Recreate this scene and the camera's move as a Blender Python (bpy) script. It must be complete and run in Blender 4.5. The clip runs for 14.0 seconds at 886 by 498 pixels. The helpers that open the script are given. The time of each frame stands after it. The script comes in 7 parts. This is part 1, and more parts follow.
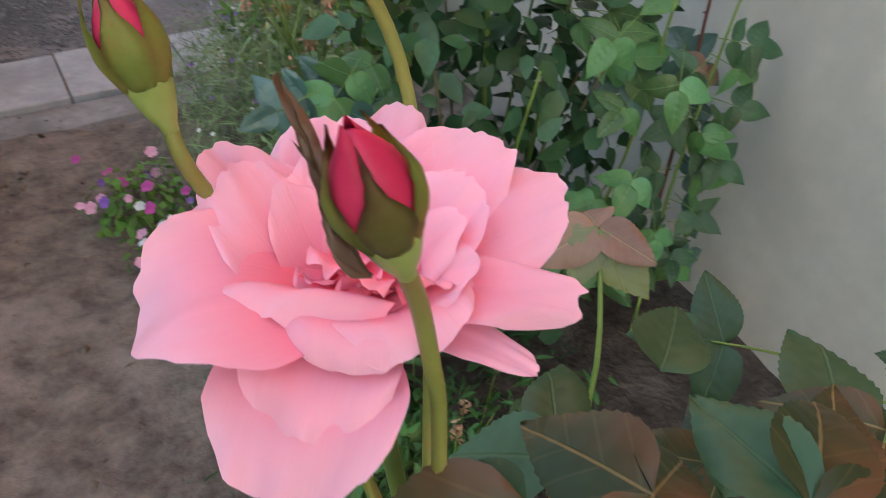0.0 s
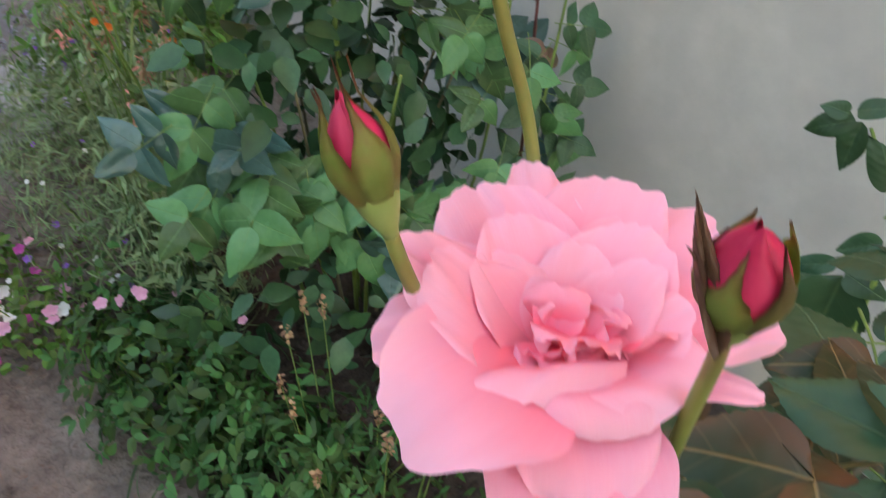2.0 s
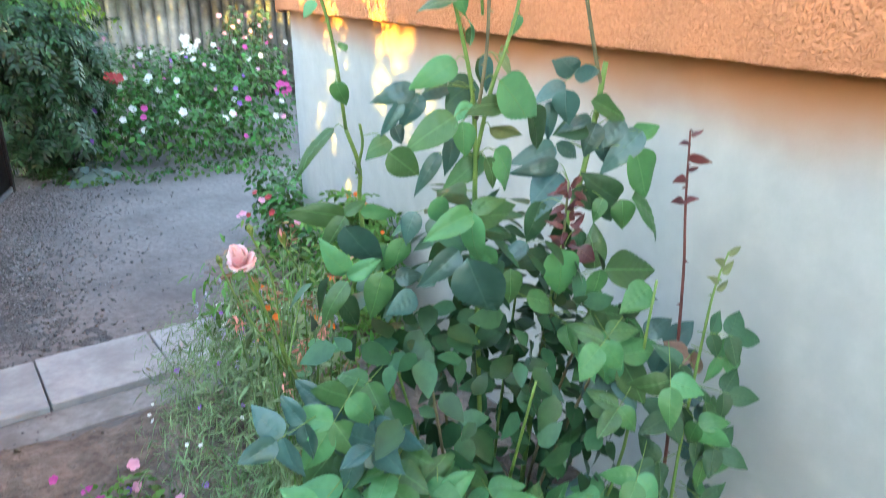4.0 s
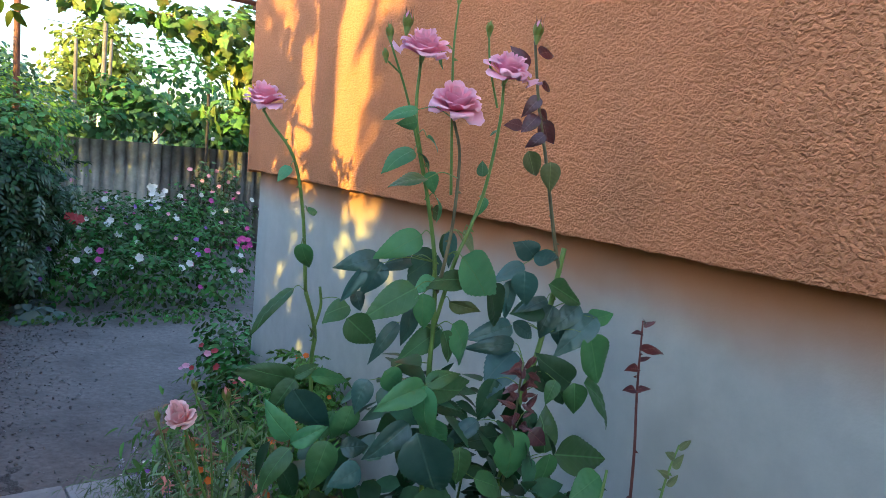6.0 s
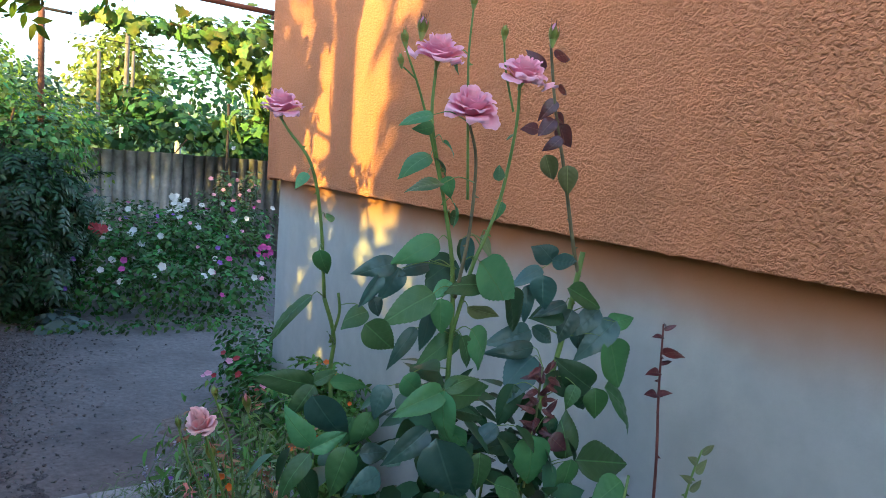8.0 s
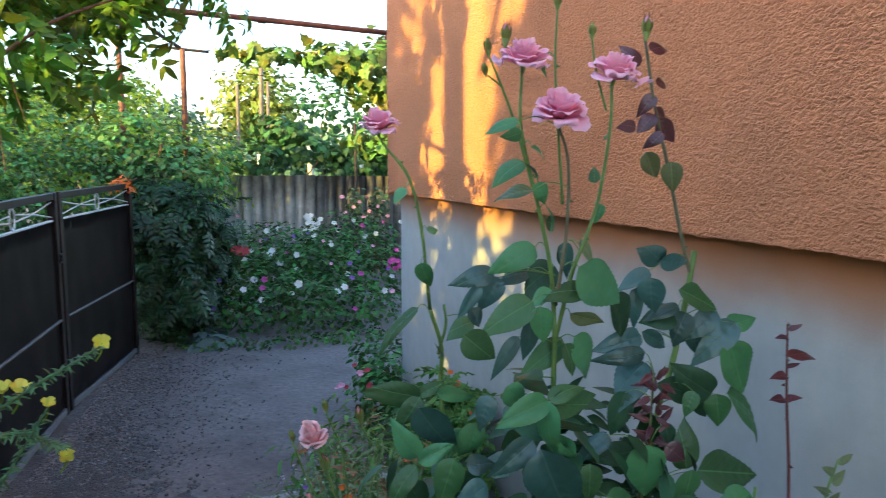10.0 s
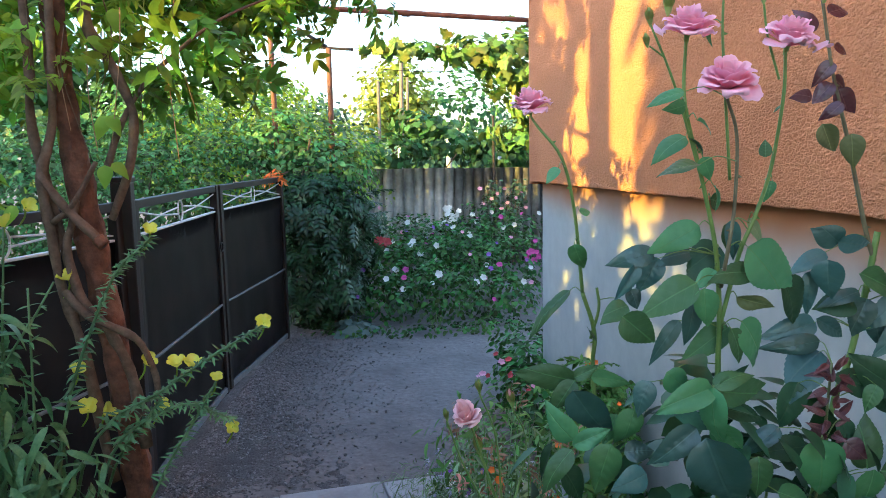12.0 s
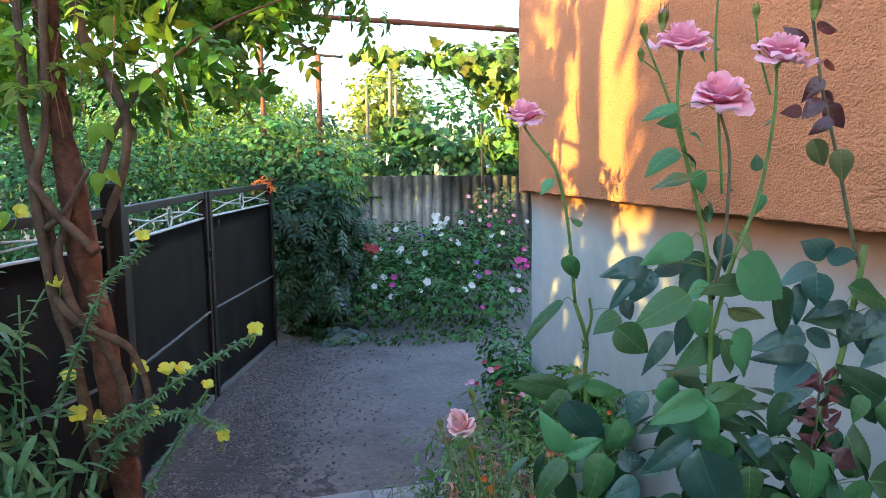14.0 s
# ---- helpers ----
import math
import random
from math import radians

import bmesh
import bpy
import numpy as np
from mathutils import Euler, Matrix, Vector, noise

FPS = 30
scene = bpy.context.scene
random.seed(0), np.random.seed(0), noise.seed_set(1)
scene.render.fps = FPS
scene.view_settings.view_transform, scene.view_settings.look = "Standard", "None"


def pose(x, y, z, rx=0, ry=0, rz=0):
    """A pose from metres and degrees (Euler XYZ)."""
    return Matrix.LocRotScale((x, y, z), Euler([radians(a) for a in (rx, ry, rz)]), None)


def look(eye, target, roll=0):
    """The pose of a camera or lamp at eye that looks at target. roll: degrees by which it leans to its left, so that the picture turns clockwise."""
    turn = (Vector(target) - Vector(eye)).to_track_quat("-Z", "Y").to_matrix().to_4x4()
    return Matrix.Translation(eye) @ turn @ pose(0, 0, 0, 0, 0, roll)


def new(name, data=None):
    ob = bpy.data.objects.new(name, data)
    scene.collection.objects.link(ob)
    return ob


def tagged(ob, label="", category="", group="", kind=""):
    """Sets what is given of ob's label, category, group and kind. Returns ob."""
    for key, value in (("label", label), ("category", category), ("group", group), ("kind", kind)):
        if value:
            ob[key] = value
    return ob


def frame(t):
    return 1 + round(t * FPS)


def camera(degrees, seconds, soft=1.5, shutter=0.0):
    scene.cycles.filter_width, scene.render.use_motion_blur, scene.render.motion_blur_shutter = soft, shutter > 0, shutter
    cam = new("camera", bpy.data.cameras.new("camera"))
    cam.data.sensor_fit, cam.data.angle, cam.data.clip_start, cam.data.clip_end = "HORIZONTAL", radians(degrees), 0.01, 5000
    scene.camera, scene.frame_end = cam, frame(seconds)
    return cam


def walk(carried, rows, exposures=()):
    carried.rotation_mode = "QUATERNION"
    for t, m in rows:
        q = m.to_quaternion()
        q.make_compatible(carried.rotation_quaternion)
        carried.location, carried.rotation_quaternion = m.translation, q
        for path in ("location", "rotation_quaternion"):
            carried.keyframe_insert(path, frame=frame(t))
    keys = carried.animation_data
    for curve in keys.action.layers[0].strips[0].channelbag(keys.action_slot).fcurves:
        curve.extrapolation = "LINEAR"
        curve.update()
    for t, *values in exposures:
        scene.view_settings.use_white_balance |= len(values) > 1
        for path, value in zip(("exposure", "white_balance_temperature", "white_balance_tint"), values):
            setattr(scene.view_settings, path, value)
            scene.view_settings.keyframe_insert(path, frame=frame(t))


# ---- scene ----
cam = camera(60.5, 14.0, soft=0.65, shutter=0.5)
PATH = [
    (0, (-1.703, -5.644, 1.581), (-0.995, -4.258, 0.325), 2.8),
    (0.5, (-1.732, -5.602, 1.578), (-0.834, -4.38, 0.274), 7.1),
    (1, (-1.775, -5.586, 1.582), (-0.726, -4.514, 0.258), 7.5),
    (1.5, (-1.797, -5.581, 1.582), (-0.693, -4.565, 0.259), 5.7),
    (2, (-1.792, -5.572, 1.597), (-0.725, -4.43, 0.349), 3.0),
    (2.5, (-1.772, -5.559, 1.614), (-0.777, -4.278, 0.443), 1.0),
    (3, (-1.755, -5.545, 1.638), (-0.851, -4.095, 0.598), -1.7),
    (3.5, (-1.746, -5.547, 1.684), (-0.836, -3.986, 0.818), -1.6),
    (4, (-1.729, -5.567, 1.709), (-0.814, -3.922, 1.005), -0.4),
    (4.2, (-1.731, -5.573, 1.713), (-0.802, -3.907, 1.097), 0.2),
    (6.3, (-1.739, -5.558, 1.714), (-0.679, -3.882, 1.455), 5.4),
    (6.5, (-1.737, -5.557, 1.716), (-0.686, -3.875, 1.459), 5.3),
    (7, (-1.741, -5.553, 1.713), (-0.71, -3.858, 1.458), 4.9),
    (7.2, (-1.739, -5.555, 1.711), (-0.707, -3.861, 1.459), 4.8),
    (9.3, (-1.712, -5.581, 1.715), (-0.833, -3.803, 1.455), 1.6),
    (9.5, (-1.702, -5.586, 1.716), (-0.873, -3.784, 1.465), 1.3),
    (10, (-1.663, -5.583, 1.718), (-0.964, -3.726, 1.467), 0.0),
    (10.5, (-1.665, -5.581, 1.712), (-1.087, -3.683, 1.46), -0.9),
    (11, (-1.673, -5.581, 1.708), (-1.187, -3.657, 1.458), -1.2),
    (11.5, (-1.677, -5.58, 1.707), (-1.276, -3.636, 1.458), -1.7),
    (12, (-1.696, -5.561, 1.689), (-1.339, -3.611, 1.425), -1.2),
    (12.5, (-1.701, -5.558, 1.691), (-1.336, -3.611, 1.419), -0.6),
    (13, (-1.714, -5.554, 1.694), (-1.389, -3.6, 1.42), -0.7),
    (13.5, (-1.718, -5.556, 1.694), (-1.338, -3.609, 1.442), -0.5),
    (14, (-1.715, -5.568, 1.697), (-1.323, -3.623, 1.451), -0.7),
]
EXPOSURES = [(0.0, 2.88, 7950, 14), (1.5, 2.93, 7850, 15), (2.5, 3.2, 8250, 14), (3.0, 3.53, 8900, 13), (3.6, 3.92, 7900, 9), (4.2, 3.72, 6250, 5), (6.0, 2.25, 5650, 8), (9.5, 2.24, 5700, 9), (11.0, 2.43, 5700, 9), (12.0, 2.54, 5700, 8), (14.0, 2.62, 5750, 9)]
walk(cam, [(t, look(eye, target, roll)) for t, eye, target, roll in PATH], EXPOSURES)

# ---- world, sun ----
SUN_DIR = Vector((-0.885, -0.465, 0.25)).normalized()
world = bpy.data.worlds.new("evening_sky")
scene.world = world
world.use_nodes = True
wn = world.node_tree
sky = wn.nodes.new("ShaderNodeTexSky")
sky.sky_type = "NISHITA"
sky.sun_disc = False
sky.sun_elevation = math.asin(SUN_DIR.z)
sky.sun_rotation = math.atan2(SUN_DIR.x, SUN_DIR.y)
sky.air_density, sky.dust_density, sky.ozone_density = 1.0, 1.5, 1.0
wn.nodes["Background"].inputs[1].default_value = 0.15
wn.links.new(sky.outputs[0], wn.nodes["Background"].inputs[0])
sun = new("sun", bpy.data.lights.new("sun", "SUN"))
sun.data.energy, sun.data.angle, sun.data.color = 2.9, radians(0.6), (1.0, 0.68, 0.10)
sun.matrix_world = look((0, 0, 30), Vector((0, 0, 30)) - SUN_DIR)

# ---- materials ----


def node(m, kind, **sets):
    n = m.node_tree.nodes.new("ShaderNode" + kind)
    for key, value in sets.items():
        n.inputs[key.replace("_", " ")].default_value = value
    return n


def surface(name, low, high, rough=0.8, scale=20.0, detail=6.0, bump=0.0, bump_scale=None, stain=None, stain_scale=1.5,
            metal=0.0, island=0.0, own=0.0, sheen=0.0, through_light=0.0, spec=0.35, bump_dist=0.004, stain_at=(0.45, 0.7)):
    """Grain between two colours, broad stains of a third, fine relief, and a shade of its own for each piece."""
    m = bpy.data.materials.new(name)
    m.use_nodes = True
    t = m.node_tree
    b = t.nodes["Principled BSDF"]
    co = t.nodes.new("ShaderNodeTexCoord").outputs["Object"]
    grain = node(m, "TexNoise", Scale=scale, Detail=detail, Roughness=0.65)
    t.links.new(co, grain.inputs["Vector"])
    ramp = t.nodes.new("ShaderNodeValToRGB")
    ramp.color_ramp.elements[0].position, ramp.color_ramp.elements[1].position = 0.3, 0.7
    ramp.color_ramp.elements[0].color, ramp.color_ramp.elements[1].color = (*low, 1), (*high, 1)
    t.links.new(grain.outputs["Fac"], ramp.inputs[0])
    colour = ramp.outputs[0]
    if stain:
        big = node(m, "TexNoise", Scale=stain_scale, Detail=4.0, Roughness=0.6)
        t.links.new(co, big.inputs["Vector"])
        r2 = t.nodes.new("ShaderNodeMapRange")
        r2.inputs[1].default_value, r2.inputs[2].default_value = stain_at
        t.links.new(big.outputs["Fac"], r2.inputs[0])
        mix = t.nodes.new("ShaderNodeMix")
        mix.data_type = "RGBA"
        t.links.new(r2.outputs[0], mix.inputs[0])
        t.links.new(colour, mix.inputs[6])
        mix.inputs[7].default_value = (*stain, 1)
        colour = mix.outputs[2]
    for amount, source in ((island, "NewGeometry"), (own, "ObjectInfo")):
        if amount:
            r = t.nodes.new("ShaderNode" + source)
            out = r.outputs["Random Per Island" if source == "NewGeometry" else "Random"]
            hsv = t.nodes.new("ShaderNodeHueSaturation")
            for socket, lo, hi in (("Value", 1 - amount, 1 + amount), ("Hue", 0.5 - 0.06 * amount, 0.5 + 0.05 * amount)):
                mr = t.nodes.new("ShaderNodeMapRange")
                mr.inputs[3].default_value, mr.inputs[4].default_value = lo, hi
                t.links.new(out, mr.inputs[0])
                t.links.new(mr.outputs[0], hsv.inputs[socket])
            t.links.new(colour, hsv.inputs["Color"])
            colour = hsv.outputs[0]
    t.links.new(colour, b.inputs["Base Color"])
    b.inputs["Roughness"].default_value, b.inputs["Metallic"].default_value = rough, metal
    b.inputs["Specular IOR Level"].default_value = spec
    if bump:
        bn = node(m, "Bump", Strength=bump, Distance=bump_dist)
        fine = node(m, "TexNoise", Scale=bump_scale or scale * 2, Detail=4.0)
        t.links.new(co, fine.inputs["Vector"])
        t.links.new(fine.outputs["Fac"], bn.inputs["Height"])
        t.links.new(bn.outputs[0], b.inputs["Normal"])
    if through_light:
        tr = t.nodes.new("ShaderNodeBsdfTranslucent")
        t.links.new(colour, tr.inputs[0])
        ms = t.nodes.new("ShaderNodeMixShader")
        ms.inputs[0].default_value = through_light
        t.links.new(b.outputs[0], ms.inputs[1])
        t.links.new(tr.outputs[0], ms.inputs[2])
        t.links.new(ms.outputs[0], t.nodes["Material Output"].inputs[0])
    return m


def veined(name, low, high, rough=0.5, own=0.25, vein=0.12, rim=None, through_light=0.12, vein_scale=95.0, spec=0.85, ribs=None, lines_=0.18):
    """Leaf blade along x: paler midrib and side veins, quilted relief, a shade for each leaf."""
    m = surface(name, low, high, rough=rough, scale=16, own=own, through_light=through_light, spec=spec)
    t = m.node_tree
    b = t.nodes["Principled BSDF"]
    sep = t.nodes.new("ShaderNodeSeparateXYZ")
    t.links.new(t.nodes["Texture Coordinate"].outputs["Object"], sep.inputs[0])

    def calc(op, a, c):
        n = t.nodes.new("ShaderNodeMath")
        n.operation = op
        for i, v in enumerate((a, c)):
            if isinstance(v, (int, float)):
                n.inputs[i].default_value = v
            else:
                t.links.new(v, n.inputs[i])
        return n.outputs[0]

    side = calc("ABSOLUTE", sep.outputs[1], 0)
    ridge = calc("SINE", calc("MULTIPLY", calc("SUBTRACT", sep.outputs[0], calc("MULTIPLY", side, 0.9)), vein_scale * 7), 0)
    near = t.nodes.new("ShaderNodeMapRange")
    near.inputs[1].default_value, near.inputs[2].default_value = 0.90, 1.0
    t.links.new(ridge, near.inputs[0])
    rib = t.nodes.new("ShaderNodeMapRange")
    rib.inputs[1].default_value, rib.inputs[2].default_value = 0.0010, 0.0003
    t.links.new(side, rib.inputs[0])
    lines = calc("MAXIMUM", calc("MULTIPLY", near.outputs[0], lines_), rib.outputs[0])
    base = b.inputs["Base Color"].links[0].from_socket
    mix = t.nodes.new("ShaderNodeMix")
    mix.data_type = "RGBA"
    t.links.new(calc("MULTIPLY", lines, 0.7), mix.inputs[0])
    t.links.new(base, mix.inputs[6])
    mix.inputs[7].default_value = (*ribs, 1) if ribs else (high[0] + vein, high[1] + vein * 1.15, high[2] + vein * 0.5, 1)
    out = mix.outputs[2]
    if rim:
        blot = node(m, "TexNoise", Scale=14.0, Detail=3.0)
        t.links.new(t.nodes["Texture Coordinate"].outputs["Object"], blot.inputs["Vector"])
        mr = t.nodes.new("ShaderNodeMapRange")
        mr.inputs[1].default_value, mr.inputs[2].default_value = 0.42, 0.60
        t.links.new(blot.outputs["Fac"], mr.inputs[0])
        m2 = t.nodes.new("ShaderNodeMix")
        m2.data_type = "RGBA"
        t.links.new(mr.outputs[0], m2.inputs[0])
        t.links.new(base, m2.inputs[6])
        m2.inputs[7].default_value = (*rim, 1)
        t.links.new(m2.outputs[2], mix.inputs[6])
    t.links.new(out, b.inputs["Base Color"])
    bn = node(m, "Bump", Strength=0.5, Distance=0.0012)
    t.links.new(calc("ADD", calc("MULTIPLY", ridge, -0.16), calc("MULTIPLY", rib.outputs[0], -1.0)), bn.inputs["Height"])
    t.links.new(bn.outputs[0], b.inputs["Normal"])
    return m


def stucco_material(name, low, high, cell, depth):
    """Sprayed render: rough crusts and fine grit over broad weather stains."""
    m = surface(name, low, high, rough=0.92, scale=70, detail=4, stain=tuple(c * 0.86 for c in low), stain_scale=1.3, spec=0.2)
    t = m.node_tree
    co = t.nodes["Texture Coordinate"].outputs["Object"]
    stretch = node(m, "Mapping", Scale=(1.0, 0.78, 1.12))
    t.links.new(co, stretch.inputs["Vector"])
    crust = node(m, "TexNoise", Scale=cell, Detail=1.0, Roughness=0.4, Distortion=0.6)
    t.links.new(stretch.outputs[0], crust.inputs["Vector"])
    knob = t.nodes.new("ShaderNodeMapRange")
    knob.interpolation_type = "SMOOTHSTEP"
    knob.inputs[1].default_value, knob.inputs[2].default_value = 0.34, 0.62
    t.links.new(crust.outputs["Fac"], knob.inputs[0])
    grit = node(m, "TexNoise", Scale=cell * 3, Detail=2.0)
    t.links.new(co, grit.inputs["Vector"])
    add = t.nodes.new("ShaderNodeMath")
    add.operation = "MULTIPLY_ADD"
    t.links.new(grit.outputs["Fac"], add.inputs[0])
    add.inputs[1].default_value = 0.35
    t.links.new(knob.outputs[0], add.inputs[2])
    bn = node(m, "Bump", Strength=0.9, Distance=depth)
    t.links.new(add.outputs[0], bn.inputs["Height"])
    t.links.new(bn.outputs[0], t.nodes["Principled BSDF"].inputs["Normal"])
    return m


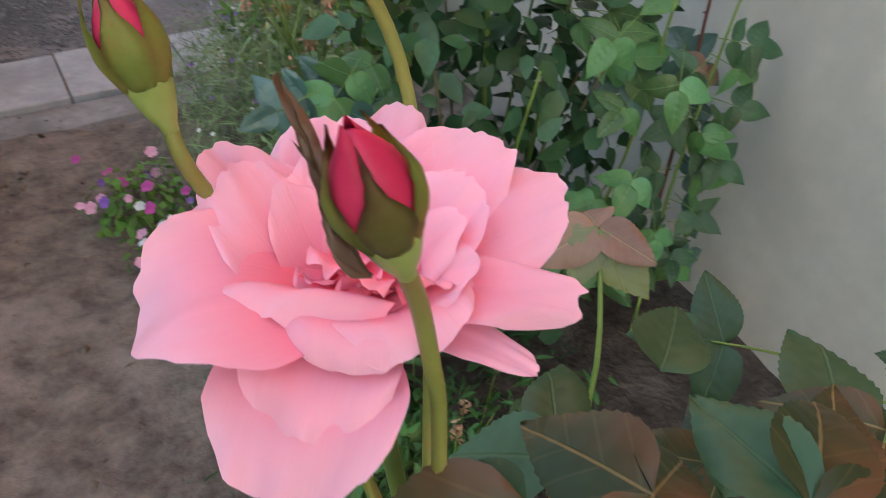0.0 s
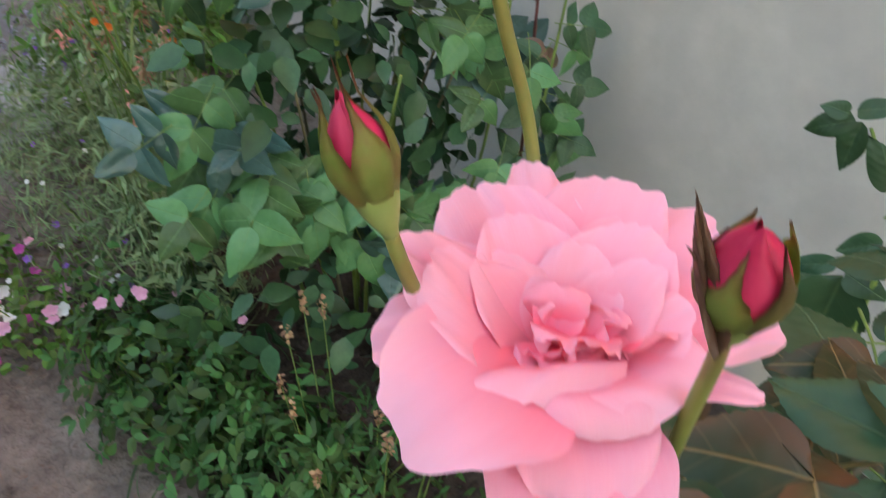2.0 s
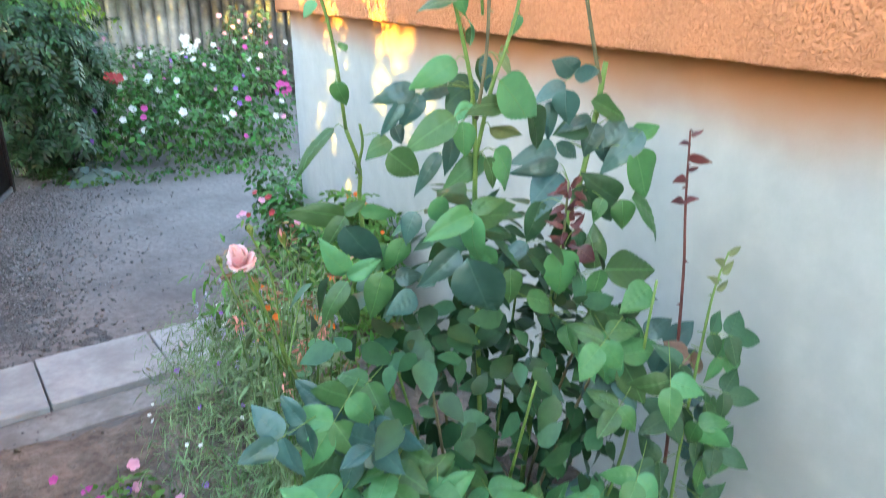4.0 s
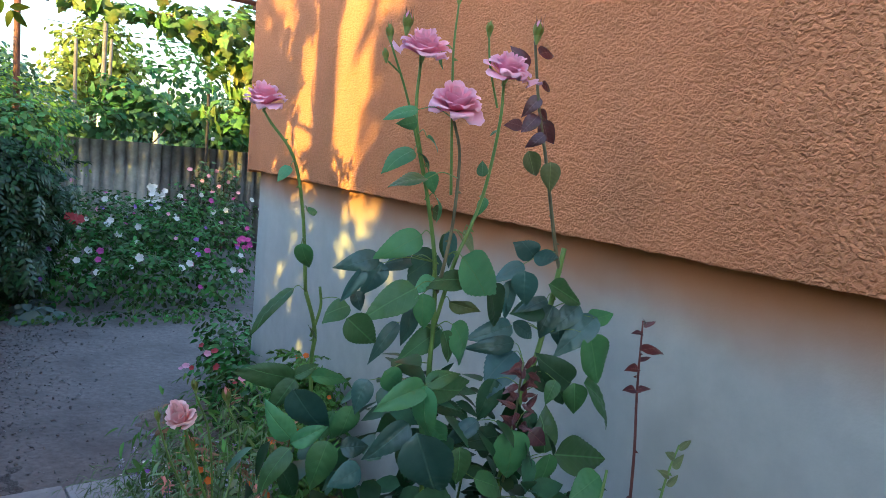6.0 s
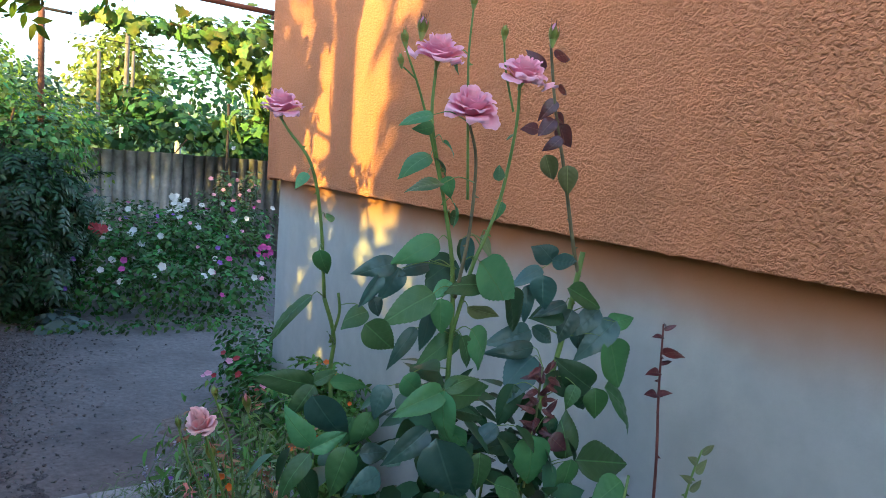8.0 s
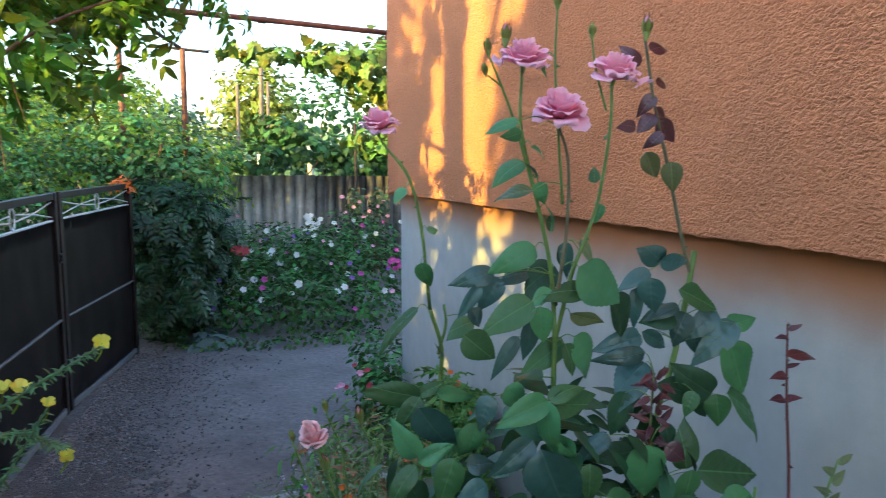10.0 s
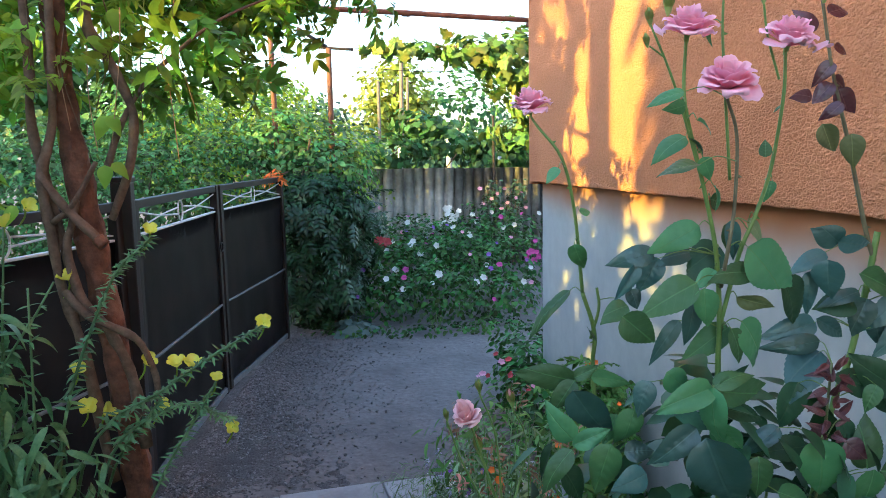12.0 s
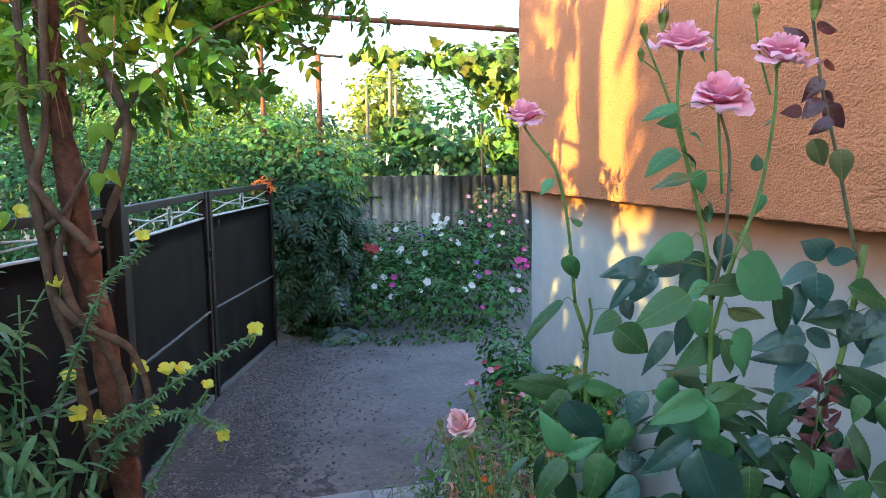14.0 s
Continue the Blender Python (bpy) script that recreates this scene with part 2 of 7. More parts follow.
M = {
    "stucco": stucco_material("orange_stucco", (0.62, 0.245, 0.118), (0.75, 0.315, 0.158), 112, 0.0064),
    "plinth": surface("grey_render", (0.42, 0.42, 0.405), (0.49, 0.49, 0.47), rough=0.85, scale=9, bump=0.25, bump_scale=140, stain=(0.385, 0.385, 0.375), stain_scale=2.2, bump_dist=0.002),
    "dirt": surface("trodden_earth", (0.150, 0.136, 0.130), (0.250, 0.229, 0.220), rough=0.95, scale=26, detail=12, bump=0.9, bump_scale=22, stain=(0.135, 0.122, 0.119), stain_scale=2.2, stain_at=(0.45, 0.72), spec=0.2, bump_dist=0.012),
    "soil": surface("garden_soil", (0.094, 0.073, 0.061), (0.270, 0.218, 0.184), rough=0.95, scale=14, detail=12, bump=1.0, bump_scale=42, stain=(0.35, 0.29, 0.25), stain_scale=3.0, stain_at=(0.52, 0.78), spec=0.15, bump_dist=0.024),
    "darksoil": surface("dark_bed_soil", (0.034, 0.025, 0.020), (0.105, 0.080, 0.065), rough=0.95, scale=18, detail=12, bump=1.0, bump_scale=46, stain=(0.15, 0.118, 0.097), stain_scale=5, stain_at=(0.55, 0.8), spec=0.15, bump_dist=0.022),
    "slab": surface("concrete_slab", (0.31, 0.312, 0.318), (0.43, 0.432, 0.438), rough=0.9, scale=18, bump=0.4, stain=(0.25, 0.245, 0.245), stain_scale=3, own=0.08),
    "cement": surface("rough_cement", (0.20, 0.193, 0.190), (0.33, 0.318, 0.312), rough=0.95, scale=22, detail=8, bump=0.7, bump_scale=40, stain=(0.18, 0.165, 0.155), stain_scale=4),
    "grit": surface("dark_grit", (0.075, 0.070, 0.069), (0.205, 0.193, 0.190), rough=0.95, scale=70, detail=10, bump=1.0, bump_scale=100, stain=(0.10, 0.095, 0.094), stain_scale=2.5, spec=0.25, bump_dist=0.018),
    "gravel": surface("grey_gravel", (0.13, 0.122, 0.121), (0.25, 0.237, 0.234), rough=0.9, scale=40, island=0.45),
    "iron": surface("black_painted_iron", (0.011, 0.0075, 0.0075), (0.021, 0.0145, 0.0145), rough=0.46, scale=6, bump=0.12, bump_scale=3, stain=(0.028, 0.019, 0.018), stain_scale=3, bump_dist=0.02, spec=0.24),
    "silver": surface("silver_paint", (0.45, 0.46, 0.47), (0.62, 0.63, 0.64), rough=0.4, scale=40, metal=0.3),
    "weld": surface("worn_grey_strip", (0.10, 0.10, 0.11), (0.19, 0.19, 0.20), rough=0.5, scale=30, metal=0.2),
    "asbestos": surface("weathered_fibre_cement", (0.36, 0.34, 0.32), (0.58, 0.555, 0.53), rough=0.95, scale=6, stain=(0.15, 0.136, 0.122), stain_scale=2.2, bump=0.3, own=0.3),
    "rust": surface("rusty_red_oxide_pipe", (0.17, 0.060, 0.035), (0.26, 0.11, 0.07), rough=0.75, scale=18, stain=(0.11, 0.05, 0.035), stain_scale=5, bump=0.2),
    "darkpost": surface("dark_iron_post", (0.03, 0.022, 0.02), (0.06, 0.045, 0.04), rough=0.7, scale=20),
    "pale_post": surface("whitewashed_post", (0.50, 0.50, 0.49), (0.66, 0.66, 0.64), rough=0.9, scale=15),
    "wood": surface("grey_wood_pole", (0.14, 0.11, 0.085), (0.25, 0.20, 0.16), rough=0.9, scale=20, bump=0.4),
    "bark": surface("reddish_peeling_bark", (0.045, 0.019, 0.012), (0.235, 0.095, 0.052), rough=0.8, scale=14, bump=1.0, bump_scale=26, stain=(0.25, 0.135, 0.085), stain_scale=7, bump_dist=0.016, stain_at=(0.55, 0.75)),
    "vinewood": surface("grey_brown_vine_wood", (0.060, 0.036, 0.023), (0.20, 0.130, 0.085), rough=0.85, scale=24, bump=0.9, bump_scale=50),
    "treebark": surface("tree_bark", (0.05, 0.04, 0.03), (0.13, 0.10, 0.08), rough=0.9, scale=12, bump=0.8),
    "stem": surface("green_rose_cane", (0.11, 0.20, 0.045), (0.19, 0.29, 0.075), rough=0.45, scale=25, spec=0.4),
    "budstem": surface("olive_bud_stem", (0.17, 0.20, 0.045), (0.27, 0.28, 0.075), rough=0.45, scale=25, stain=(0.24, 0.16, 0.06), stain_scale=18, spec=0.4),
    "cane": surface("brown_green_cane", (0.12, 0.10, 0.06), (0.20, 0.18, 0.10), rough=0.6, scale=25),
    "ribstalk": surface("yellow_brown_leaf_stalk", (0.24, 0.17, 0.07), (0.34, 0.26, 0.11), rough=0.5, scale=25),
    "redstem": surface("dark_red_shoot", (0.12, 0.035, 0.035), (0.21, 0.075, 0.065), rough=0.5, scale=25),
    "leaf": veined("rose_leaf_blade", (0.050, 0.168, 0.058), (0.090, 0.240, 0.083), rough=0.42, own=0.5, vein=0.03, spec=0.42),
    # bluish sky sheen of glossy leaves, put into the base colour
    "sheenleaf": veined("sky_sheen_rose_leaf", (0.029, 0.090, 0.074), (0.055, 0.132, 0.112), rough=0.36, own=0.4, vein=0.02, spec=0.7),
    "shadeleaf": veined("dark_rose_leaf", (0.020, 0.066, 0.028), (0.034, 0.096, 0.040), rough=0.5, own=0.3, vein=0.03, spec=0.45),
    "nearleaf": veined("bronzed_rose_leaf", (0.015, 0.038, 0.014), (0.030, 0.060, 0.022), rough=0.46, own=0.2, vein=0.05, rim=(0.105, 0.055, 0.026), vein_scale=60.0, spec=0.4, ribs=(0.28, 0.21, 0.09), lines_=0.16),
    "brownleaf": veined("copper_rose_leaf", (0.20, 0.10, 0.065), (0.29, 0.16, 0.10), rough=0.55, own=0.15, vein=0.1),
    "sepalleaf": veined("reddish_sepal_leaf", (0.095, 0.036, 0.022), (0.15, 0.080, 0.036), rough=0.5, own=0.1, vein=0.0),
    "paleleaf": veined("pale_green_rose_leaf", (0.17, 0.27, 0.12), (0.25, 0.36, 0.17), rough=0.5, own=0.15, vein=0.08),
    "olive": veined("olive_rose_leaf", (0.11, 0.14, 0.045), (0.17, 0.20, 0.07), rough=0.5, own=0.15, vein=0.1),
    "redleaf": veined("young_red_leaf", (0.065, 0.012, 0.018), (0.13, 0.028, 0.034), rough=0.35, own=0.25, vein=0.05),
    "sepal": surface("rose_sepal", (0.22, 0.32, 0.06), (0.38, 0.44, 0.12), rough=0.5, scale=60, stain=(0.46, 0.30, 0.10), stain_scale=42),
    "sepal_tip": surface("rose_sepal_brown", (0.19, 0.17, 0.05), (0.27, 0.23, 0.07), rough=0.5, scale=60),
    "hip": surface("rose_hip_green", (0.21, 0.31, 0.075), (0.31, 0.39, 0.12), rough=0.45, scale=40),
    "budred": surface("crimson_bud", (0.50, 0.014, 0.066), (0.68, 0.042, 0.120), rough=0.5, scale=50, sheen=0.3),
    "budpink": surface("pink_bud", (0.78, 0.10, 0.20), (0.88, 0.20, 0.30), rough=0.5, scale=50),
    "coral": surface("salmon_bud", (0.72, 0.25, 0.22), (0.85, 0.38, 0.34), rough=0.55, scale=50, through_light=0.2),
    # rose leaf again, with the shade inside the bush put into its colour
    "rosemass": surface("shaded_inner_rose_leaf", (0.018, 0.064, 0.028), (0.042, 0.120, 0.048), rough=0.4, scale=20, island=0.45, through_light=0.1),
    "grape": surface("grape_leaf", (0.055, 0.130, 0.030), (0.165, 0.275, 0.050), rough=0.55, scale=4, island=0.55, through_light=0.22, stain=(0.36, 0.31, 0.055), stain_scale=2.5, stain_at=(0.50, 0.72)),
    "creeper": surface("creeper_leaf", (0.014, 0.052, 0.018), (0.042, 0.105, 0.032), rough=0.42, scale=3, island=0.5, through_light=0.2, spec=0.5),
    "canopy": surface("trumpet_vine_leaf", (0.055, 0.150, 0.018), (0.205, 0.365, 0.042), rough=0.42, scale=3, island=0.35, own=0.45, through_light=0.45),
    # on vine and shrub leaves this lighter green stands in for sunlight
    "bright": surface("light_and_sunlit_leaf", (0.19, 0.36, 0.035), (0.36, 0.52, 0.07), rough=0.5, scale=3, island=0.3, own=0.25, through_light=0.5),
    "yellowtree": surface("yellowing_leaf", (0.14, 0.21, 0.035), (0.30, 0.33, 0.05), rough=0.6, scale=1.2, island=0.4, through_light=0.3),
    "fartree": surface("far_leaf", (0.042, 0.120, 0.036), (0.105, 0.215, 0.060), rough=0.55, scale=1.0, island=0.45, through_light=0.3),
    "hedge": surface("dusty_hedge_leaf", (0.060, 0.135, 0.075), (0.135, 0.235, 0.130), rough=0.55, scale=1.0, island=0.45, through_light=0.25),
    "shrub": surface("shrub_leaf", (0.036, 0.120, 0.045), (0.185, 0.345, 0.095), rough=0.55, scale=1.6, island=0.7, through_light=0.3),
    "bedleaf": surface("petunia_leaf", (0.018, 0.070, 0.016), (0.095, 0.225, 0.042), rough=0.5, scale=3, island=0.65, through_light=0.2),
    "blueleaf": surface("bluish_leaf", (0.09, 0.15, 0.14), (0.16, 0.23, 0.21), rough=0.6, scale=5, island=0.3),
    "weed": surface("weed_leaf", (0.070, 0.185, 0.038), (0.165, 0.32, 0.065), rough=0.55, scale=5, island=0.4, through_light=0.25),
    # weed leaf darkened: the shade under the roses is in its colour
    "shadeweed": surface("shaded_weed_leaf", (0.023, 0.088, 0.024), (0.072, 0.185, 0.048), rough=0.5, scale=5, island=0.5, through_light=0.15),
    "greyherb": surface("grey_green_herb", (0.135, 0.225, 0.100), (0.255, 0.360, 0.185), rough=0.75, scale=5, island=0.4, through_light=0.15),
    "primrose": surface("primrose_leaf", (0.070, 0.165, 0.066), (0.160, 0.290, 0.115), rough=0.45, scale=6, island=0.4, through_light=0.2),
    "white": surface("white_petal", (0.72, 0.72, 0.70), (0.84, 0.84, 0.82), rough=0.6, scale=40, through_light=0.2),
    "magenta": surface("magenta_petal", (0.48, 0.05, 0.28), (0.66, 0.12, 0.42), rough=0.6, scale=40, through_light=0.2),
    "violet": surface("violet_petal", (0.20, 0.08, 0.42), (0.36, 0.17, 0.60), rough=0.6, scale=40, through_light=0.2),
    "lavender": surface("faded_lavender", (0.36, 0.33, 0.48), (0.58, 0.55, 0.68), rough=0.7, scale=40),
    "softpink": surface("pale_pink_petal", (0.70, 0.30, 0.46), (0.84, 0.46, 0.60), rough=0.6, scale=40, through_light=0.2),
    "orange": surface("orange_petal", (0.72, 0.13, 0.02), (0.85, 0.24, 0.04), rough=0.6, scale=40, through_light=0.2),
    "crimson": surface("dark_red_petal", (0.28, 0.02, 0.03), (0.45, 0.05, 0.05), rough=0.6, scale=40),
    "yellow": surface("yellow_petal", (0.84, 0.80, 0.06), (0.92, 0.89, 0.22), rough=0.55, scale=30, through_light=0.35),
    "dry": surface("dry_stalk", (0.30, 0.17, 0.09), (0.45, 0.28, 0.17), rough=0.9, scale=30, island=0.3),
}


def browned(m, tint, z0, z1):
    """The upper end of a small part runs into another tint, unevenly."""
    t = m.node_tree
    b = t.nodes["Principled BSDF"]
    co = t.nodes["Texture Coordinate"].outputs["Object"]
    sep = t.nodes.new("ShaderNodeSeparateXYZ")
    t.links.new(co, sep.inputs[0])
    rough = node(m, "TexNoise", Scale=180.0, Detail=3.0)
    t.links.new(co, rough.inputs["Vector"])
    add = t.nodes.new("ShaderNodeMath")
    add.operation = "MULTIPLY_ADD"
    t.links.new(rough.outputs["Fac"], add.inputs[0])
    add.inputs[1].default_value = z1 - z0
    t.links.new(sep.outputs[2], add.inputs[2])
    mr = t.nodes.new("ShaderNodeMapRange")
    mr.inputs[1].default_value, mr.inputs[2].default_value = z0 + (z1 - z0) * 0.5, z1 + (z1 - z0) * 0.5
    t.links.new(add.outputs[0], mr.inputs[0])
    mix = t.nodes.new("ShaderNodeMix")
    mix.data_type = "RGBA"
    t.links.new(mr.outputs[0], mix.inputs[0])
    t.links.new(b.inputs["Base Color"].links[0].from_socket, mix.inputs[6])
    mix.inputs[7].default_value = (*tint, 1)
    t.links.new(mix.outputs[2], b.inputs["Base Color"])


browned(M["sepal"], (0.20, 0.085, 0.045), 0.017, 0.032)
browned(M["sepal_tip"], (0.14, 0.05, 0.035), 0.013, 0.028)


def orange_edge(m, top, reach, tint):
    """Orange tint on the plinth's upper edge, thinning downwards in uneven drifts."""
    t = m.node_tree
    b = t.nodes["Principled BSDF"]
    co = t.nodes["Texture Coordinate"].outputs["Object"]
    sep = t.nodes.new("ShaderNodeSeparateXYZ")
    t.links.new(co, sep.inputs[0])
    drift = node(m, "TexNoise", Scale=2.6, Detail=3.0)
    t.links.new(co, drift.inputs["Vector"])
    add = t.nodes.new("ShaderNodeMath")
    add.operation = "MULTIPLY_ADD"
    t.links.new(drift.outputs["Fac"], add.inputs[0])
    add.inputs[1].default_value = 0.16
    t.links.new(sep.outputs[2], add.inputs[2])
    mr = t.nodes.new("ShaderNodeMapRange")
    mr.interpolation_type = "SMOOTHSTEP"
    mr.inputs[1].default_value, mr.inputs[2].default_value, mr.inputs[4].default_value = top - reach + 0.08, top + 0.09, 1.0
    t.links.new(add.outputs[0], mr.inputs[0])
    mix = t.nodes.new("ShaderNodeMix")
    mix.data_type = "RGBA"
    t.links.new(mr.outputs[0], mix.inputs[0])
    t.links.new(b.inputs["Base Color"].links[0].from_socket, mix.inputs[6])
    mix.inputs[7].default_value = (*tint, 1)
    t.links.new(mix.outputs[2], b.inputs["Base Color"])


orange_edge(M["plinth"], 1.49, 0.25, (0.40, 0.165, 0.07))


def petal_material(name, base, mid, edge):
    """Rose petal: deeper towards its foot (the petal's own x), paler and finely veined to the rim."""
    m = surface(name, mid, mid, rough=0.5, scale=60, through_light=0.23, own=0.08, spec=0.3)
    t = m.node_tree
    b = t.nodes["Principled BSDF"]
    co = t.nodes["Texture Coordinate"].outputs["UV"]
    sep = t.nodes.new("ShaderNodeSeparateXYZ")
    t.links.new(co, sep.inputs[0])
    fan = node(m, "TexNoise", Scale=1.0, Detail=5.0, Roughness=0.7)
    mp = node(m, "Mapping", Scale=(2.0, 38.0, 1.0))
    t.links.new(co, mp.inputs["Vector"])
    t.links.new(mp.outputs[0], fan.inputs["Vector"])
    ramp = t.nodes.new("ShaderNodeValToRGB")
    e = ramp.color_ramp.elements
    e[0].position, e[0].color = 0.0, (*base, 1)
    e[1].position, e[1].color = 1.0, (*edge, 1)
    k = e.new(0.45)
    k.color = (*mid, 1)
    add = t.nodes.new("ShaderNodeMath")
    add.operation = "MULTIPLY_ADD"
    t.links.new(fan.outputs["Fac"], add.inputs[0])
    add.inputs[1].default_value = 0.22
    sub = t.nodes.new("ShaderNodeMath")
    sub.operation = "SUBTRACT"
    t.links.new(sep.outputs[0], sub.inputs[0])
    sub.inputs[1].default_value = 0.11
    t.links.new(sub.outputs[0], add.inputs[2])
    t.links.new(add.outputs[0], ramp.inputs[0])
    for link in list(b.inputs["Base Color"].links):
        t.links.remove(link)
    t.links.new(ramp.outputs[0], b.inputs["Base Color"])
    for n in t.nodes:
        if n.bl_idname == "ShaderNodeBsdfTranslucent":
            t.links.new(ramp.outputs[0], n.inputs[0])
    bn = node(m, "Bump", Strength=0.35, Distance=0.0008)
    t.links.new(fan.outputs["Fac"], bn.inputs["Height"])
    t.links.new(bn.outputs[0], b.inputs["Normal"])
    return m


M["petal"] = petal_material("salmon_pink_petal", (0.99, 0.15, 0.23), (0.99, 0.285, 0.40), (0.99, 0.49, 0.625))
M["palepetal"] = petal_material("pale_salmon_petal", (0.93, 0.34, 0.36), (0.95, 0.52, 0.54), (0.96, 0.68, 0.70))
M["heartpetal"] = petal_material("deep_pink_heart_petal", (0.99, 0.11, 0.21), (0.99, 0.23, 0.35), (0.99, 0.42, 0.55))
M["mauve"] = petal_material("mauve_pink_petal", (0.92, 0.23, 0.42), (0.96, 0.43, 0.60), (0.97, 0.62, 0.76))

# ---- makers ----
RNG = np.random.default_rng(7)


def finish(bm, name, smooth=True):
    me = bpy.data.meshes.new(name)
    bm.to_mesh(me)
    bm.free()
    if smooth:
        me.polygons.foreach_set("use_smooth", [True] * len(me.polygons))
    return me


def part(name, bm, material, parent=None, label="", smooth=True):
    """One mesh object from a bmesh or a mesh, under a thing or a part."""
    me = finish(bm, name, smooth) if isinstance(bm, bmesh.types.BMesh) else bm
    if material and not me.materials:
        me.materials.append(material)
    ob = new(name, me)
    ob.parent = parent
    if label:
        ob["label"] = label
    return ob


def thing(name, label, category, at=(0, 0, 0), group="", kind=""):
    ob = new(name)
    ob.location = at
    ob.empty_display_size = 0.05
    return tagged(ob, label, category, group, kind)


def box(bm, lo, hi, m=None, bevel=0.0):
    """A block between two corners, with its edges broken."""
    lo, hi = Vector(lo), Vector(hi)
    made = bmesh.ops.create_cube(bm, size=1, matrix=Matrix.LocRotScale((lo + hi) / 2, None, hi - lo))["verts"]
    if bevel:
        edges = {e for v in made for e in v.link_edges}
        made = bmesh.ops.bevel(bm, geom=list(edges), offset=bevel, segments=2, profile=0.5, affect="EDGES", clamp_overlap=True)["verts"]
        made = [v for v in bm.verts if all(min(lo[i], hi[i]) - 1e-5 <= v.co[i] <= max(lo[i], hi[i]) + 1e-5 for i in range(3))] if m else made
    if m:
        bmesh.ops.transform(bm, matrix=m, verts=made)
    return bm


def smooth_line(points, steps=6):
    """Catmull-Rom through the points."""
    p = [Vector(q) for q in points]
    if len(p) < 3:
        return [p[0].lerp(p[-1], i / steps) for i in range(steps + 1)]
    p = [2 * p[0] - p[1], *p, 2 * p[-1] - p[-2]]
    out = []
    for a, b, c, d in zip(p, p[1:], p[2:], p[3:]):
        for i in range(steps):
            t = i / steps
            out.append(0.5 * (2 * b + (c - a) * t + (2 * a - 5 * b + 4 * c - d) * t * t + (3 * b - a - 3 * c + d) * t ** 3))
    return [*out, p[-2]]


def tube(bm, points, r0, r1, sides=8, steps=5, knobs=0.0):
    """A tapered round stem along a smooth line through the points."""
    line = smooth_line(points, steps)
    rings = []
    x = Vector((1, 0, 0))
    for i, c in enumerate(line):
        ahead = (line[min(i + 1, len(line) - 1)] - line[max(i - 1, 0)]).normalized()
        x = (x - ahead * x.dot(ahead))
        x = x.normalized() if x.length > 1e-4 else ahead.orthogonal().normalized()
        y = ahead.cross(x)
        r = r0 + (r1 - r0) * i / (len(line) - 1)
        r *= 1 + knobs * noise.noise(c * 14)
        rings.append([bm.verts.new(c + (x * math.cos(2 * math.pi * k / sides) + y * math.sin(2 * math.pi * k / sides)) * r
                                   * (1 + knobs * noise.noise(c * 9 + Vector((k * 3.1, 0, 0))))) for k in range(sides)])
    for a, b in zip(rings, rings[1:]):
        for k in range(sides):
            bm.faces.new((a[k], a[(k + 1) % sides], b[(k + 1) % sides], b[k]))
    bm.faces.new(rings[0][::-1])
    bm.faces.new(rings[-1])
    return bm


# Leaf shapes, as vertices and faces; x runs from stalk to tip, length 1.


def blade(width, segs=8, teeth=0.0, fold=0.18, droop=0.15, point=1.6, wave=0.0, phase=0.0):
    """One leaf blade with a midrib fold."""
    v, f = [], []
    for i in range(segs + 1):
        u = i / segs
        w = width * math.sin(math.pi * u ** (0.72)) ** 0.8 * (1 - u ** (point * 3) * 0.2)
        w = max(w, 0.0)
        if teeth and 0 < i < segs:
            w *= 1 + teeth * (1 if i % 2 else -1)
        z = -droop * u * u
        k = wave * math.sin(u * 7 + phase)
        v += [(u, w, z + fold * w + k * w), (u, 0.0, z), (u, -w, z + fold * w - k * w)]
    for i in range(segs):
        a, b = 3 * i, 3 * i + 3
        f += [(a, b, b + 1, a + 1), (a + 1, b + 1, b + 2, a + 2)]
    return np.array(v), f


def lobed(points=5):
    """A grape leaf: five toothed lobes round the stalk."""
    rim = [(-0.05, 0.12), (-0.12, 0.42), (0.10, 0.40), (0.22, 0.60), (0.40, 0.36), (0.62, 0.42), (0.68, 0.22), (1.0, 0.0)]
    rim = rim + [(x, -y) for x, y in rim[-2::-1]]
    v = [(0.3, 0, 0.05), (0.05, 0, 0)] + [(x, y, -0.18 * (x * x + y * y) + (0.03 if i % 2 else -0.03)) for i, (x, y) in enumerate(rim)]
    f = [(0, i + 2, i + 3) for i in range(len(rim) - 1)] + [(0, 1, 2), (0, len(rim) + 1, 1)]
    return np.array(v, float), f


def pinnate(pairs=4, width=0.16, seed=0, rag=0.0):
    """A compound leaf: pairs of pointed leaflets along a stalk, drooping."""
    v, f = [], []
    b, bf = blade(width, segs=4, fold=0.2, droop=0.25)
    rng = np.random.default_rng(seed)

    def put(at, turn, size):
        n = len(v)
        c, s = math.cos(turn), math.sin(turn)
        dip, tilt = rag * rng.normal() * 0.4 - rag * 0.2, rag * rng.normal() * 0.6
        for x, y, z in b * size:
            v.append((at[0] + c * x - s * y, at[1] + s * x + c * y, at[2] + z + dip * x + tilt * y))
        f.extend(tuple(i + n for i in q) for q in bf)

    for i in range(pairs):
        u = 0.18 + 0.6 * i / (pairs - 1)
        for side in (1, -1):
            put((u + rag * 0.05 * rng.normal(), 0, -0.25 * u * u), side * (1.05 + rag * 0.3 * rng.normal()), 0.34 * (1 + rag * 0.2 * rng.normal()))
    put((0.8, 0, -0.18), 0, 0.36)
    n = len(v)
    v += [(0, 0.008, 0), (0, -0.008, 0), (0.45, 0.006, -0.05), (0.45, -0.006, -0.05), (0.85, 0.004, -0.2), (0.85, -0.004, -0.2)]
    f += [(n, n + 1, n + 3, n + 2), (n + 2, n + 3, n + 5, n + 4)]
    return np.array(v), f


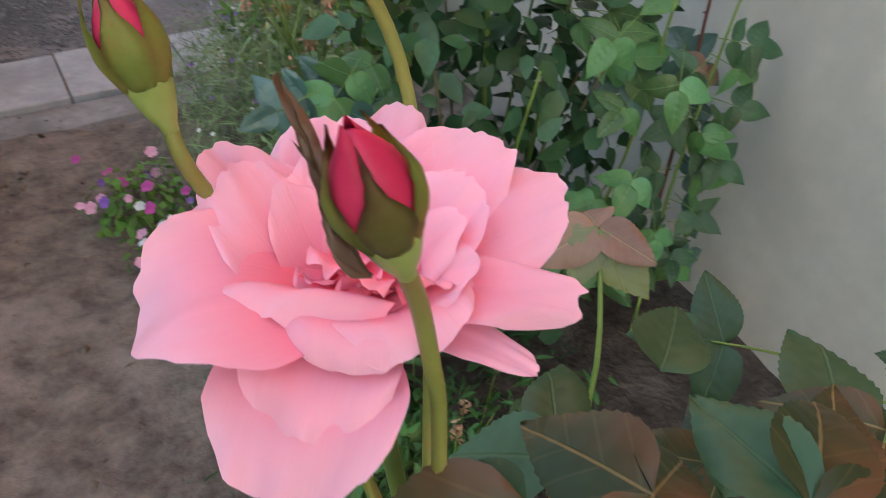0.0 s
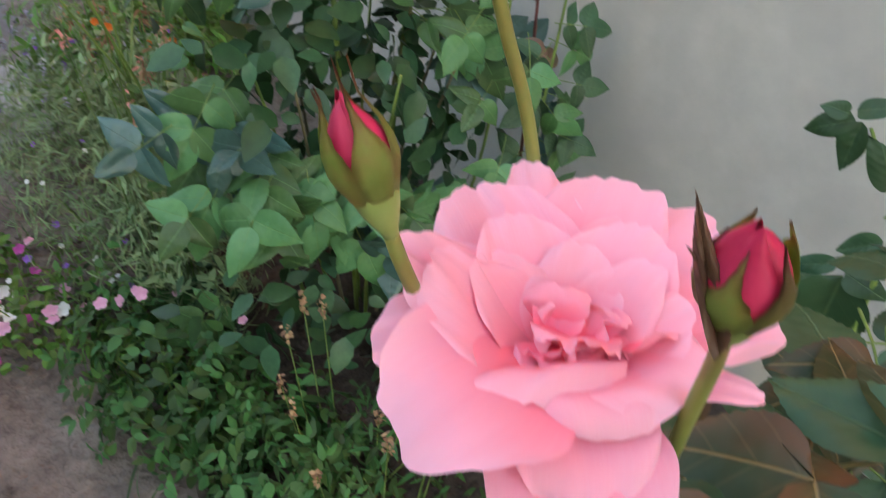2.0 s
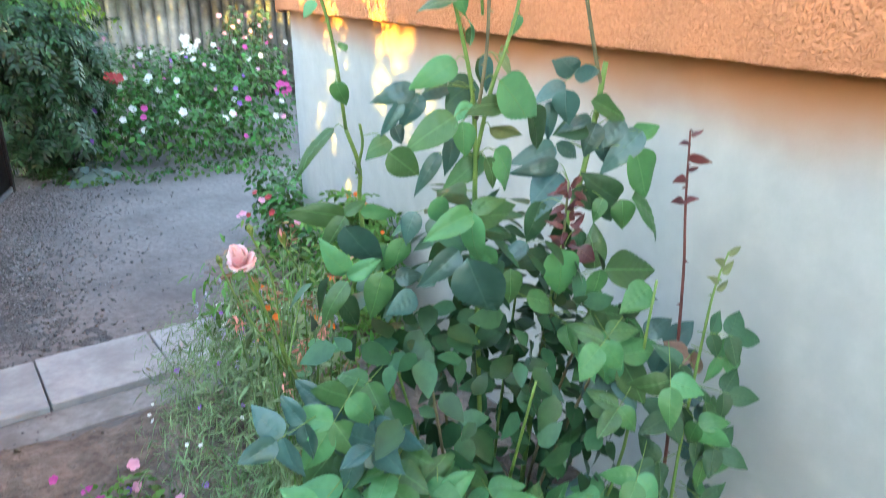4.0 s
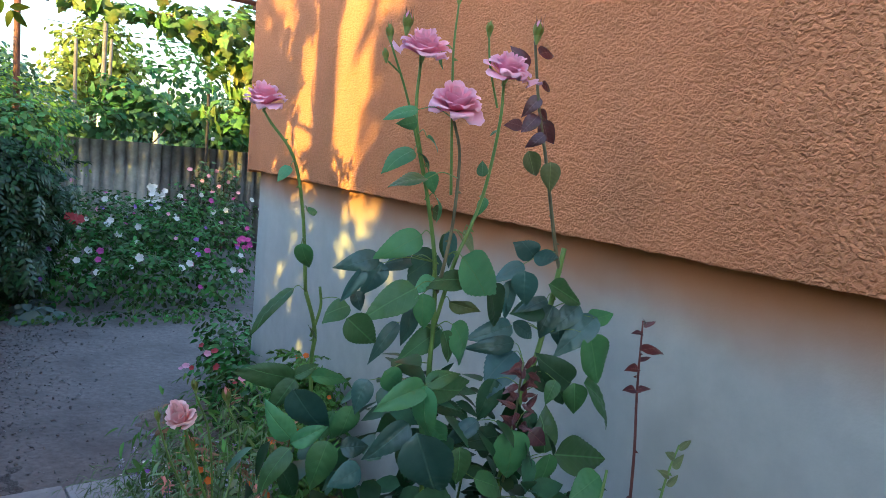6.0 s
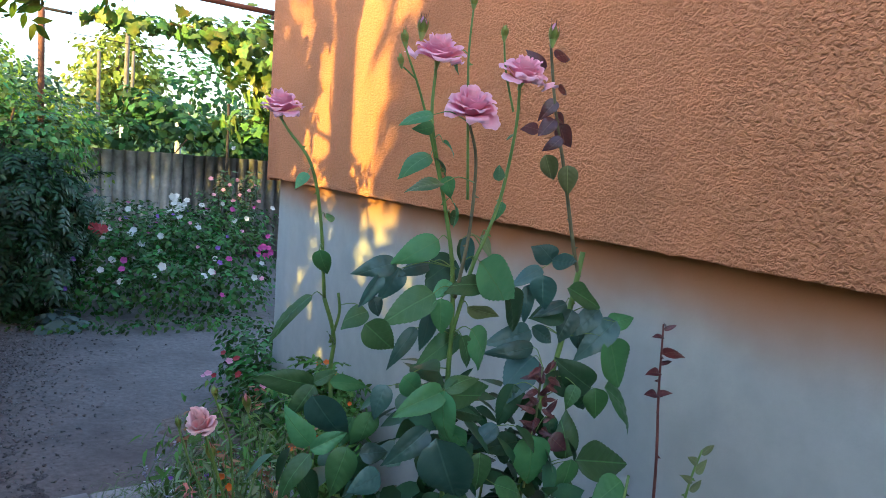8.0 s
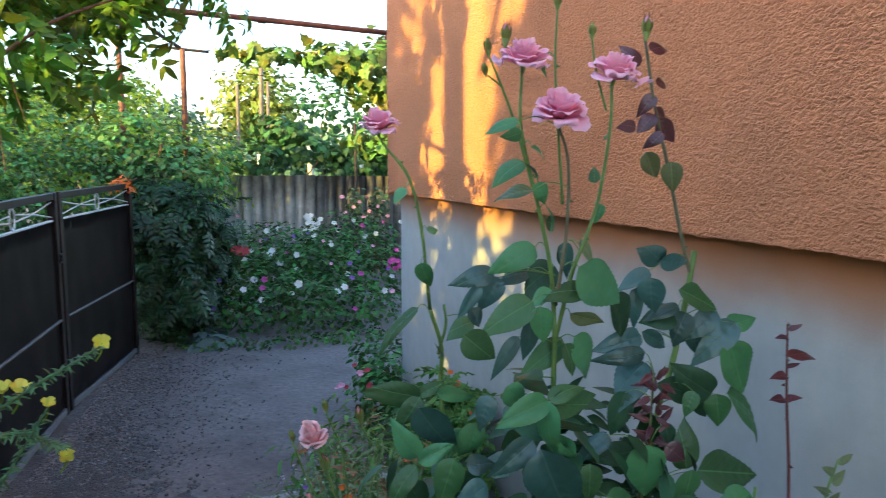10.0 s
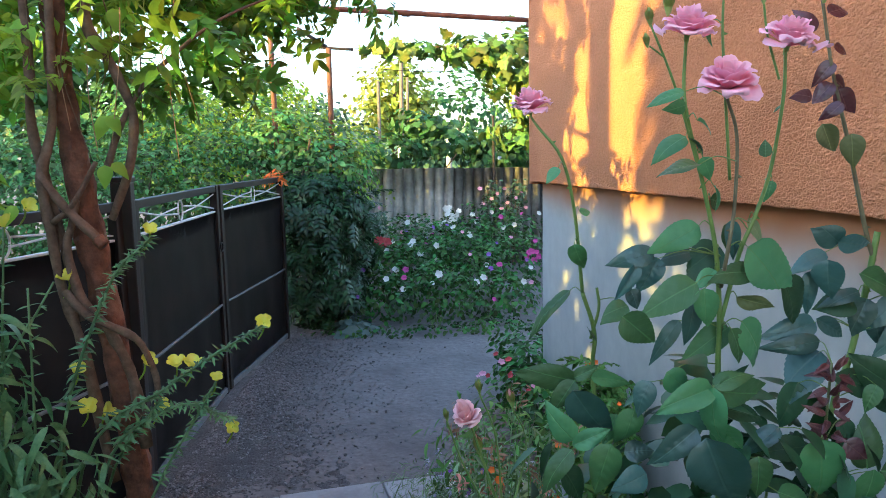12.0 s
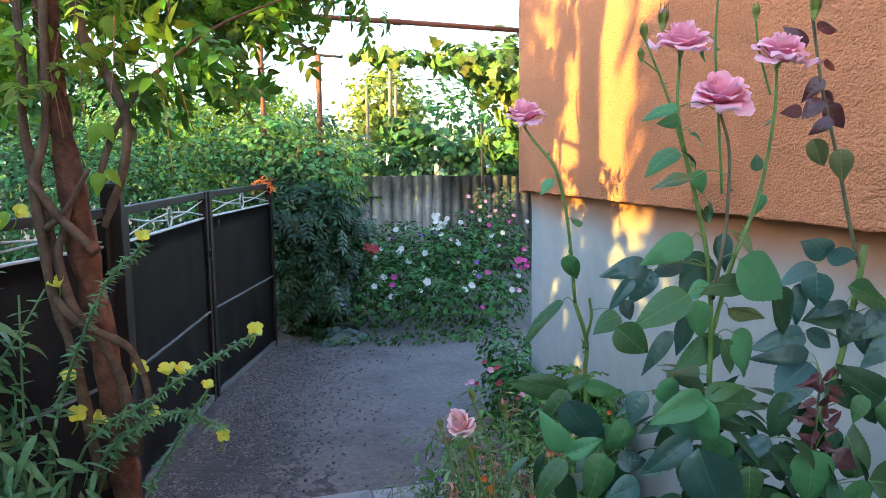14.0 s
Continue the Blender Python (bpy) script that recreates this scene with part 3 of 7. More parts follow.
def bloom_disc(petals=5, cup=0.35):
    """A small open flower of joined round petals, facing z."""
    v, f = [(0, 0, 0)], []
    n = petals * 4
    for i in range(n):
        a = 2 * math.pi * i / n
        r = 1 - 0.22 * (i % 4 == 0)
        v += [(0.55 * math.cos(a), 0.55 * math.sin(a), cup * 0.75), (r * math.cos(a), r * math.sin(a), cup)]
    for i in range(n):
        j = (i + 1) % n
        f += [(0, 1 + 2 * i, 1 + 2 * j), (1 + 2 * i, 2 + 2 * i, 2 + 2 * j, 1 + 2 * j)]
    return np.array(v, float), f


def cup_flower():
    """A flower of four broad notched petals, standing up in a loose cup; z is its axis."""
    v, f, n = [(0, 0, 0)], [], 24
    for i in range(n):
        a = 2 * math.pi * i / n
        p = abs(math.sin(2 * a)) ** 0.45
        wob = 0.08 * math.sin(5 * a)
        v += [(0.30 * math.cos(a), 0.30 * math.sin(a), 0.30), ((0.62 + 0.10 * p) * math.cos(a), (0.62 + 0.10 * p) * math.sin(a), 0.72 + wob),
              ((0.74 + 0.24 * p + wob) * math.cos(a), (0.74 + 0.24 * p + wob) * math.sin(a), 0.98 + 0.20 * p - 0.9 * wob)]
    for i in range(n):
        j = (i + 1) % n
        f.append((0, 1 + 3 * i, 1 + 3 * j))
        for k in (0, 1):
            f.append((1 + 3 * i + k, 2 + 3 * i + k, 2 + 3 * j + k, 1 + 3 * j + k))
    return np.array(v, float), f


def turned(n, ahead):
    """Rotation matrices (N,3,3) whose z is n and whose x lies nearest to ahead."""
    n = n / np.linalg.norm(n, axis=1)[:, None]
    x = ahead - n * np.sum(ahead * n, axis=1)[:, None]
    x /= np.linalg.norm(x, axis=1)[:, None] + 1e-9
    return np.stack([x, np.cross(n, x), n], axis=2)


def spread(name, shape, pos, size, normal, ahead, material, parent=None, label="", kind="stuff", smooth=True):
    """Many leaves or small flowers of one shape as one joined mesh."""
    v, f = shape
    r = turned(np.asarray(normal, float), np.asarray(ahead, float))
    out = np.einsum("nij,vj->nvi", r, v) * np.asarray(size)[:, None, None] + np.asarray(pos)[:, None, :]
    n, k = len(out), len(v)
    me = bpy.data.meshes.new(name)
    sizes = np.tile([len(q) for q in f], n)
    loops = (np.concatenate([np.array(q) for q in f])[None, :] + (np.arange(n) * k)[:, None]).ravel()
    me.vertices.add(n * k)
    me.vertices.foreach_set("co", out.ravel())
    me.loops.add(len(loops))
    me.loops.foreach_set("vertex_index", loops.astype(np.int32))
    me.polygons.add(len(sizes))
    me.polygons.foreach_set("loop_start", np.r_[0, np.cumsum(sizes)[:-1]].astype(np.int32))
    me.polygons.foreach_set("use_smooth", [smooth] * len(sizes))
    me.update(calc_edges=True)
    me.materials.append(material)
    ob = new(name, me)
    ob.parent = parent
    return tagged(ob, label, kind=kind)


def cloud(blobs, count, shell=0.55, rng=RNG):
    """Points and outward ways in a union of ellipsoids (centre, radii), thicker towards the skin, with ragged gaps."""
    vol = np.array([r[0] * r[1] * r[2] for _, r in blobs]) ** 0.67
    pick = rng.choice(len(blobs), count, p=vol / vol.sum())
    d = rng.normal(size=(count, 3))
    d /= np.linalg.norm(d, axis=1)[:, None]
    rad = shell + (1 - shell) * rng.random(count) ** 0.6
    lump = 1 + 0.22 * np.sin(d[:, 0] * 7 + pick * 2.1) * np.sin(d[:, 1] * 6 + pick) + 0.18 * np.sin(d[:, 2] * 9 + d[:, 0] * 4 + pick)
    c = np.array([b[0] for b in blobs])[pick]
    r = np.array([b[1] for b in blobs])[pick]
    return c + d * r * (rad * lump)[:, None], d


def leaf_parts(name, shape, blobs, count, size, material, parent, up=0.6, down=0.5, shell=0.3, vary=0.3):
    """As leafy, but each compound leaf is a part of its own on one shared mesh."""
    meshes = []
    for v, f in shape:
        me = bpy.data.meshes.new(name)
        me.from_pydata([tuple(p) for p in v], [], [tuple(int(i) for i in q) for q in f])
        me.polygons.foreach_set("use_smooth", [True] * len(me.polygons))
        me.materials.append(material)
        meshes.append(me)
    pos, out = cloud(blobs, count, shell)
    normal = out + np.array([0, 0, up]) + RNG.normal(size=(count, 3)) * 0.5
    ahead = out * 0.5 + RNG.normal(size=(count, 3)) * 0.8 + np.array([0, 0, -down])
    for p, r in zip(pos, turned(normal, ahead)):
        o = part(name, meshes[int(RNG.integers(len(meshes)))], None, parent)
        s = size * (1 + vary * (RNG.random() * 2 - 1))
        o.matrix_basis = Matrix.Translation(Vector(p)) @ Matrix(r.tolist()).to_4x4() @ Matrix.Scale(s, 4)


def leafy(name, shape, blobs, count, size, material, parent, label="", up=0.6, down=0.5, shell=0.55, vary=0.35, floor=0.02):
    """A mass of leaves over the blobs: blades face outward and up, tips hang."""
    RNG = np.random.default_rng([len(name), count, int(1000 * abs(blobs[0][0][0])), int(1000 * abs(blobs[0][0][2]))])
    pos, out = cloud(blobs, count, shell, RNG)
    keep = pos[:, 2] > floor
    pos, out = pos[keep], out[keep]
    n = len(pos)
    normal = out + np.array([0, 0, up]) + RNG.normal(size=(n, 3)) * 0.45
    ahead = out * 0.5 + RNG.normal(size=(n, 3)) * 0.8 + np.array([0, 0, -down])
    return spread(name, shape, pos, size * (1 + vary * (RNG.random(n) * 2 - 1)), normal, ahead, material, parent, label)

# ---- ground ----


def sheet(name, xs, ys, height, material, label, inside=None):
    """An uneven sheet over a grid."""
    xs, ys = np.asarray(xs), np.asarray(ys)
    bm = bmesh.new()
    grid = [[bm.verts.new((x, y, height(x, y))) for y in ys] for x in xs]
    for i in range(len(xs) - 1):
        for j in range(len(ys) - 1):
            if inside is None or inside((xs[i] + xs[i + 1]) / 2, (ys[j] + ys[j + 1]) / 2):
                bm.faces.new((grid[i][j], grid[i + 1][j], grid[i + 1][j + 1], grid[i][j + 1]))
    bmesh.ops.delete(bm, geom=[v for v in bm.verts if not v.link_faces], context="VERTS")
    return tagged(part(name, bm, material), label, "ground", kind="structure")


def bumps(x, y):
    p = Vector((x, y, 0))
    return 0.014 * noise.noise(p * 1.7) + 0.006 * noise.noise(p * 6) + 0.004 * noise.noise(p * 17)


far = [-400, -150, -60, -25, -12, -8]
sheet("ground", far + list(np.linspace(-5.5, 1.5, 120)) + [4, 8, 14, 30, 80, 400], far + list(np.linspace(-6.5, 6.5, 200)) + [10, 16, 30, 80, 400],
      lambda x, y: bumps(x, y) if -6 < x < 2 and -7 < y < 7 else 0.0, M["dirt"], "trodden grey-brown earth of a yard with fine grit")


def bed_height(x, y):
    """The bed lies a little proud and runs out into the yard's earth."""
    wob = 0.12 * noise.noise(Vector((x * 2, y * 2, 3))) + 0.05 * noise.noise(Vector((x * 7, y * 7, 3)))
    inner = min(x + 2.6 + wob, -2.55 + wob - y)
    inner = max(inner, x + 0.95 + wob)
    return bumps(x, y) * 1.3 - 0.02 + 0.055 * max(0.0, min(1.0, inner / 0.22)) + 0.012 * noise.noise(Vector((x * 11, y * 11, 0)))


sheet("flower_bed_soil", np.linspace(-2.9, -0.236, 110), np.linspace(-6.2, -1.0, 190), bed_height, M["soil"],
      "dark crumbly soil of the flower bed along the house")


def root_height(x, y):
    """Loosened darker soil round the rose roots, sinking out of sight at its rim."""
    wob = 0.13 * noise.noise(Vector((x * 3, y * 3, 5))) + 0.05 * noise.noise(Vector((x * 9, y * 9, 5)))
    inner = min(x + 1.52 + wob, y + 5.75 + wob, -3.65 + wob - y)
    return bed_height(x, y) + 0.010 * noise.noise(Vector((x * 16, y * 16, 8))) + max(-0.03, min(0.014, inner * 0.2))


sheet("root_soil", np.linspace(-1.75, -0.236, 80), np.linspace(-5.95, -3.45, 120), root_height, M["darksoil"], "darker loosened soil round the rose roots")


def strip_height(x, y):
    wob = 0.16 * noise.noise(Vector((x * 1.6, y * 1.6, 7))) + 0.06 * noise.noise(Vector((x * 6, y * 6, 7)))
    edge = -1.52 - 0.15 * y - x + wob
    inner = min(edge, y + 2.3 + wob, 1.2 - y + wob)
    return bumps(x, y) - 0.014 + 0.024 * max(0.0, min(1.0, inner / 0.8)) + 0.009 * noise.noise(Vector((x * 21, y * 21, 0))) + 0.008 * noise.noise(Vector((x * 8, y * 8, 4)))


sheet("gravel_strip", np.linspace(-3.2, -1.1, 100), np.linspace(-2.7, 1.6, 190), strip_height, M["grit"], "dark gritty gravel along the foot of the gate")


def paving():
    """A row of worn concrete slabs across the yard, with a lower strip of cement before it."""
    path = tagged(new("pavement"), "row of worn pale concrete slabs set in the earth", "paving", kind="structure")
    path.location, path.rotation_euler = (-1.37, -1.945, 0.0), (0, 0, math.atan2(0.10, 1.11))
    bm = bmesh.new()
    box(bm, (-0.248, -0.46, -0.05), (0.248, 0.0, 0.035), bevel=0.006)
    for v in bm.verts:
        v.co.z += 0.003 * noise.noise(v.co * 9)
    me = finish(bm, "slab", False)
    me.materials.append(M["slab"])
    for i in range(-5, 2):
        s = part("slab", me, None, path)
        s.location, s.rotation_euler = (0.248 + 0.5005 * i + (0.006 if i >= 0 else 0), 0.01 * (i % 2), 0.002 * (i % 3)), (0.006 * (i % 3 - 1), 0.005 * (i % 2), 0.008 * (i % 3 - 1))
    bm = bmesh.new()
    lip = [[(0.08 * i, y + (0.03 * noise.noise(Vector((i * 0.9, y, 0))) if y < -0.6 else 0), z + 0.004 * noise.noise(Vector((i * 0.7, y * 9, 2)))) for i in range(-34, 14)]
           for y, z in ((-0.462, -0.05), (-0.464, 0.010), (-0.55, 0.012), (-0.65, 0.008), (-0.68, -0.05))]
    lip = [[bm.verts.new(p) for p in row] for row in lip]
    for a, b in zip(lip, lip[1:]):
        for i in range(len(a) - 1):
            bm.faces.new((a[i], b[i], b[i + 1], a[i + 1]))
    part("cement_strip", bm, M["cement"], path, "rough cement edging", smooth=False)


paving()

# ---- house ----


def stucco_face(name, p0, along, up, nu, nv, out, material):
    """A sprayed wall face as a fine relief; its lower edge hangs ragged."""
    bm = bmesh.new()
    p0, along, up, out = Vector(p0), Vector(along), Vector(up), Vector(out)
    grid = []
    for i in range(nu + 1):
        col = []
        for j in range(nv + 1):
            p = p0 + along * (i / nu) + up * (j / nv)
            q = Vector((p.y * 0.85 + 0.15 * p.z, p.x * 0.3, p.z * 1.15))
            lift = 0.0016 * noise.noise(q * 60) + 0.0025 * noise.noise(q * 9) + 0.005 * noise.noise(q * 2.2)
            drop = 0.006 * noise.noise(q * 24) if j == 0 else 0.0
            col.append(bm.verts.new(p + out * lift + Vector((0, 0, drop))))
        grid.append(col)
    for i in range(nu):
        for j in range(nv):
            bm.faces.new((grid[i][j], grid[i + 1][j], grid[i + 1][j + 1], grid[i][j + 1]))
    lip = [bm.verts.new(c[0].co - out * 0.09) for c in grid]
    for i in range(nu):
        bm.faces.new((lip[i], lip[i + 1], grid[i + 1][0], grid[i][0]))
    return tagged(part(name, bm, material), "orange sprayed stucco wall of a house overhanging its grey plinth", "wall", kind="structure")


X, Y = -0.30, -1.0
stucco_face("wall_west", (X, Y, 1.472), (0, -4.4, 0.036), (0, 0, 1.58), 980, 352, (-1, 0, 0), M["stucco"])
for name, lo, hi, label in (("wall_core", (X + 0.02, Y - 0.012, 1.52), (X + 0.40, -9.0, 3.05), "solid core of the orange house wall"),
                            ("wall_upper", (X, Y, 3.05), (X + 0.40, -9.0, 4.6), "upper part of the orange stuccoed house wall"),
                            ("wall_south", (X, Y - 4.4, 1.50), (X + 0.02, -9.0, 3.05), "continuation of the orange stuccoed house wall"),
                            ("wall_north", (X, Y - 0.012, 1.455), (7.0, Y + 0.02, 4.6), "orange stuccoed end wall of the house"),
                            ("wall_back", (X + 0.4, -9.0, 0.0), (7.0, -8.7, 4.6), "far end wall of the house")):
    tagged(part(name, box(bmesh.new(), lo, hi), M["stucco"], smooth=False), label, "wall", kind="structure")
tagged(part("roof", box(bmesh.new(), (X - 0.02, -9.02, 4.6), (7.02, Y + 0.04, 4.75)), M["asbestos"], smooth=False), "flat grey roof of the house", "roof", kind="structure")
bm = box(bmesh.new(), (X + 0.06, -9.0, -0.1), (7.0, Y - 0.056, 1.53))
bmesh.ops.subdivide_edges(bm, edges=bm.edges[:], cuts=30, use_grid_fill=True)
for v in bm.verts:
    if v.co.x < X + 0.065:
        v.co.x += 0.004 * noise.noise(v.co * 3)
plinth = tagged(part("plinth", bm, M["plinth"]), "smooth grey rendered plinth of the house with an orange upper edge", "wall", kind="structure")

# ---- gate ----


def gate_leaf(a, b, label):
    """A leaf of the yard gate: sheet-iron panel in a frame, open scrollwork under the top rail."""
    a, b = Vector((*a, 0)), Vector((*b, 0))
    ob = thing("metal_gate", label, "gate", a, "leaves of the yard gate")
    ob.rotation_euler = (0, 0, math.atan2(b.y - a.y, b.x - a.x))
    n = (b - a).length
    for x, w in ((0.0, 0.05), (n - 0.05, 0.05)):
        part("post", box(bmesh.new(), (x, -0.025, 0.02), (x + w, 0.025, 1.47), bevel=0.004), M["iron"], ob, smooth=False)
    part("top_rail", box(bmesh.new(), (0.05, -0.02, 1.425), (n - 0.05, 0.02, 1.468), bevel=0.004), M["iron"], ob, smooth=False)
    part("panel_rail", box(bmesh.new(), (0.05, -0.012, 1.287), (n - 0.05, 0.012, 1.299), bevel=0.003), M["silver"], ob, "grey metal rail", smooth=False)
    part("bottom_rail", box(bmesh.new(), (0.05, -0.022, 0.03), (n - 0.05, 0.022, 0.07), bevel=0.004), M["weld"], ob, smooth=False)
    bm = bmesh.new()
    k = 24
    rows = [[bm.verts.new((0.05 + (n - 0.1) * i / k, -0.006 + 0.007 * noise.noise(Vector((i * 0.35, z * 3, n))), z)) for i in range(k + 1)] for z in np.linspace(0.07, 1.285, 14)]
    for r, s in zip(rows, rows[1:]):
        for i in range(k):
            bm.faces.new((r[i], r[i + 1], s[i + 1], s[i]))
    bmesh.ops.solidify(bm, geom=bm.faces[:], thickness=0.004)
    part("panel", bm, M["iron"], ob, "black painted sheet iron panel")
    part("mid_strip", box(bmesh.new(), (0.05, -0.026, 0.645), (n - 0.05, -0.012, 0.66), bevel=0.003), M["weld"], ob, "worn grey welded strip", smooth=False)
    mid = n / 2
    for s in (-1, 1):
        for z0, z1 in ((1.315, 1.41), (1.41, 1.315)):
            bm = bmesh.new()
            tube(bm, [(mid + s * 0.04, 0, (z0 + z1) / 2 + (z0 - z1) * 0.2), (mid + s * n * 0.22, 0, (z0 + z1) / 2), (mid + s * (n / 2 - 0.05), 0, z1)], 0.005, 0.005, 6)
            part("scroll_bar", bm, M["silver"], ob, "silver painted bar")
    bm = bmesh.new()
    ring = [(mid + 0.040 * math.cos(t), 0, 1.362 + 0.060 * math.sin(t)) for t in np.linspace(0, 2 * math.pi, 17)]
    tube(bm, ring, 0.005, 0.005, 6, steps=2)
    part("scroll_ring", bm, M["silver"], ob, "silver painted oval ring")
    return ob


gate_leaf((-2.274, -0.155), (-1.885, 1.29), "closed black sheet-iron gate leaf with silver scrollwork")
leaf = gate_leaf((-2.515, -1.70), (-2.282, -0.20), "closed black sheet-iron gate leaf with a small latch ring")
bm = bmesh.new()
tube(bm, [(0.03 * math.cos(t) + 1.49, -0.035, 1.05 + 0.03 * math.sin(t)) for t in np.linspace(0, 2 * math.pi, 13)], 0.005, 0.005, 6, steps=2)
part("latch_ring", bm, M["iron"], leaf, "iron latch ring")
gate_leaf((-3.12, -3.05), (-2.55, -1.79), "black sheet-iron fence section beside the gate behind the vine")
post = thing("gate_post", "thick black iron gate post beside the vine trunk", "post", (-2.53, -1.76, 0))
part("shaft", box(bmesh.new(), (-0.045, -0.045, 0.0), (0.045, 0.045, 1.56), bevel=0.006), M["iron"], post, smooth=False)
part("cap", box(bmesh.new(), (-0.052, -0.052, 1.56), (0.052, 0.052, 1.585), bevel=0.006), M["iron"], post, smooth=False)

# ---- fence at the back ----


def fence():
    ob = thing("sheet_fence", "weathered grey corrugated fibre-cement fence behind the flower bed", "fence", (-2.6, 5.0, 0))
    bm = bmesh.new()
    rows = []
    n = 7 * 10
    for j, z in enumerate((0.02, 0.5, 1.0, 1.40)):
        rows.append([bm.verts.new((1.02 * i / n, -0.085 * abs(math.sin(math.pi * i / 10)) ** 0.8, z)) for i in range(n + 1)])
    for a, b in zip(rows, rows[1:]):
        for i in range(n):
            bm.faces.new((a[i], a[i + 1], b[i + 1], b[i]))
    bmesh.ops.solidify(bm, geom=bm.faces[:], thickness=0.006)
    me = finish(bm, "corrugated_sheet")
    me.materials.append(M["asbestos"])
    for i in range(6):
        s = part("corrugated_sheet", me, None, ob)
        s.location = (1.0 * i, 0.012 * (i % 2), 0.015 * ((i * 3) % 4 - 1))
        s.rotation_euler = (0.01 * (i % 3 - 1), 0.006 * (i % 2), 0.012 * (i % 3 - 1))
    for i in range(7):
        part("rail_post", tube(bmesh.new(), [(1.0 * i, 0.06, 0), (1.0 * i, 0.06, 1.3)], 0.025, 0.025), M["darkpost"], ob)
    return ob


fence()
ob = thing("iron_post", "thin dark iron post standing before the grey fence", "post", (0.97, 4.9, 0))
part("shaft", tube(bmesh.new(), [(0, 0, 0), (0.005, 0, 1.1), (0, 0, 2.1)], 0.022, 0.02), M["darkpost"], ob)
part("cap", tube(bmesh.new(), [(0, 0, 2.1), (0, 0, 2.12)], 0.026, 0.02), M["darkpost"], ob)
for x, y, z in ((0.62, 6.4, 1.85), (1.5, 6.6, 1.8), (-0.1, 6.8, 1.75)):
    ob = thing("garden_post", "pale whitewashed post behind the fence", "post", (x, y, 0), "pale posts")
    part("shaft", tube(bmesh.new(), [(0, 0, 0), (0.004, 0, z * 0.5), (0, 0, z)], 0.05, 0.045), M["pale_post"], ob)
    part("top", tube(bmesh.new(), [(0, 0, z), (0, 0, z + 0.02)], 0.045, 0.03), M["pale_post"], ob)

# ---- pipes and poles ----
ob = thing("overhead_pipe", "rusty red-brown pipe crossing over the yard from the house", "pipe", (0, -0.8, 0))
part("pipe", tube(bmesh.new(), [(-0.20, 0, 2.475), (-1.63, 0, 2.535), (-4.2, 0.2, 2.64)], 0.016, 0.016, 12), M["rust"], ob)
part("bracket", box(bmesh.new(), (-0.26, -0.19, 2.435), (-0.235, 0.01, 2.46), bevel=0.003), M["rust"], ob, smooth=False)
part("collar", tube(bmesh.new(), [(-1.0, 0.0, 2.509), (-1.05, 0.0, 2.511)], 0.02, 0.02, 12), M["rust"], ob)
ob = thing("trellis_pole", "rusty iron pole with a crossbar that carries the grape wires", "pole", (-1.31, 4.0, 0))
part("shaft", tube(bmesh.new(), [(0, 0, 0), (0, 0, 1.5), (0, 0, 2.92)], 0.034, 0.034, 10), M["rust"], ob)
part("crossbar", tube(bmesh.new(), [(-0.16, 0, 2.93), (0.3, 0, 2.90)], 0.016, 0.016), M["darkpost"], ob)
part("brace", tube(bmesh.new(), [(-0.02, 0, 2.93), (-0.36, -0.2, 3.12)], 0.022, 0.022), M["darkpost"], ob)
for k, (y, z) in enumerate(((0.0, 2.92), (0.25, 2.72))):
    part("wire", tube(bmesh.new(), [(0.28, y, z), (1.4, y, z - 0.06), (2.9, y, z + 0.03)], 0.004, 0.004, 5), M["darkpost"], ob)
ob = thing("rusty_post", "rusty red post wound with creeper behind the gate", "post", (-1.95, 2.6, 0))
part("shaft", tube(bmesh.new(), [(0, 0, 0), (0.01, 0, 1.4), (0, 0, 2.9)], 0.03, 0.028, 10), M["rust"], ob)
part("cap", tube(bmesh.new(), [(0, 0, 2.9), (0, 0, 2.93)], 0.034, 0.03, 10), M["rust"], ob)
for x, y, z, lean in ((0.06, 8.0, 3.3, 0.05), (0.1, 12.0, 3.2, 0.0), (0.75, 12.2, 3.3, 0.05)):
    ob = thing("wooden_pole", "thin grey wooden pole among the trees", "pole", (x, y, 0), "wooden poles")
    part("shaft", tube(bmesh.new(), [(0, 0, 0), (lean * 0.4, 0, z * 0.5), (lean, 0, z)], 0.045, 0.035), M["wood"], ob)
    part("top", tube(bmesh.new(), [(lean, 0, z), (lean, 0, z + 0.02)], 0.035, 0.02), M["wood"], ob)

# ---- leaf shapes ----
GRAPE, PINNATE = lobed(), pinnate(4, 0.2)
SPRAYS = [pinnate(4 + k % 3, 0.20, k, 0.7) for k in range(6)]
OVATE, NARROW = blade(0.30, 5), blade(0.12, 5, droop=0.3)
SMALL = blade(0.34, 3)
STRAP = blade(0.035, 4, fold=0.3, droop=0.4)
DISC, CUP = bloom_disc(5, 0.3), cup_flower()
LANCE = blade(0.13, 6, droop=0.6, fold=0.35)


def wood(name, parent, lines, material, sides=8, knobs=0.12, label=""):
    for pts, r0, r1 in lines:
        part(name, tube(bmesh.new(), pts, r0, r1, sides, 5, knobs), material, parent, label)


# ---- creeper at the gate's end ----
ob = thing("creeper_bush", "dense dark green creeper grown over the gate's end post", "shrub", (-1.55, 1.75, 0))
wood("stem", ob, [(((0.1, 0, 0), (0.05, 0.1, 0.8), (-0.1, 0.1, 1.7)), 0.03, 0.012), (((-0.2, 0.1, 0), (-0.25, 0.1, 0.9), (-0.05, 0.2, 1.8)), 0.025, 0.01)], M["vinewood"])
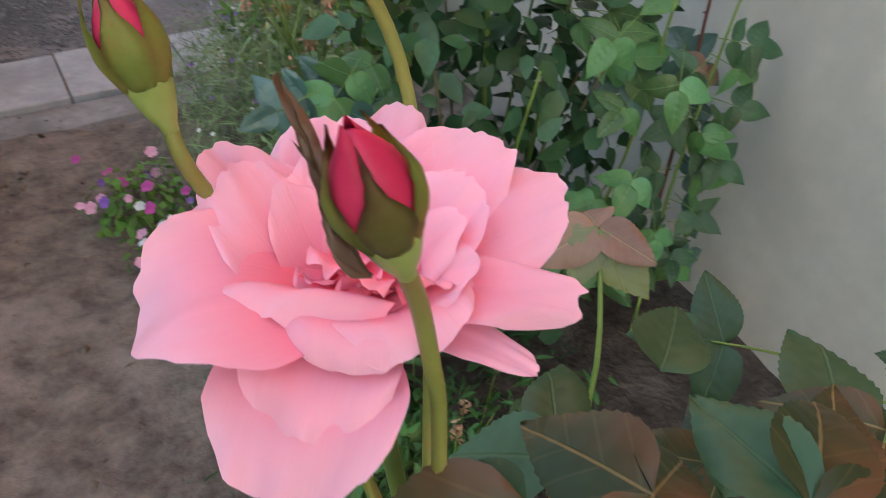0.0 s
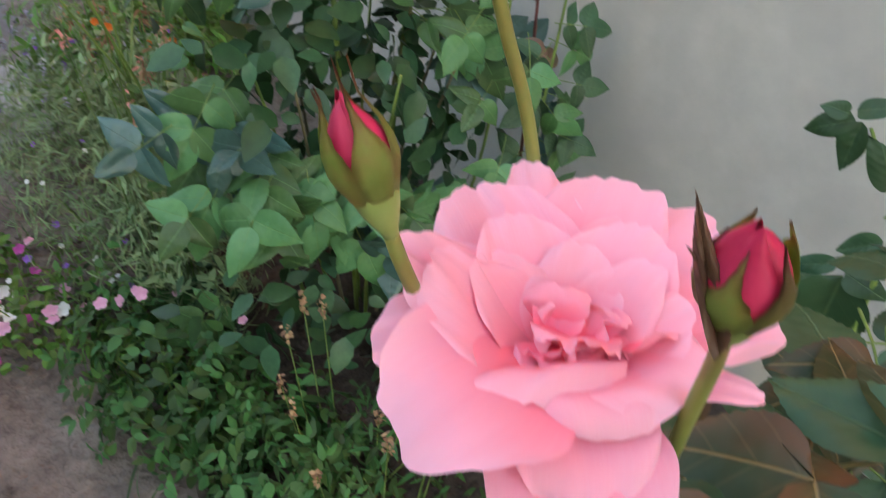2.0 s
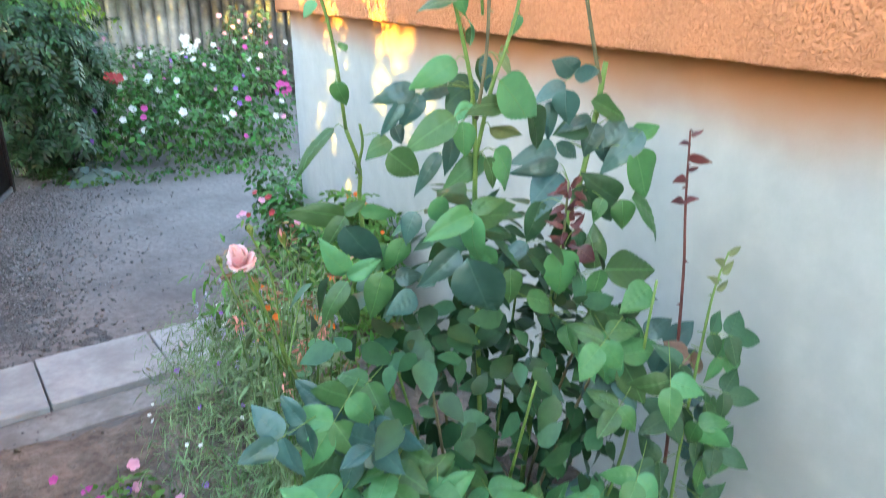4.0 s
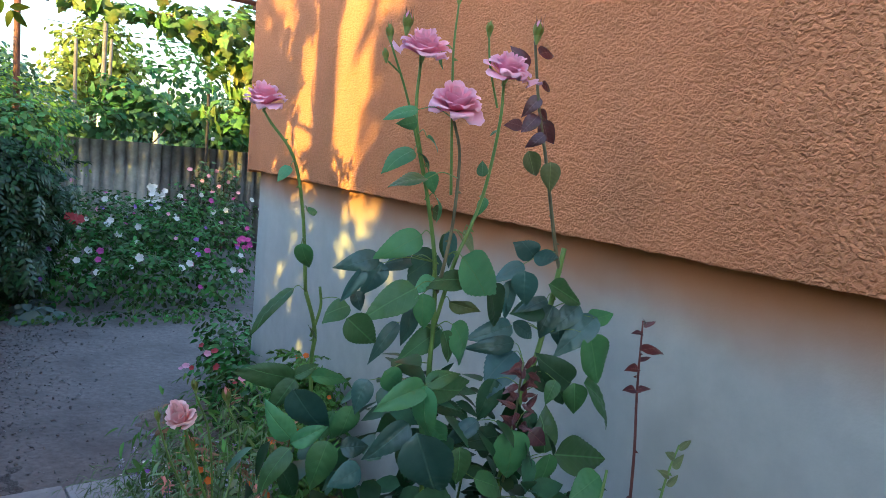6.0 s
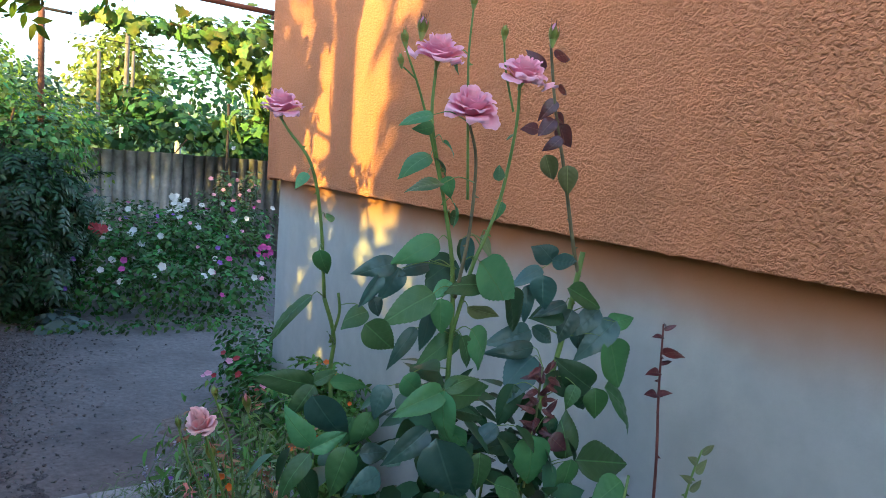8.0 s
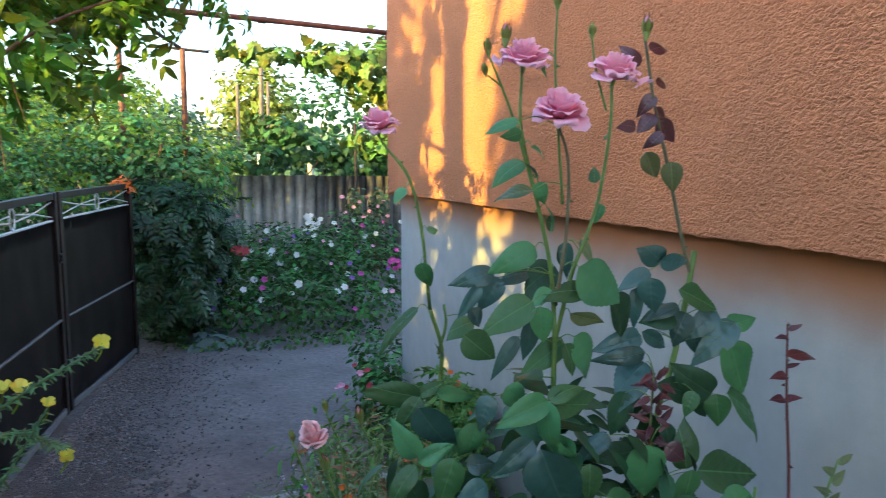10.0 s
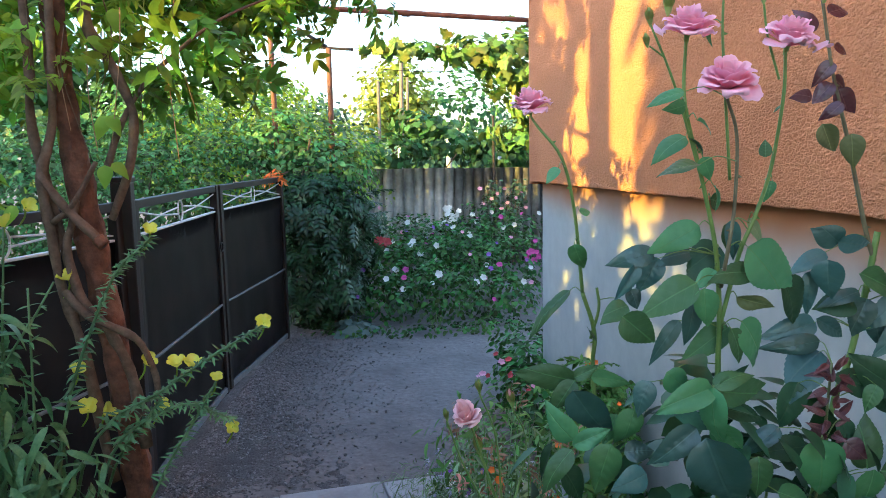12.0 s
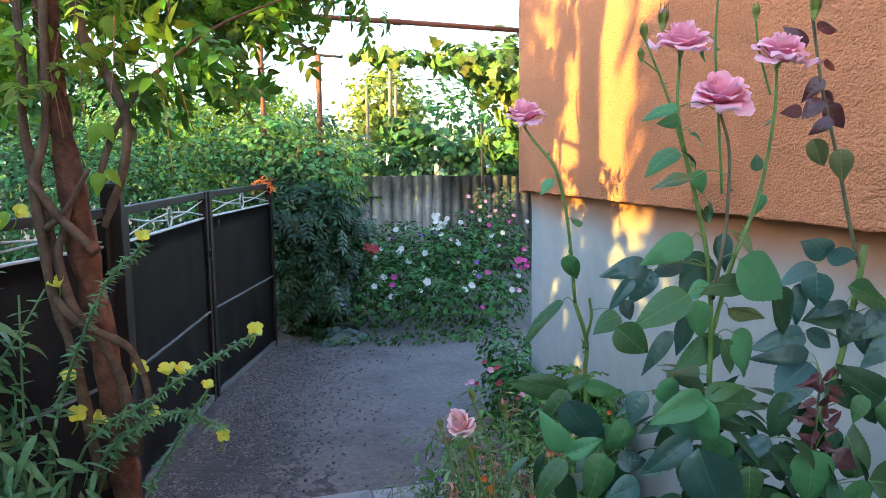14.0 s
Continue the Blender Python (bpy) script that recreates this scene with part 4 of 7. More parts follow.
leafy("crown", PINNATE, [((0.0, 0.0, 0.55), (0.42, 0.4, 0.6)), ((-0.05, 0.0, 1.1), (0.48, 0.4, 0.42)), ((0.2, 0.25, 0.9), (0.35, 0.35, 0.5))],
      2000, 0.185, M["creeper"], ob, down=0.6)
# lighter leaf colour up here paints the sun on the creeper's top
leafy("young_leaves", OVATE, [((0.05, 0.2, 1.52), (0.52, 0.4, 0.30)), ((-0.35, 0.5, 1.75), (0.5, 0.4, 0.4))], 2600, 0.062, M["shrub"], ob, "lighter leaves of the sunlit top")
ob = thing("trumpet_flowers", "cluster of orange-red trumpet flowers on the gate top", "flowers", (-1.93, 1.18, 1.46))
leafy("blossom", NARROW, [((0, 0, 0), (0.09, 0.09, 0.06))], 60, 0.065, M["orange"], ob, down=0.0, floor=-1)
part("stalk", tube(bmesh.new(), [(0.12, 0.1, 0.05), (0, 0, 0)], 0.006, 0.004), M["vinewood"], ob)

# ---- grape vine over the trellis ----
ob = thing("grape_vine", "yellow-green grape vine trained along trellis wires", "vine", (0.6, 3.7, 0))
wood("trunk", ob, [(((1.15, 0.2, 0), (1.1, 0.1, 1.2), (0.9, 0, 2.3), (0.2, 0, 2.85), (-0.7, 0, 2.9)), 0.035, 0.012), (((1.2, 0.2, 0), (1.25, 0.1, 1.4), (1.1, 0, 2.9)), 0.03, 0.01)], M["vinewood"])
leafy("foliage", GRAPE, [((0.35, 0, 2.75), (0.5, 0.5, 0.42)), ((0.75, -0.2, 2.3), (0.5, 0.5, 0.6)), ((-0.15, 0, 2.85), (0.5, 0.4, 0.18)), ((-0.9, 0.1, 2.9), (0.7, 0.3, 0.08)), ((0.5, 0.1, 1.86), (0.5, 0.4, 0.16)), ((1.2, 0, 2.6), (0.6, 0.5, 0.7))],
      1250, 0.135, M["grape"], ob, down=0.7, up=0.3)
ob = thing("fence_vine", "green vine leaves tumbling over the fence top", "vine", (-0.1, 5.2, 0))
wood("stem", ob, [(((0, 0.2, 0), (0.2, 0.1, 1.0), (0.6, 0, 1.6)), 0.02, 0.008)], M["vinewood"])
leafy("foliage", GRAPE, [((-0.4, 0.2, 1.65), (0.7, 0.3, 0.22)), ((0.6, 0.3, 1.75), (0.7, 0.3, 0.25)), ((1.4, 0.2, 1.6), (0.6, 0.3, 0.35)), ((0.2, 0.5, 2.0), (0.5, 0.3, 0.25))], 1000, 0.105, M["fartree"], ob)

# ---- trees and shrubs behind ----


def tree(name, label, at, height, crown, count, size, material, shape=OVATE, trunk=0.09, shell=0.55):
    ob = thing(name, label, "tree" if trunk > 0.05 else "shrub", at)
    top = Vector(crown[0][0])
    wood("trunk", ob, [(((0, 0, 0), (0.05, 0, height * 0.3), tuple(top * 0.8)), trunk, trunk * 0.4)], M["treebark"])
    wood("limb", ob, [((tuple(top * 0.45), tuple(top.lerp(Vector(c), 0.5) + Vector((0, 0, -0.1))), c), trunk * 0.45, trunk * 0.12) for c, _ in crown], M["treebark"])
    leafy("crown", shape, crown, count, size, material, ob, down=0.4, shell=shell)
    return ob


tree("fruit_tree", "rounded sunlit fruit tree with yellowing leaves", (0.75, 14.4, 0), 3.4, [((0, 0, 3.1), (1.0, 0.9, 0.8)), ((0.5, 0, 2.4), (0.8, 0.8, 0.7)), ((-0.5, 0, 2.5), (0.7, 0.8, 0.6)), ((0.1, 0, 3.6), (0.6, 0.6, 0.4))], 2200, 0.16, M["yellowtree"])
tree("garden_tree", "green leafy tree behind the yard", (-3.6, 12.0, 0), 3.0, [((0, 0, 2.0), (1.6, 1.2, 1.0)), ((1.4, 0.4, 2.5), (0.7, 0.7, 0.9)), ((-1.4, 0, 1.9), (1.4, 1.2, 1.0))], 2600, 0.17, M["fartree"])
tree("garden_tree", "tall green tree far behind the gate", (-6.5, 9.0, 0), 3.4, [((0, 0, 2.3), (1.6, 1.4, 1.5)), ((1.8, 0.4, 2.0), (1.2, 1, 1.1)), ((2.9, 0.2, 1.8), (0.9, 0.9, 1.1)), ((-1.8, 0, 2.0), (1.8, 1.6, 1.6)), ((0.3, 0, 3.2), (0.9, 0.8, 0.8)), ((1.9, 0, 2.6), (0.8, 0.8, 0.7))], 9000, 0.19, M["fartree"])
tree("garden_tree", "leafy green tree at the garden's end", (3.0, 17.0, 0), 4.0, [((0, 0, 2.6), (2.2, 1.2, 1.3)), ((-1.8, 0.4, 1.9), (1.4, 1, 0.9))], 1800, 0.2, M["fartree"])
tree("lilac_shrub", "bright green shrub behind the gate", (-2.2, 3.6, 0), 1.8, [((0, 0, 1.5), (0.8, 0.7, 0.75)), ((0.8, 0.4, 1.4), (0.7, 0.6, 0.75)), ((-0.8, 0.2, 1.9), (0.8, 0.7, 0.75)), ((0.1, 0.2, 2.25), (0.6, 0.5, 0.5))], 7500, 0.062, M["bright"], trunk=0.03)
tree("lilac_shrub", "leafy green shrub close behind the gate", (-3.2, 1.7, 0), 1.8, [((0, 0, 1.1), (0.8, 0.7, 0.8)), ((0.7, 0.3, 1.3), (0.7, 0.6, 0.7)), ((-0.8, 0.1, 1.2), (0.8, 0.7, 0.8)), ((0.2, 0.5, 1.9), (0.7, 0.5, 0.5))], 9500, 0.050, M["shrub"], trunk=0.03)
tree("hedge_shrub", "green shrub in the garden beyond the gate", (-4.3, 2.8, 0), 1.8, [((0, 0, 1.2), (1.0, 1.0, 0.9)), ((-1.4, 0.5, 1.3), (1.2, 1.0, 1.0)), ((0.8, 0.9, 1.4), (0.9, 0.8, 0.9))], 6500, 0.062, M["shrub"], trunk=0.03)
tree("hedge_shrub", "dense green shrub beside the fence", (-6.4, 0.2, 0), 1.8, [((0, 0, 1.2), (1.4, 1.4, 1.0)), ((0.6, -1.8, 1.2), (1.2, 1.4, 1.1))], 1800, 0.15, M["shrub"], trunk=0.03)

for x, y, h, label in ((-1.6, 9.2, 2.7, "dusty green hedge shrub in the garden behind the fence"), (0.6, 8.6, 2.15, "bluish-green garden shrub behind the fence posts"), (2.9, 9.4, 2.5, "tall green shrub in the garden behind the fence"), (5.2, 9.0, 3.2, "broad green shrub at the far end of the garden")):
    tree("garden_shrub", label, (x, y, 0), 1.6, [((0, 0, h * 0.5), (1.25, 0.8, h * 0.5)), ((0.8, 0.2, h * 0.45), (0.9, 0.7, h * 0.42)), ((-0.8, -0.1, h * 0.42), (0.9, 0.7, h * 0.40)), ((0.2, 0.3, h * 0.78), (0.7, 0.6, h * 0.26))], 4400, 0.13, M["hedge"], trunk=0.03, shell=0.4)

# ---- flower bed at the back ----


def flowers(name, spots, size, material, parent=None, shape=DISC, face=(-0.2, -0.8, 0.6)):
    """Small open flowers, each its own part."""
    v, f = shape
    me = bpy.data.meshes.new(name)
    me.from_pydata([tuple(p) for p in v * size], [], [tuple(int(i) for i in q) for q in f])
    me.polygons.foreach_set("use_smooth", [True] * len(me.polygons))
    me.materials.append(material)
    for p in spots:
        n = Vector(face) + Vector(RNG.normal(size=3)) * 0.35
        o = part(name, me, None, parent)
        o.matrix_basis = Matrix.LocRotScale(p, n.to_track_quat("Z", "Y"), [0.75 + 0.5 * RNG.random()] * 3)


bed = thing("petunia_bed", "full bed of green petunias with white, pink and violet flowers", "flower bed", (-0.4, 2.9, 0))
BED = [((-0.55, -1.0, 0.22), (0.45, 0.5, 0.26)), ((0.05, -1.1, 0.25), (0.5, 0.5, 0.30)), ((0.6, -1.2, 0.22), (0.45, 0.45, 0.28)), ((-0.4, -0.3, 0.38), (0.55, 0.5, 0.34)),
       ((0.3, -0.3, 0.40), (0.55, 0.5, 0.36)), ((0.9, -0.4, 0.40), (0.5, 0.5, 0.36)), ((-0.2, 0.5, 0.48), (0.6, 0.5, 0.36)), ((0.6, 0.5, 0.5), (0.6, 0.5, 0.38)), ((0.2, 1.3, 0.5), (0.9, 0.5, 0.36)), ((1.2, 1.2, 0.6), (0.6, 0.5, 0.4))]
leafy("foliage", OVATE, BED, 7600, 0.058, M["bedleaf"], bed, shell=0.6, up=0.9)


def bed_spots(n):
    pos, out = cloud(BED, n * 6, 1.06)
    keep = (out[:, 1] < 0.1) & (out[:, 2] > 0.05) & (pos[:, 2] > 0.1)
    return [Vector(p) for p in pos[keep][:n]]


flowers("white_flower", bed_spots(34), 0.032, M["white"], bed)
flowers("magenta_flower", bed_spots(12), 0.030, M["magenta"], bed)
flowers("violet_flower", bed_spots(14), 0.024, M["violet"], bed)
flowers("pink_flower", bed_spots(8), 0.026, M["softpink"], bed)
flowers("magenta_flower", [Vector((1.10 + 0.06 * math.cos(k * 2.4) * (1 + 0.3 * k / 7), -0.72, 0.52 + 0.05 * math.sin(k * 2.4))) for k in range(7)], 0.034, M["magenta"], bed)
flowers("red_flower", [Vector((-0.56 + 0.045 * i, 0.05 + 0.02 * i, 0.60 + 0.03 * (i % 3))) for i in range(5)], 0.05, M["crimson"], bed)
for at, label in (((1.16, 4.62, 0), "thin rose shrub with dark bluish leaves before the grey fence"), ((0.80, 4.55, 0), "slim rose shrub with small pink blooms before the grey fence")):
    ob = thing("climbing_rose", label, "rose bush", at)
    wood("stem", ob, [(((0, 0, 0), (0.03 * k, 0.02, 0.6), (0.07 * k, 0.03, 1.12 + 0.06 * k)), 0.009, 0.004) for k in (-1, 0, 1, 2)], M["vinewood"])
    leafy("foliage", OVATE, [((0, 0, 0.75), (0.16, 0.14, 0.35)), ((0.08, 0, 1.05), (0.14, 0.12, 0.20))], 230, 0.06, M["hedge"], ob, shell=0.2)
    flowers("pink_flower", [Vector((0.15 * math.cos(k * 2.4), -0.14, 0.85 + 0.07 * k)) for k in range(5)], 0.030, M["softpink"], ob)
phlox = thing("phlox", "small clump of tall white flowers before the fence", "flowers", (0.18, 4.1, 0))
wood("stem", phlox, [(((0.02 * k, 0, 0), (0.03 * k, 0, 0.5), (0.045 * k, 0, 0.86)), 0.006, 0.004) for k in (-2, -1, 0, 1, 2)], M["stem"])
leafy("foliage", NARROW, [((0, 0, 0.6), (0.12, 0.1, 0.3))], 160, 0.07, M["bedleaf"], phlox)
flowers("white_flower", [Vector((0.11 * math.cos(k * 2.4) * (k / 9) ** 0.5, -0.08, 0.83 + 0.09 * math.sin(k * 1.9))) for k in range(10)], 0.038, M["white"], phlox)

# ---- roses: leaves, blooms, buds ----


def leaf_mesh(name, width, material, seed, segs=26, size=0.06, bow=1.0):
    """A rose leaflet: broad oval with a short point, toothed rim, sunken midrib and a gentle curl of its own."""
    rng = np.random.default_rng(500 + seed)
    fold, curl, droop = 0.12 + 0.42 * rng.random() ** 1.5, 0.10 + 0.30 * rng.random(), 0.08 + 0.34 * rng.random()
    wave, ph, bend = 0.02 + 0.09 * rng.random(), rng.random() * 6.3, 0.12 * rng.normal()
    slim, hook = 0.5 + 0.7 * rng.random(), 0.5 * rng.random() ** 2 * bow
    droop, bend = droop * bow, bend * bow
    across = (-1.0, -0.7, -0.35, 0.0, 0.35, 0.7, 1.0)
    v, f = [], []
    for i in range(segs + 1):
        u = i / segs
        w = width * (u ** 0.54 * (1 - u) ** (0.86 + 0.22 * slim)) / (0.404 - 0.022 * slim)
        for k in across:
            x, y = u, w * k
            if abs(k) == 1 and 0 < i < segs:
                y *= 1.018 if i % 2 else 0.984
                x += 0.012 if i % 2 else -0.004
            z = -droop * u * u - hook * max(0.0, u - 0.6) ** 1.5 + fold * abs(y) - curl * width * abs(k) ** 3 * math.sin(math.pi * u)
            z += wave * width * math.sin(u * 8 + ph + (1.3 if k > 0 else 0)) * abs(k) ** 1.5
            z += 0.011 * math.sin(36 * (u - 0.9 * abs(y))) * min(1.0, 3 * abs(k)) * (1 - abs(k) ** 4)
            v.append((x, y + bend * u * u, z))
    n = len(across)
    for i in range(segs):
        for k in range(n - 1):
            a = i * n + k
            f.append((a, a + n, a + n + 1, a + 1))
    me = bpy.data.meshes.new(name)
    me.from_pydata([tuple(q * size for q in p) for p in v], [], f)
    me.polygons.foreach_set("use_smooth", [True] * len(me.polygons))
    me.materials.append(material)
    return me


LEAF = {k: [leaf_mesh("leaflet", 0.305 + 0.024 * (i % 4), M[k], i, bow=0.1 if k == "sepalleaf" else 1.0) for i in range(9)] for k in ("leaf", "nearleaf", "brownleaf", "olive", "paleleaf", "redleaf", "sheenleaf", "sepalleaf", "shadeleaf")}


def place_leaf(parent, foot, tip, normal, kind="leaf", name="leaf", wide=1.0):
    """A leaf from its foot to its tip, facing the normal."""
    foot, tip = Vector(foot), Vector(tip)
    x = tip - foot
    size = x.length
    x.normalize()
    z = Vector(normal)
    z = (z - x * z.dot(x)).normalized()
    y = z.cross(x)
    o = part(name, LEAF[kind][int(RNG.integers(9))], None, parent)
    o.matrix_basis = Matrix.Translation(foot) @ Matrix((x, y, z)).transposed().to_4x4() @ Matrix.Diagonal((size / 0.06, size / 0.06 * wide, size / 0.06, 1))
    return o


def compound(parent, foot, way, normal, length, count=5, kind="leaf", stalk=None):
    """A rose leaf: a stalk with three or five leaflets."""
    foot, way, normal = Vector(foot), Vector(way).normalized(), Vector(normal).normalized()
    side = normal.cross(way).normalized()
    end = foot + way * length * 0.6 - normal * length * 0.05
    part("leaf_stalk", tube(bmesh.new(), [foot, foot.lerp(end, 0.5) + normal * 0.004, end], 0.0013, 0.0008, 5, 3), stalk or M["stem"], parent)
    place_leaf(parent, end, end + way * length * 0.55 - normal * length * 0.1, normal + Vector(RNG.normal(size=3)) * 0.15, kind)
    spots = ((0.86, 1), (0.86, -1)) if count == 3 else ((0.86, 1), (0.86, -1), (0.36, 1), (0.36, -1))
    for u, s in spots:
        p = foot.lerp(end, u)
        place_leaf(parent, p, p + (side * s * 0.9 + way * (0.22 + 0.2 * RNG.random()) - normal * 0.2 * RNG.random()).normalized() * length * (0.5 if u > 0.8 else 0.42), normal + side * s * 0.2 + Vector(RNG.normal(size=3)) * 0.2, kind)


def draped_petal(tip, mid, half, cup, roll, seed, nu=22, nv=20, ruffle=0.16, floor=-0.006, yaw=0.0):
    """A petal of an open rose in the flower's own frame: from the foot it bows through mid to tip; half its width, cupped across,
    rolled back at the rim, ruffled."""
    tip, mid = Vector(tip), Vector(mid)
    flat = Vector((tip.x, tip.y, 0)).normalized()
    side = Matrix.Rotation(radians(yaw), 3, "Z") @ Vector((0, 0, 1)).cross(flat)
    base = flat * 0.002 + Vector((0, 0, floor))
    at = Vector((seed * 3.71, seed * 1.37, seed * 0.77))
    bm = bmesh.new()
    uv = bm.loops.layers.uv.new("UV")
    rows = []
    for j in range(nv + 1):
        v = 1 - (1 - j / nv) ** 1.5
        w = half * (0.12 + 0.88 * math.sin(min(1.0, v * 1.22) * math.pi / 2) ** 0.85)
        row = []
        for i in range(nu + 1):
            u = 2 * i / nu - 1
            jag = 0.055 * noise.noise(Vector((u * 2.2, 0, 0)) + at) + 0.030 * noise.noise(Vector((u * 7, 1, 0)) + at)
            e = v * (1 - 0.34 * abs(u) ** 2.8 + jag * v * v)
            c = base * (1 - e) ** 2 + mid * (2 * e * (1 - e)) + tip * e * e
            ahead = ((mid - base) * (1 - e) + (tip - mid) * e).normalized()
            up = ahead.cross(side).normalized()
            if up.dot(Vector((-flat.x, -flat.y, 1.2))) < 0:
                up = -up
            rim = max(0.0, (v - 0.66) / 0.34)
            lift = cup * half * u * u * (0.3 + 0.7 * v)
            lift -= roll * half * rim ** 2.2 * (1 + 0.9 * noise.noise(Vector((u * 1.7, 5, 0)) + at))
            lift += ruffle * half * v * v * (1.5 * noise.noise(Vector((u * 1.5, v * 1.2, 9)) + at) + 1.0 * rim * noise.noise(Vector((u * 3.6, v * 2, 4)) + at))
            lift -= 0.05 * half * math.exp(-(u / 0.14) ** 2) * (1 - v * 0.6)
            p = c + side * (w * u * (1 - 0.06 * rim)) + up * lift
            row.append((bm.verts.new(p), v, u))
        rows.append(row)
    for a, b in zip(rows, rows[1:]):
        for i in range(nu):
            q = (a[i], a[i + 1], b[i + 1], b[i])
            face = bm.faces.new([k[0] for k in q])
            for loop, (_, v, u) in zip(face.loops, q):
                loop[uv].uv = (v, u * 0.5 + 0.5)
    return finish(bm, "petal")


def bloom(parent, m, petals, material, seed=0, fine=True):
    """An open rose: the heart as the part, its petals as pieces under it. m: the flower's foot, z along its axis."""
    bm = bmesh.new()
    bmesh.ops.create_uvsphere(bm, u_segments=10, v_segments=7, radius=0.0035)
    heart = part("bloom", bm, M["coral"], parent, "open pink rose bloom")
    heart.matrix_basis = m
    for k, (tip, mid, half, cup, roll, *yaw) in enumerate(petals):
        part("petal", draped_petal(tip, mid, half, cup, roll, seed * 10 + k, *((26, 22) if fine else (12, 11)), yaw=yaw[0] if yaw else 0.0), material, heart)
    return heart


def whorl(seed, size=0.05, height=0.7, droop=0.15, count=30, spread_=1.0):
    """Petals of a loose rose, wound by the golden angle: upright at the heart, the outer ones bowed over."""
    rng = np.random.default_rng(seed)
    out = []
    for k in range(count):
        f = k / (count - 1)
        a = radians(137.5 * k + rng.normal() * 15)
        r = size * spread_ * (0.12 + 0.88 * f ** 0.9) * (1 + 0.08 * rng.normal())
        z = size * (height * (1 - f ** 2.2) * (0.85 + 0.3 * rng.random()) + 0.12 - droop * f ** 5 * (0.4 + rng.random()))
        d = Vector((math.cos(a), math.sin(a), 0))
        out.append((d * r + Vector((0, 0, z)), d * r * (0.62 + 0.25 * f) + Vector((0, 0, z * 0.45 + size * 0.30 * f)), size * (0.20 + 0.30 * f) * (1 + 0.12 * rng.normal()), 0.55 - 0.45 * f, 0.10 + 0.42 * f * rng.random()))
    return out


def bud(parent, m, size, material, tips=1.0, seed=0, brown=True, flare=12.0, tones=("hip", "sepal"), reach=0.8):
    """A rose bud on its hip: a twisted cone of petals in five long sepals. reach: how far up the sepals stay broad."""
    rng = np.random.default_rng(seed)
    bm = bmesh.new()
    ringed(bm, [(0.082, -0.50), (0.095, -0.42), (0.15, -0.30), (0.20, -0.16), (0.235, -0.02), (0.25, 0.08), (0.22, 0.16)], size, 16)
    hip = part("bud", bm, M[tones[0]], parent, "plump green hip of a rose bud")
    hip.matrix_basis = m
    bm = bmesh.new()
    ringed(bm, [(0.17, 0.06), (0.265, 0.20), (0.30, 0.36), (0.29, 0.52), (0.22, 0.70), (0.12, 0.86), (0.045, 0.95), (0.0, 0.98)], size, 24, twist=0.55)
    part("furled_petals", bm, material, hip, "furled deep pink petals")
    for k in range(2):
        bm = bmesh.new()
        a0 = 2.2 * k + 0.8
        rows = []
        for j in range(11):
            v = j / 10
            z = 0.2 + 0.86 * v
            r = float(np.interp(z, [0.2, 0.36, 0.52, 0.70, 0.86, 1.06], [0.268, 0.305, 0.295, 0.235, 0.145, 0.035])) + 0.008
            rows.append([bm.verts.new(Vector((r * (1 + 0.10 * max(0, u) * v) * math.cos(a0 + 1.3 * u * (1 - 0.35 * v)), r * (1 + 0.10 * max(0, u) * v) * math.sin(a0 + 1.3 * u * (1 - 0.35 * v)), z - 0.10 * u * u * v)) * size) for u in np.linspace(-1, 1, 9)])
        for p, q in zip(rows, rows[1:]):
            for i in range(8):
                bm.faces.new((p[i], p[i + 1], q[i + 1], q[i]))
        part("outer_petal", bm, material, hip)
    for k in range(5):
        bm = bmesh.new()
        a0 = k * 2 * math.pi / 5 + 0.3
        rows = []
        far = reach + 0.25 + tips * (0.10 + 0.28 * rng.random())
        out = flare * (0.3 + 1.3 * rng.random())
        bend = 0.10 * rng.normal()
        for j in range(17):
            v = j / 16
            z = 0.02 + (far - 0.02) * v
            r = float(np.interp(min(z, 1.0), [0.0, 0.06, 0.20, 0.36, 0.52, 0.70, 0.86, 1.0], [0.215, 0.225, 0.285, 0.325, 0.315, 0.262, 0.185, 0.12])) + 0.014 + math.tan(radians(out)) * max(0, z - 0.45) * 0.9
            w = float(np.interp(z / (reach + 0.01), [0, 0.25, 0.6, 0.85, 1.0, 1.5, 2.0], [0.66, 0.70, 0.62, 0.40, 0.20, 0.10, 0.05])) * (1 - v ** 6) + 0.01
            rag = 0.16 * w * math.sin(v * 40 + k * 2) * (z > reach * 0.8)
            mid = a0 + bend * max(0, v - 0.5)
            rows.append([bm.verts.new(Vector(((r + 0.02 * (1 - u * u)) * math.cos(mid + (w + rag * abs(u)) * u), (r + 0.02 * (1 - u * u)) * math.sin(mid + (w + rag * abs(u)) * u), z)) * size) for u in (-1, -0.5, 0, 0.5, 1)])
        for p, q in zip(rows, rows[1:]):
            for i in range(4):
                bm.faces.new((p[i], p[i + 1], q[i + 1], q[i]))
        bmesh.ops.solidify(bm, geom=bm.faces[:], thickness=size * 0.016)
        part("sepal", bm, M["sepal_tip"] if brown and k % 2 else M[tones[1]], hip, "brownish pointed sepal" if brown and k % 2 else "")
    return hip


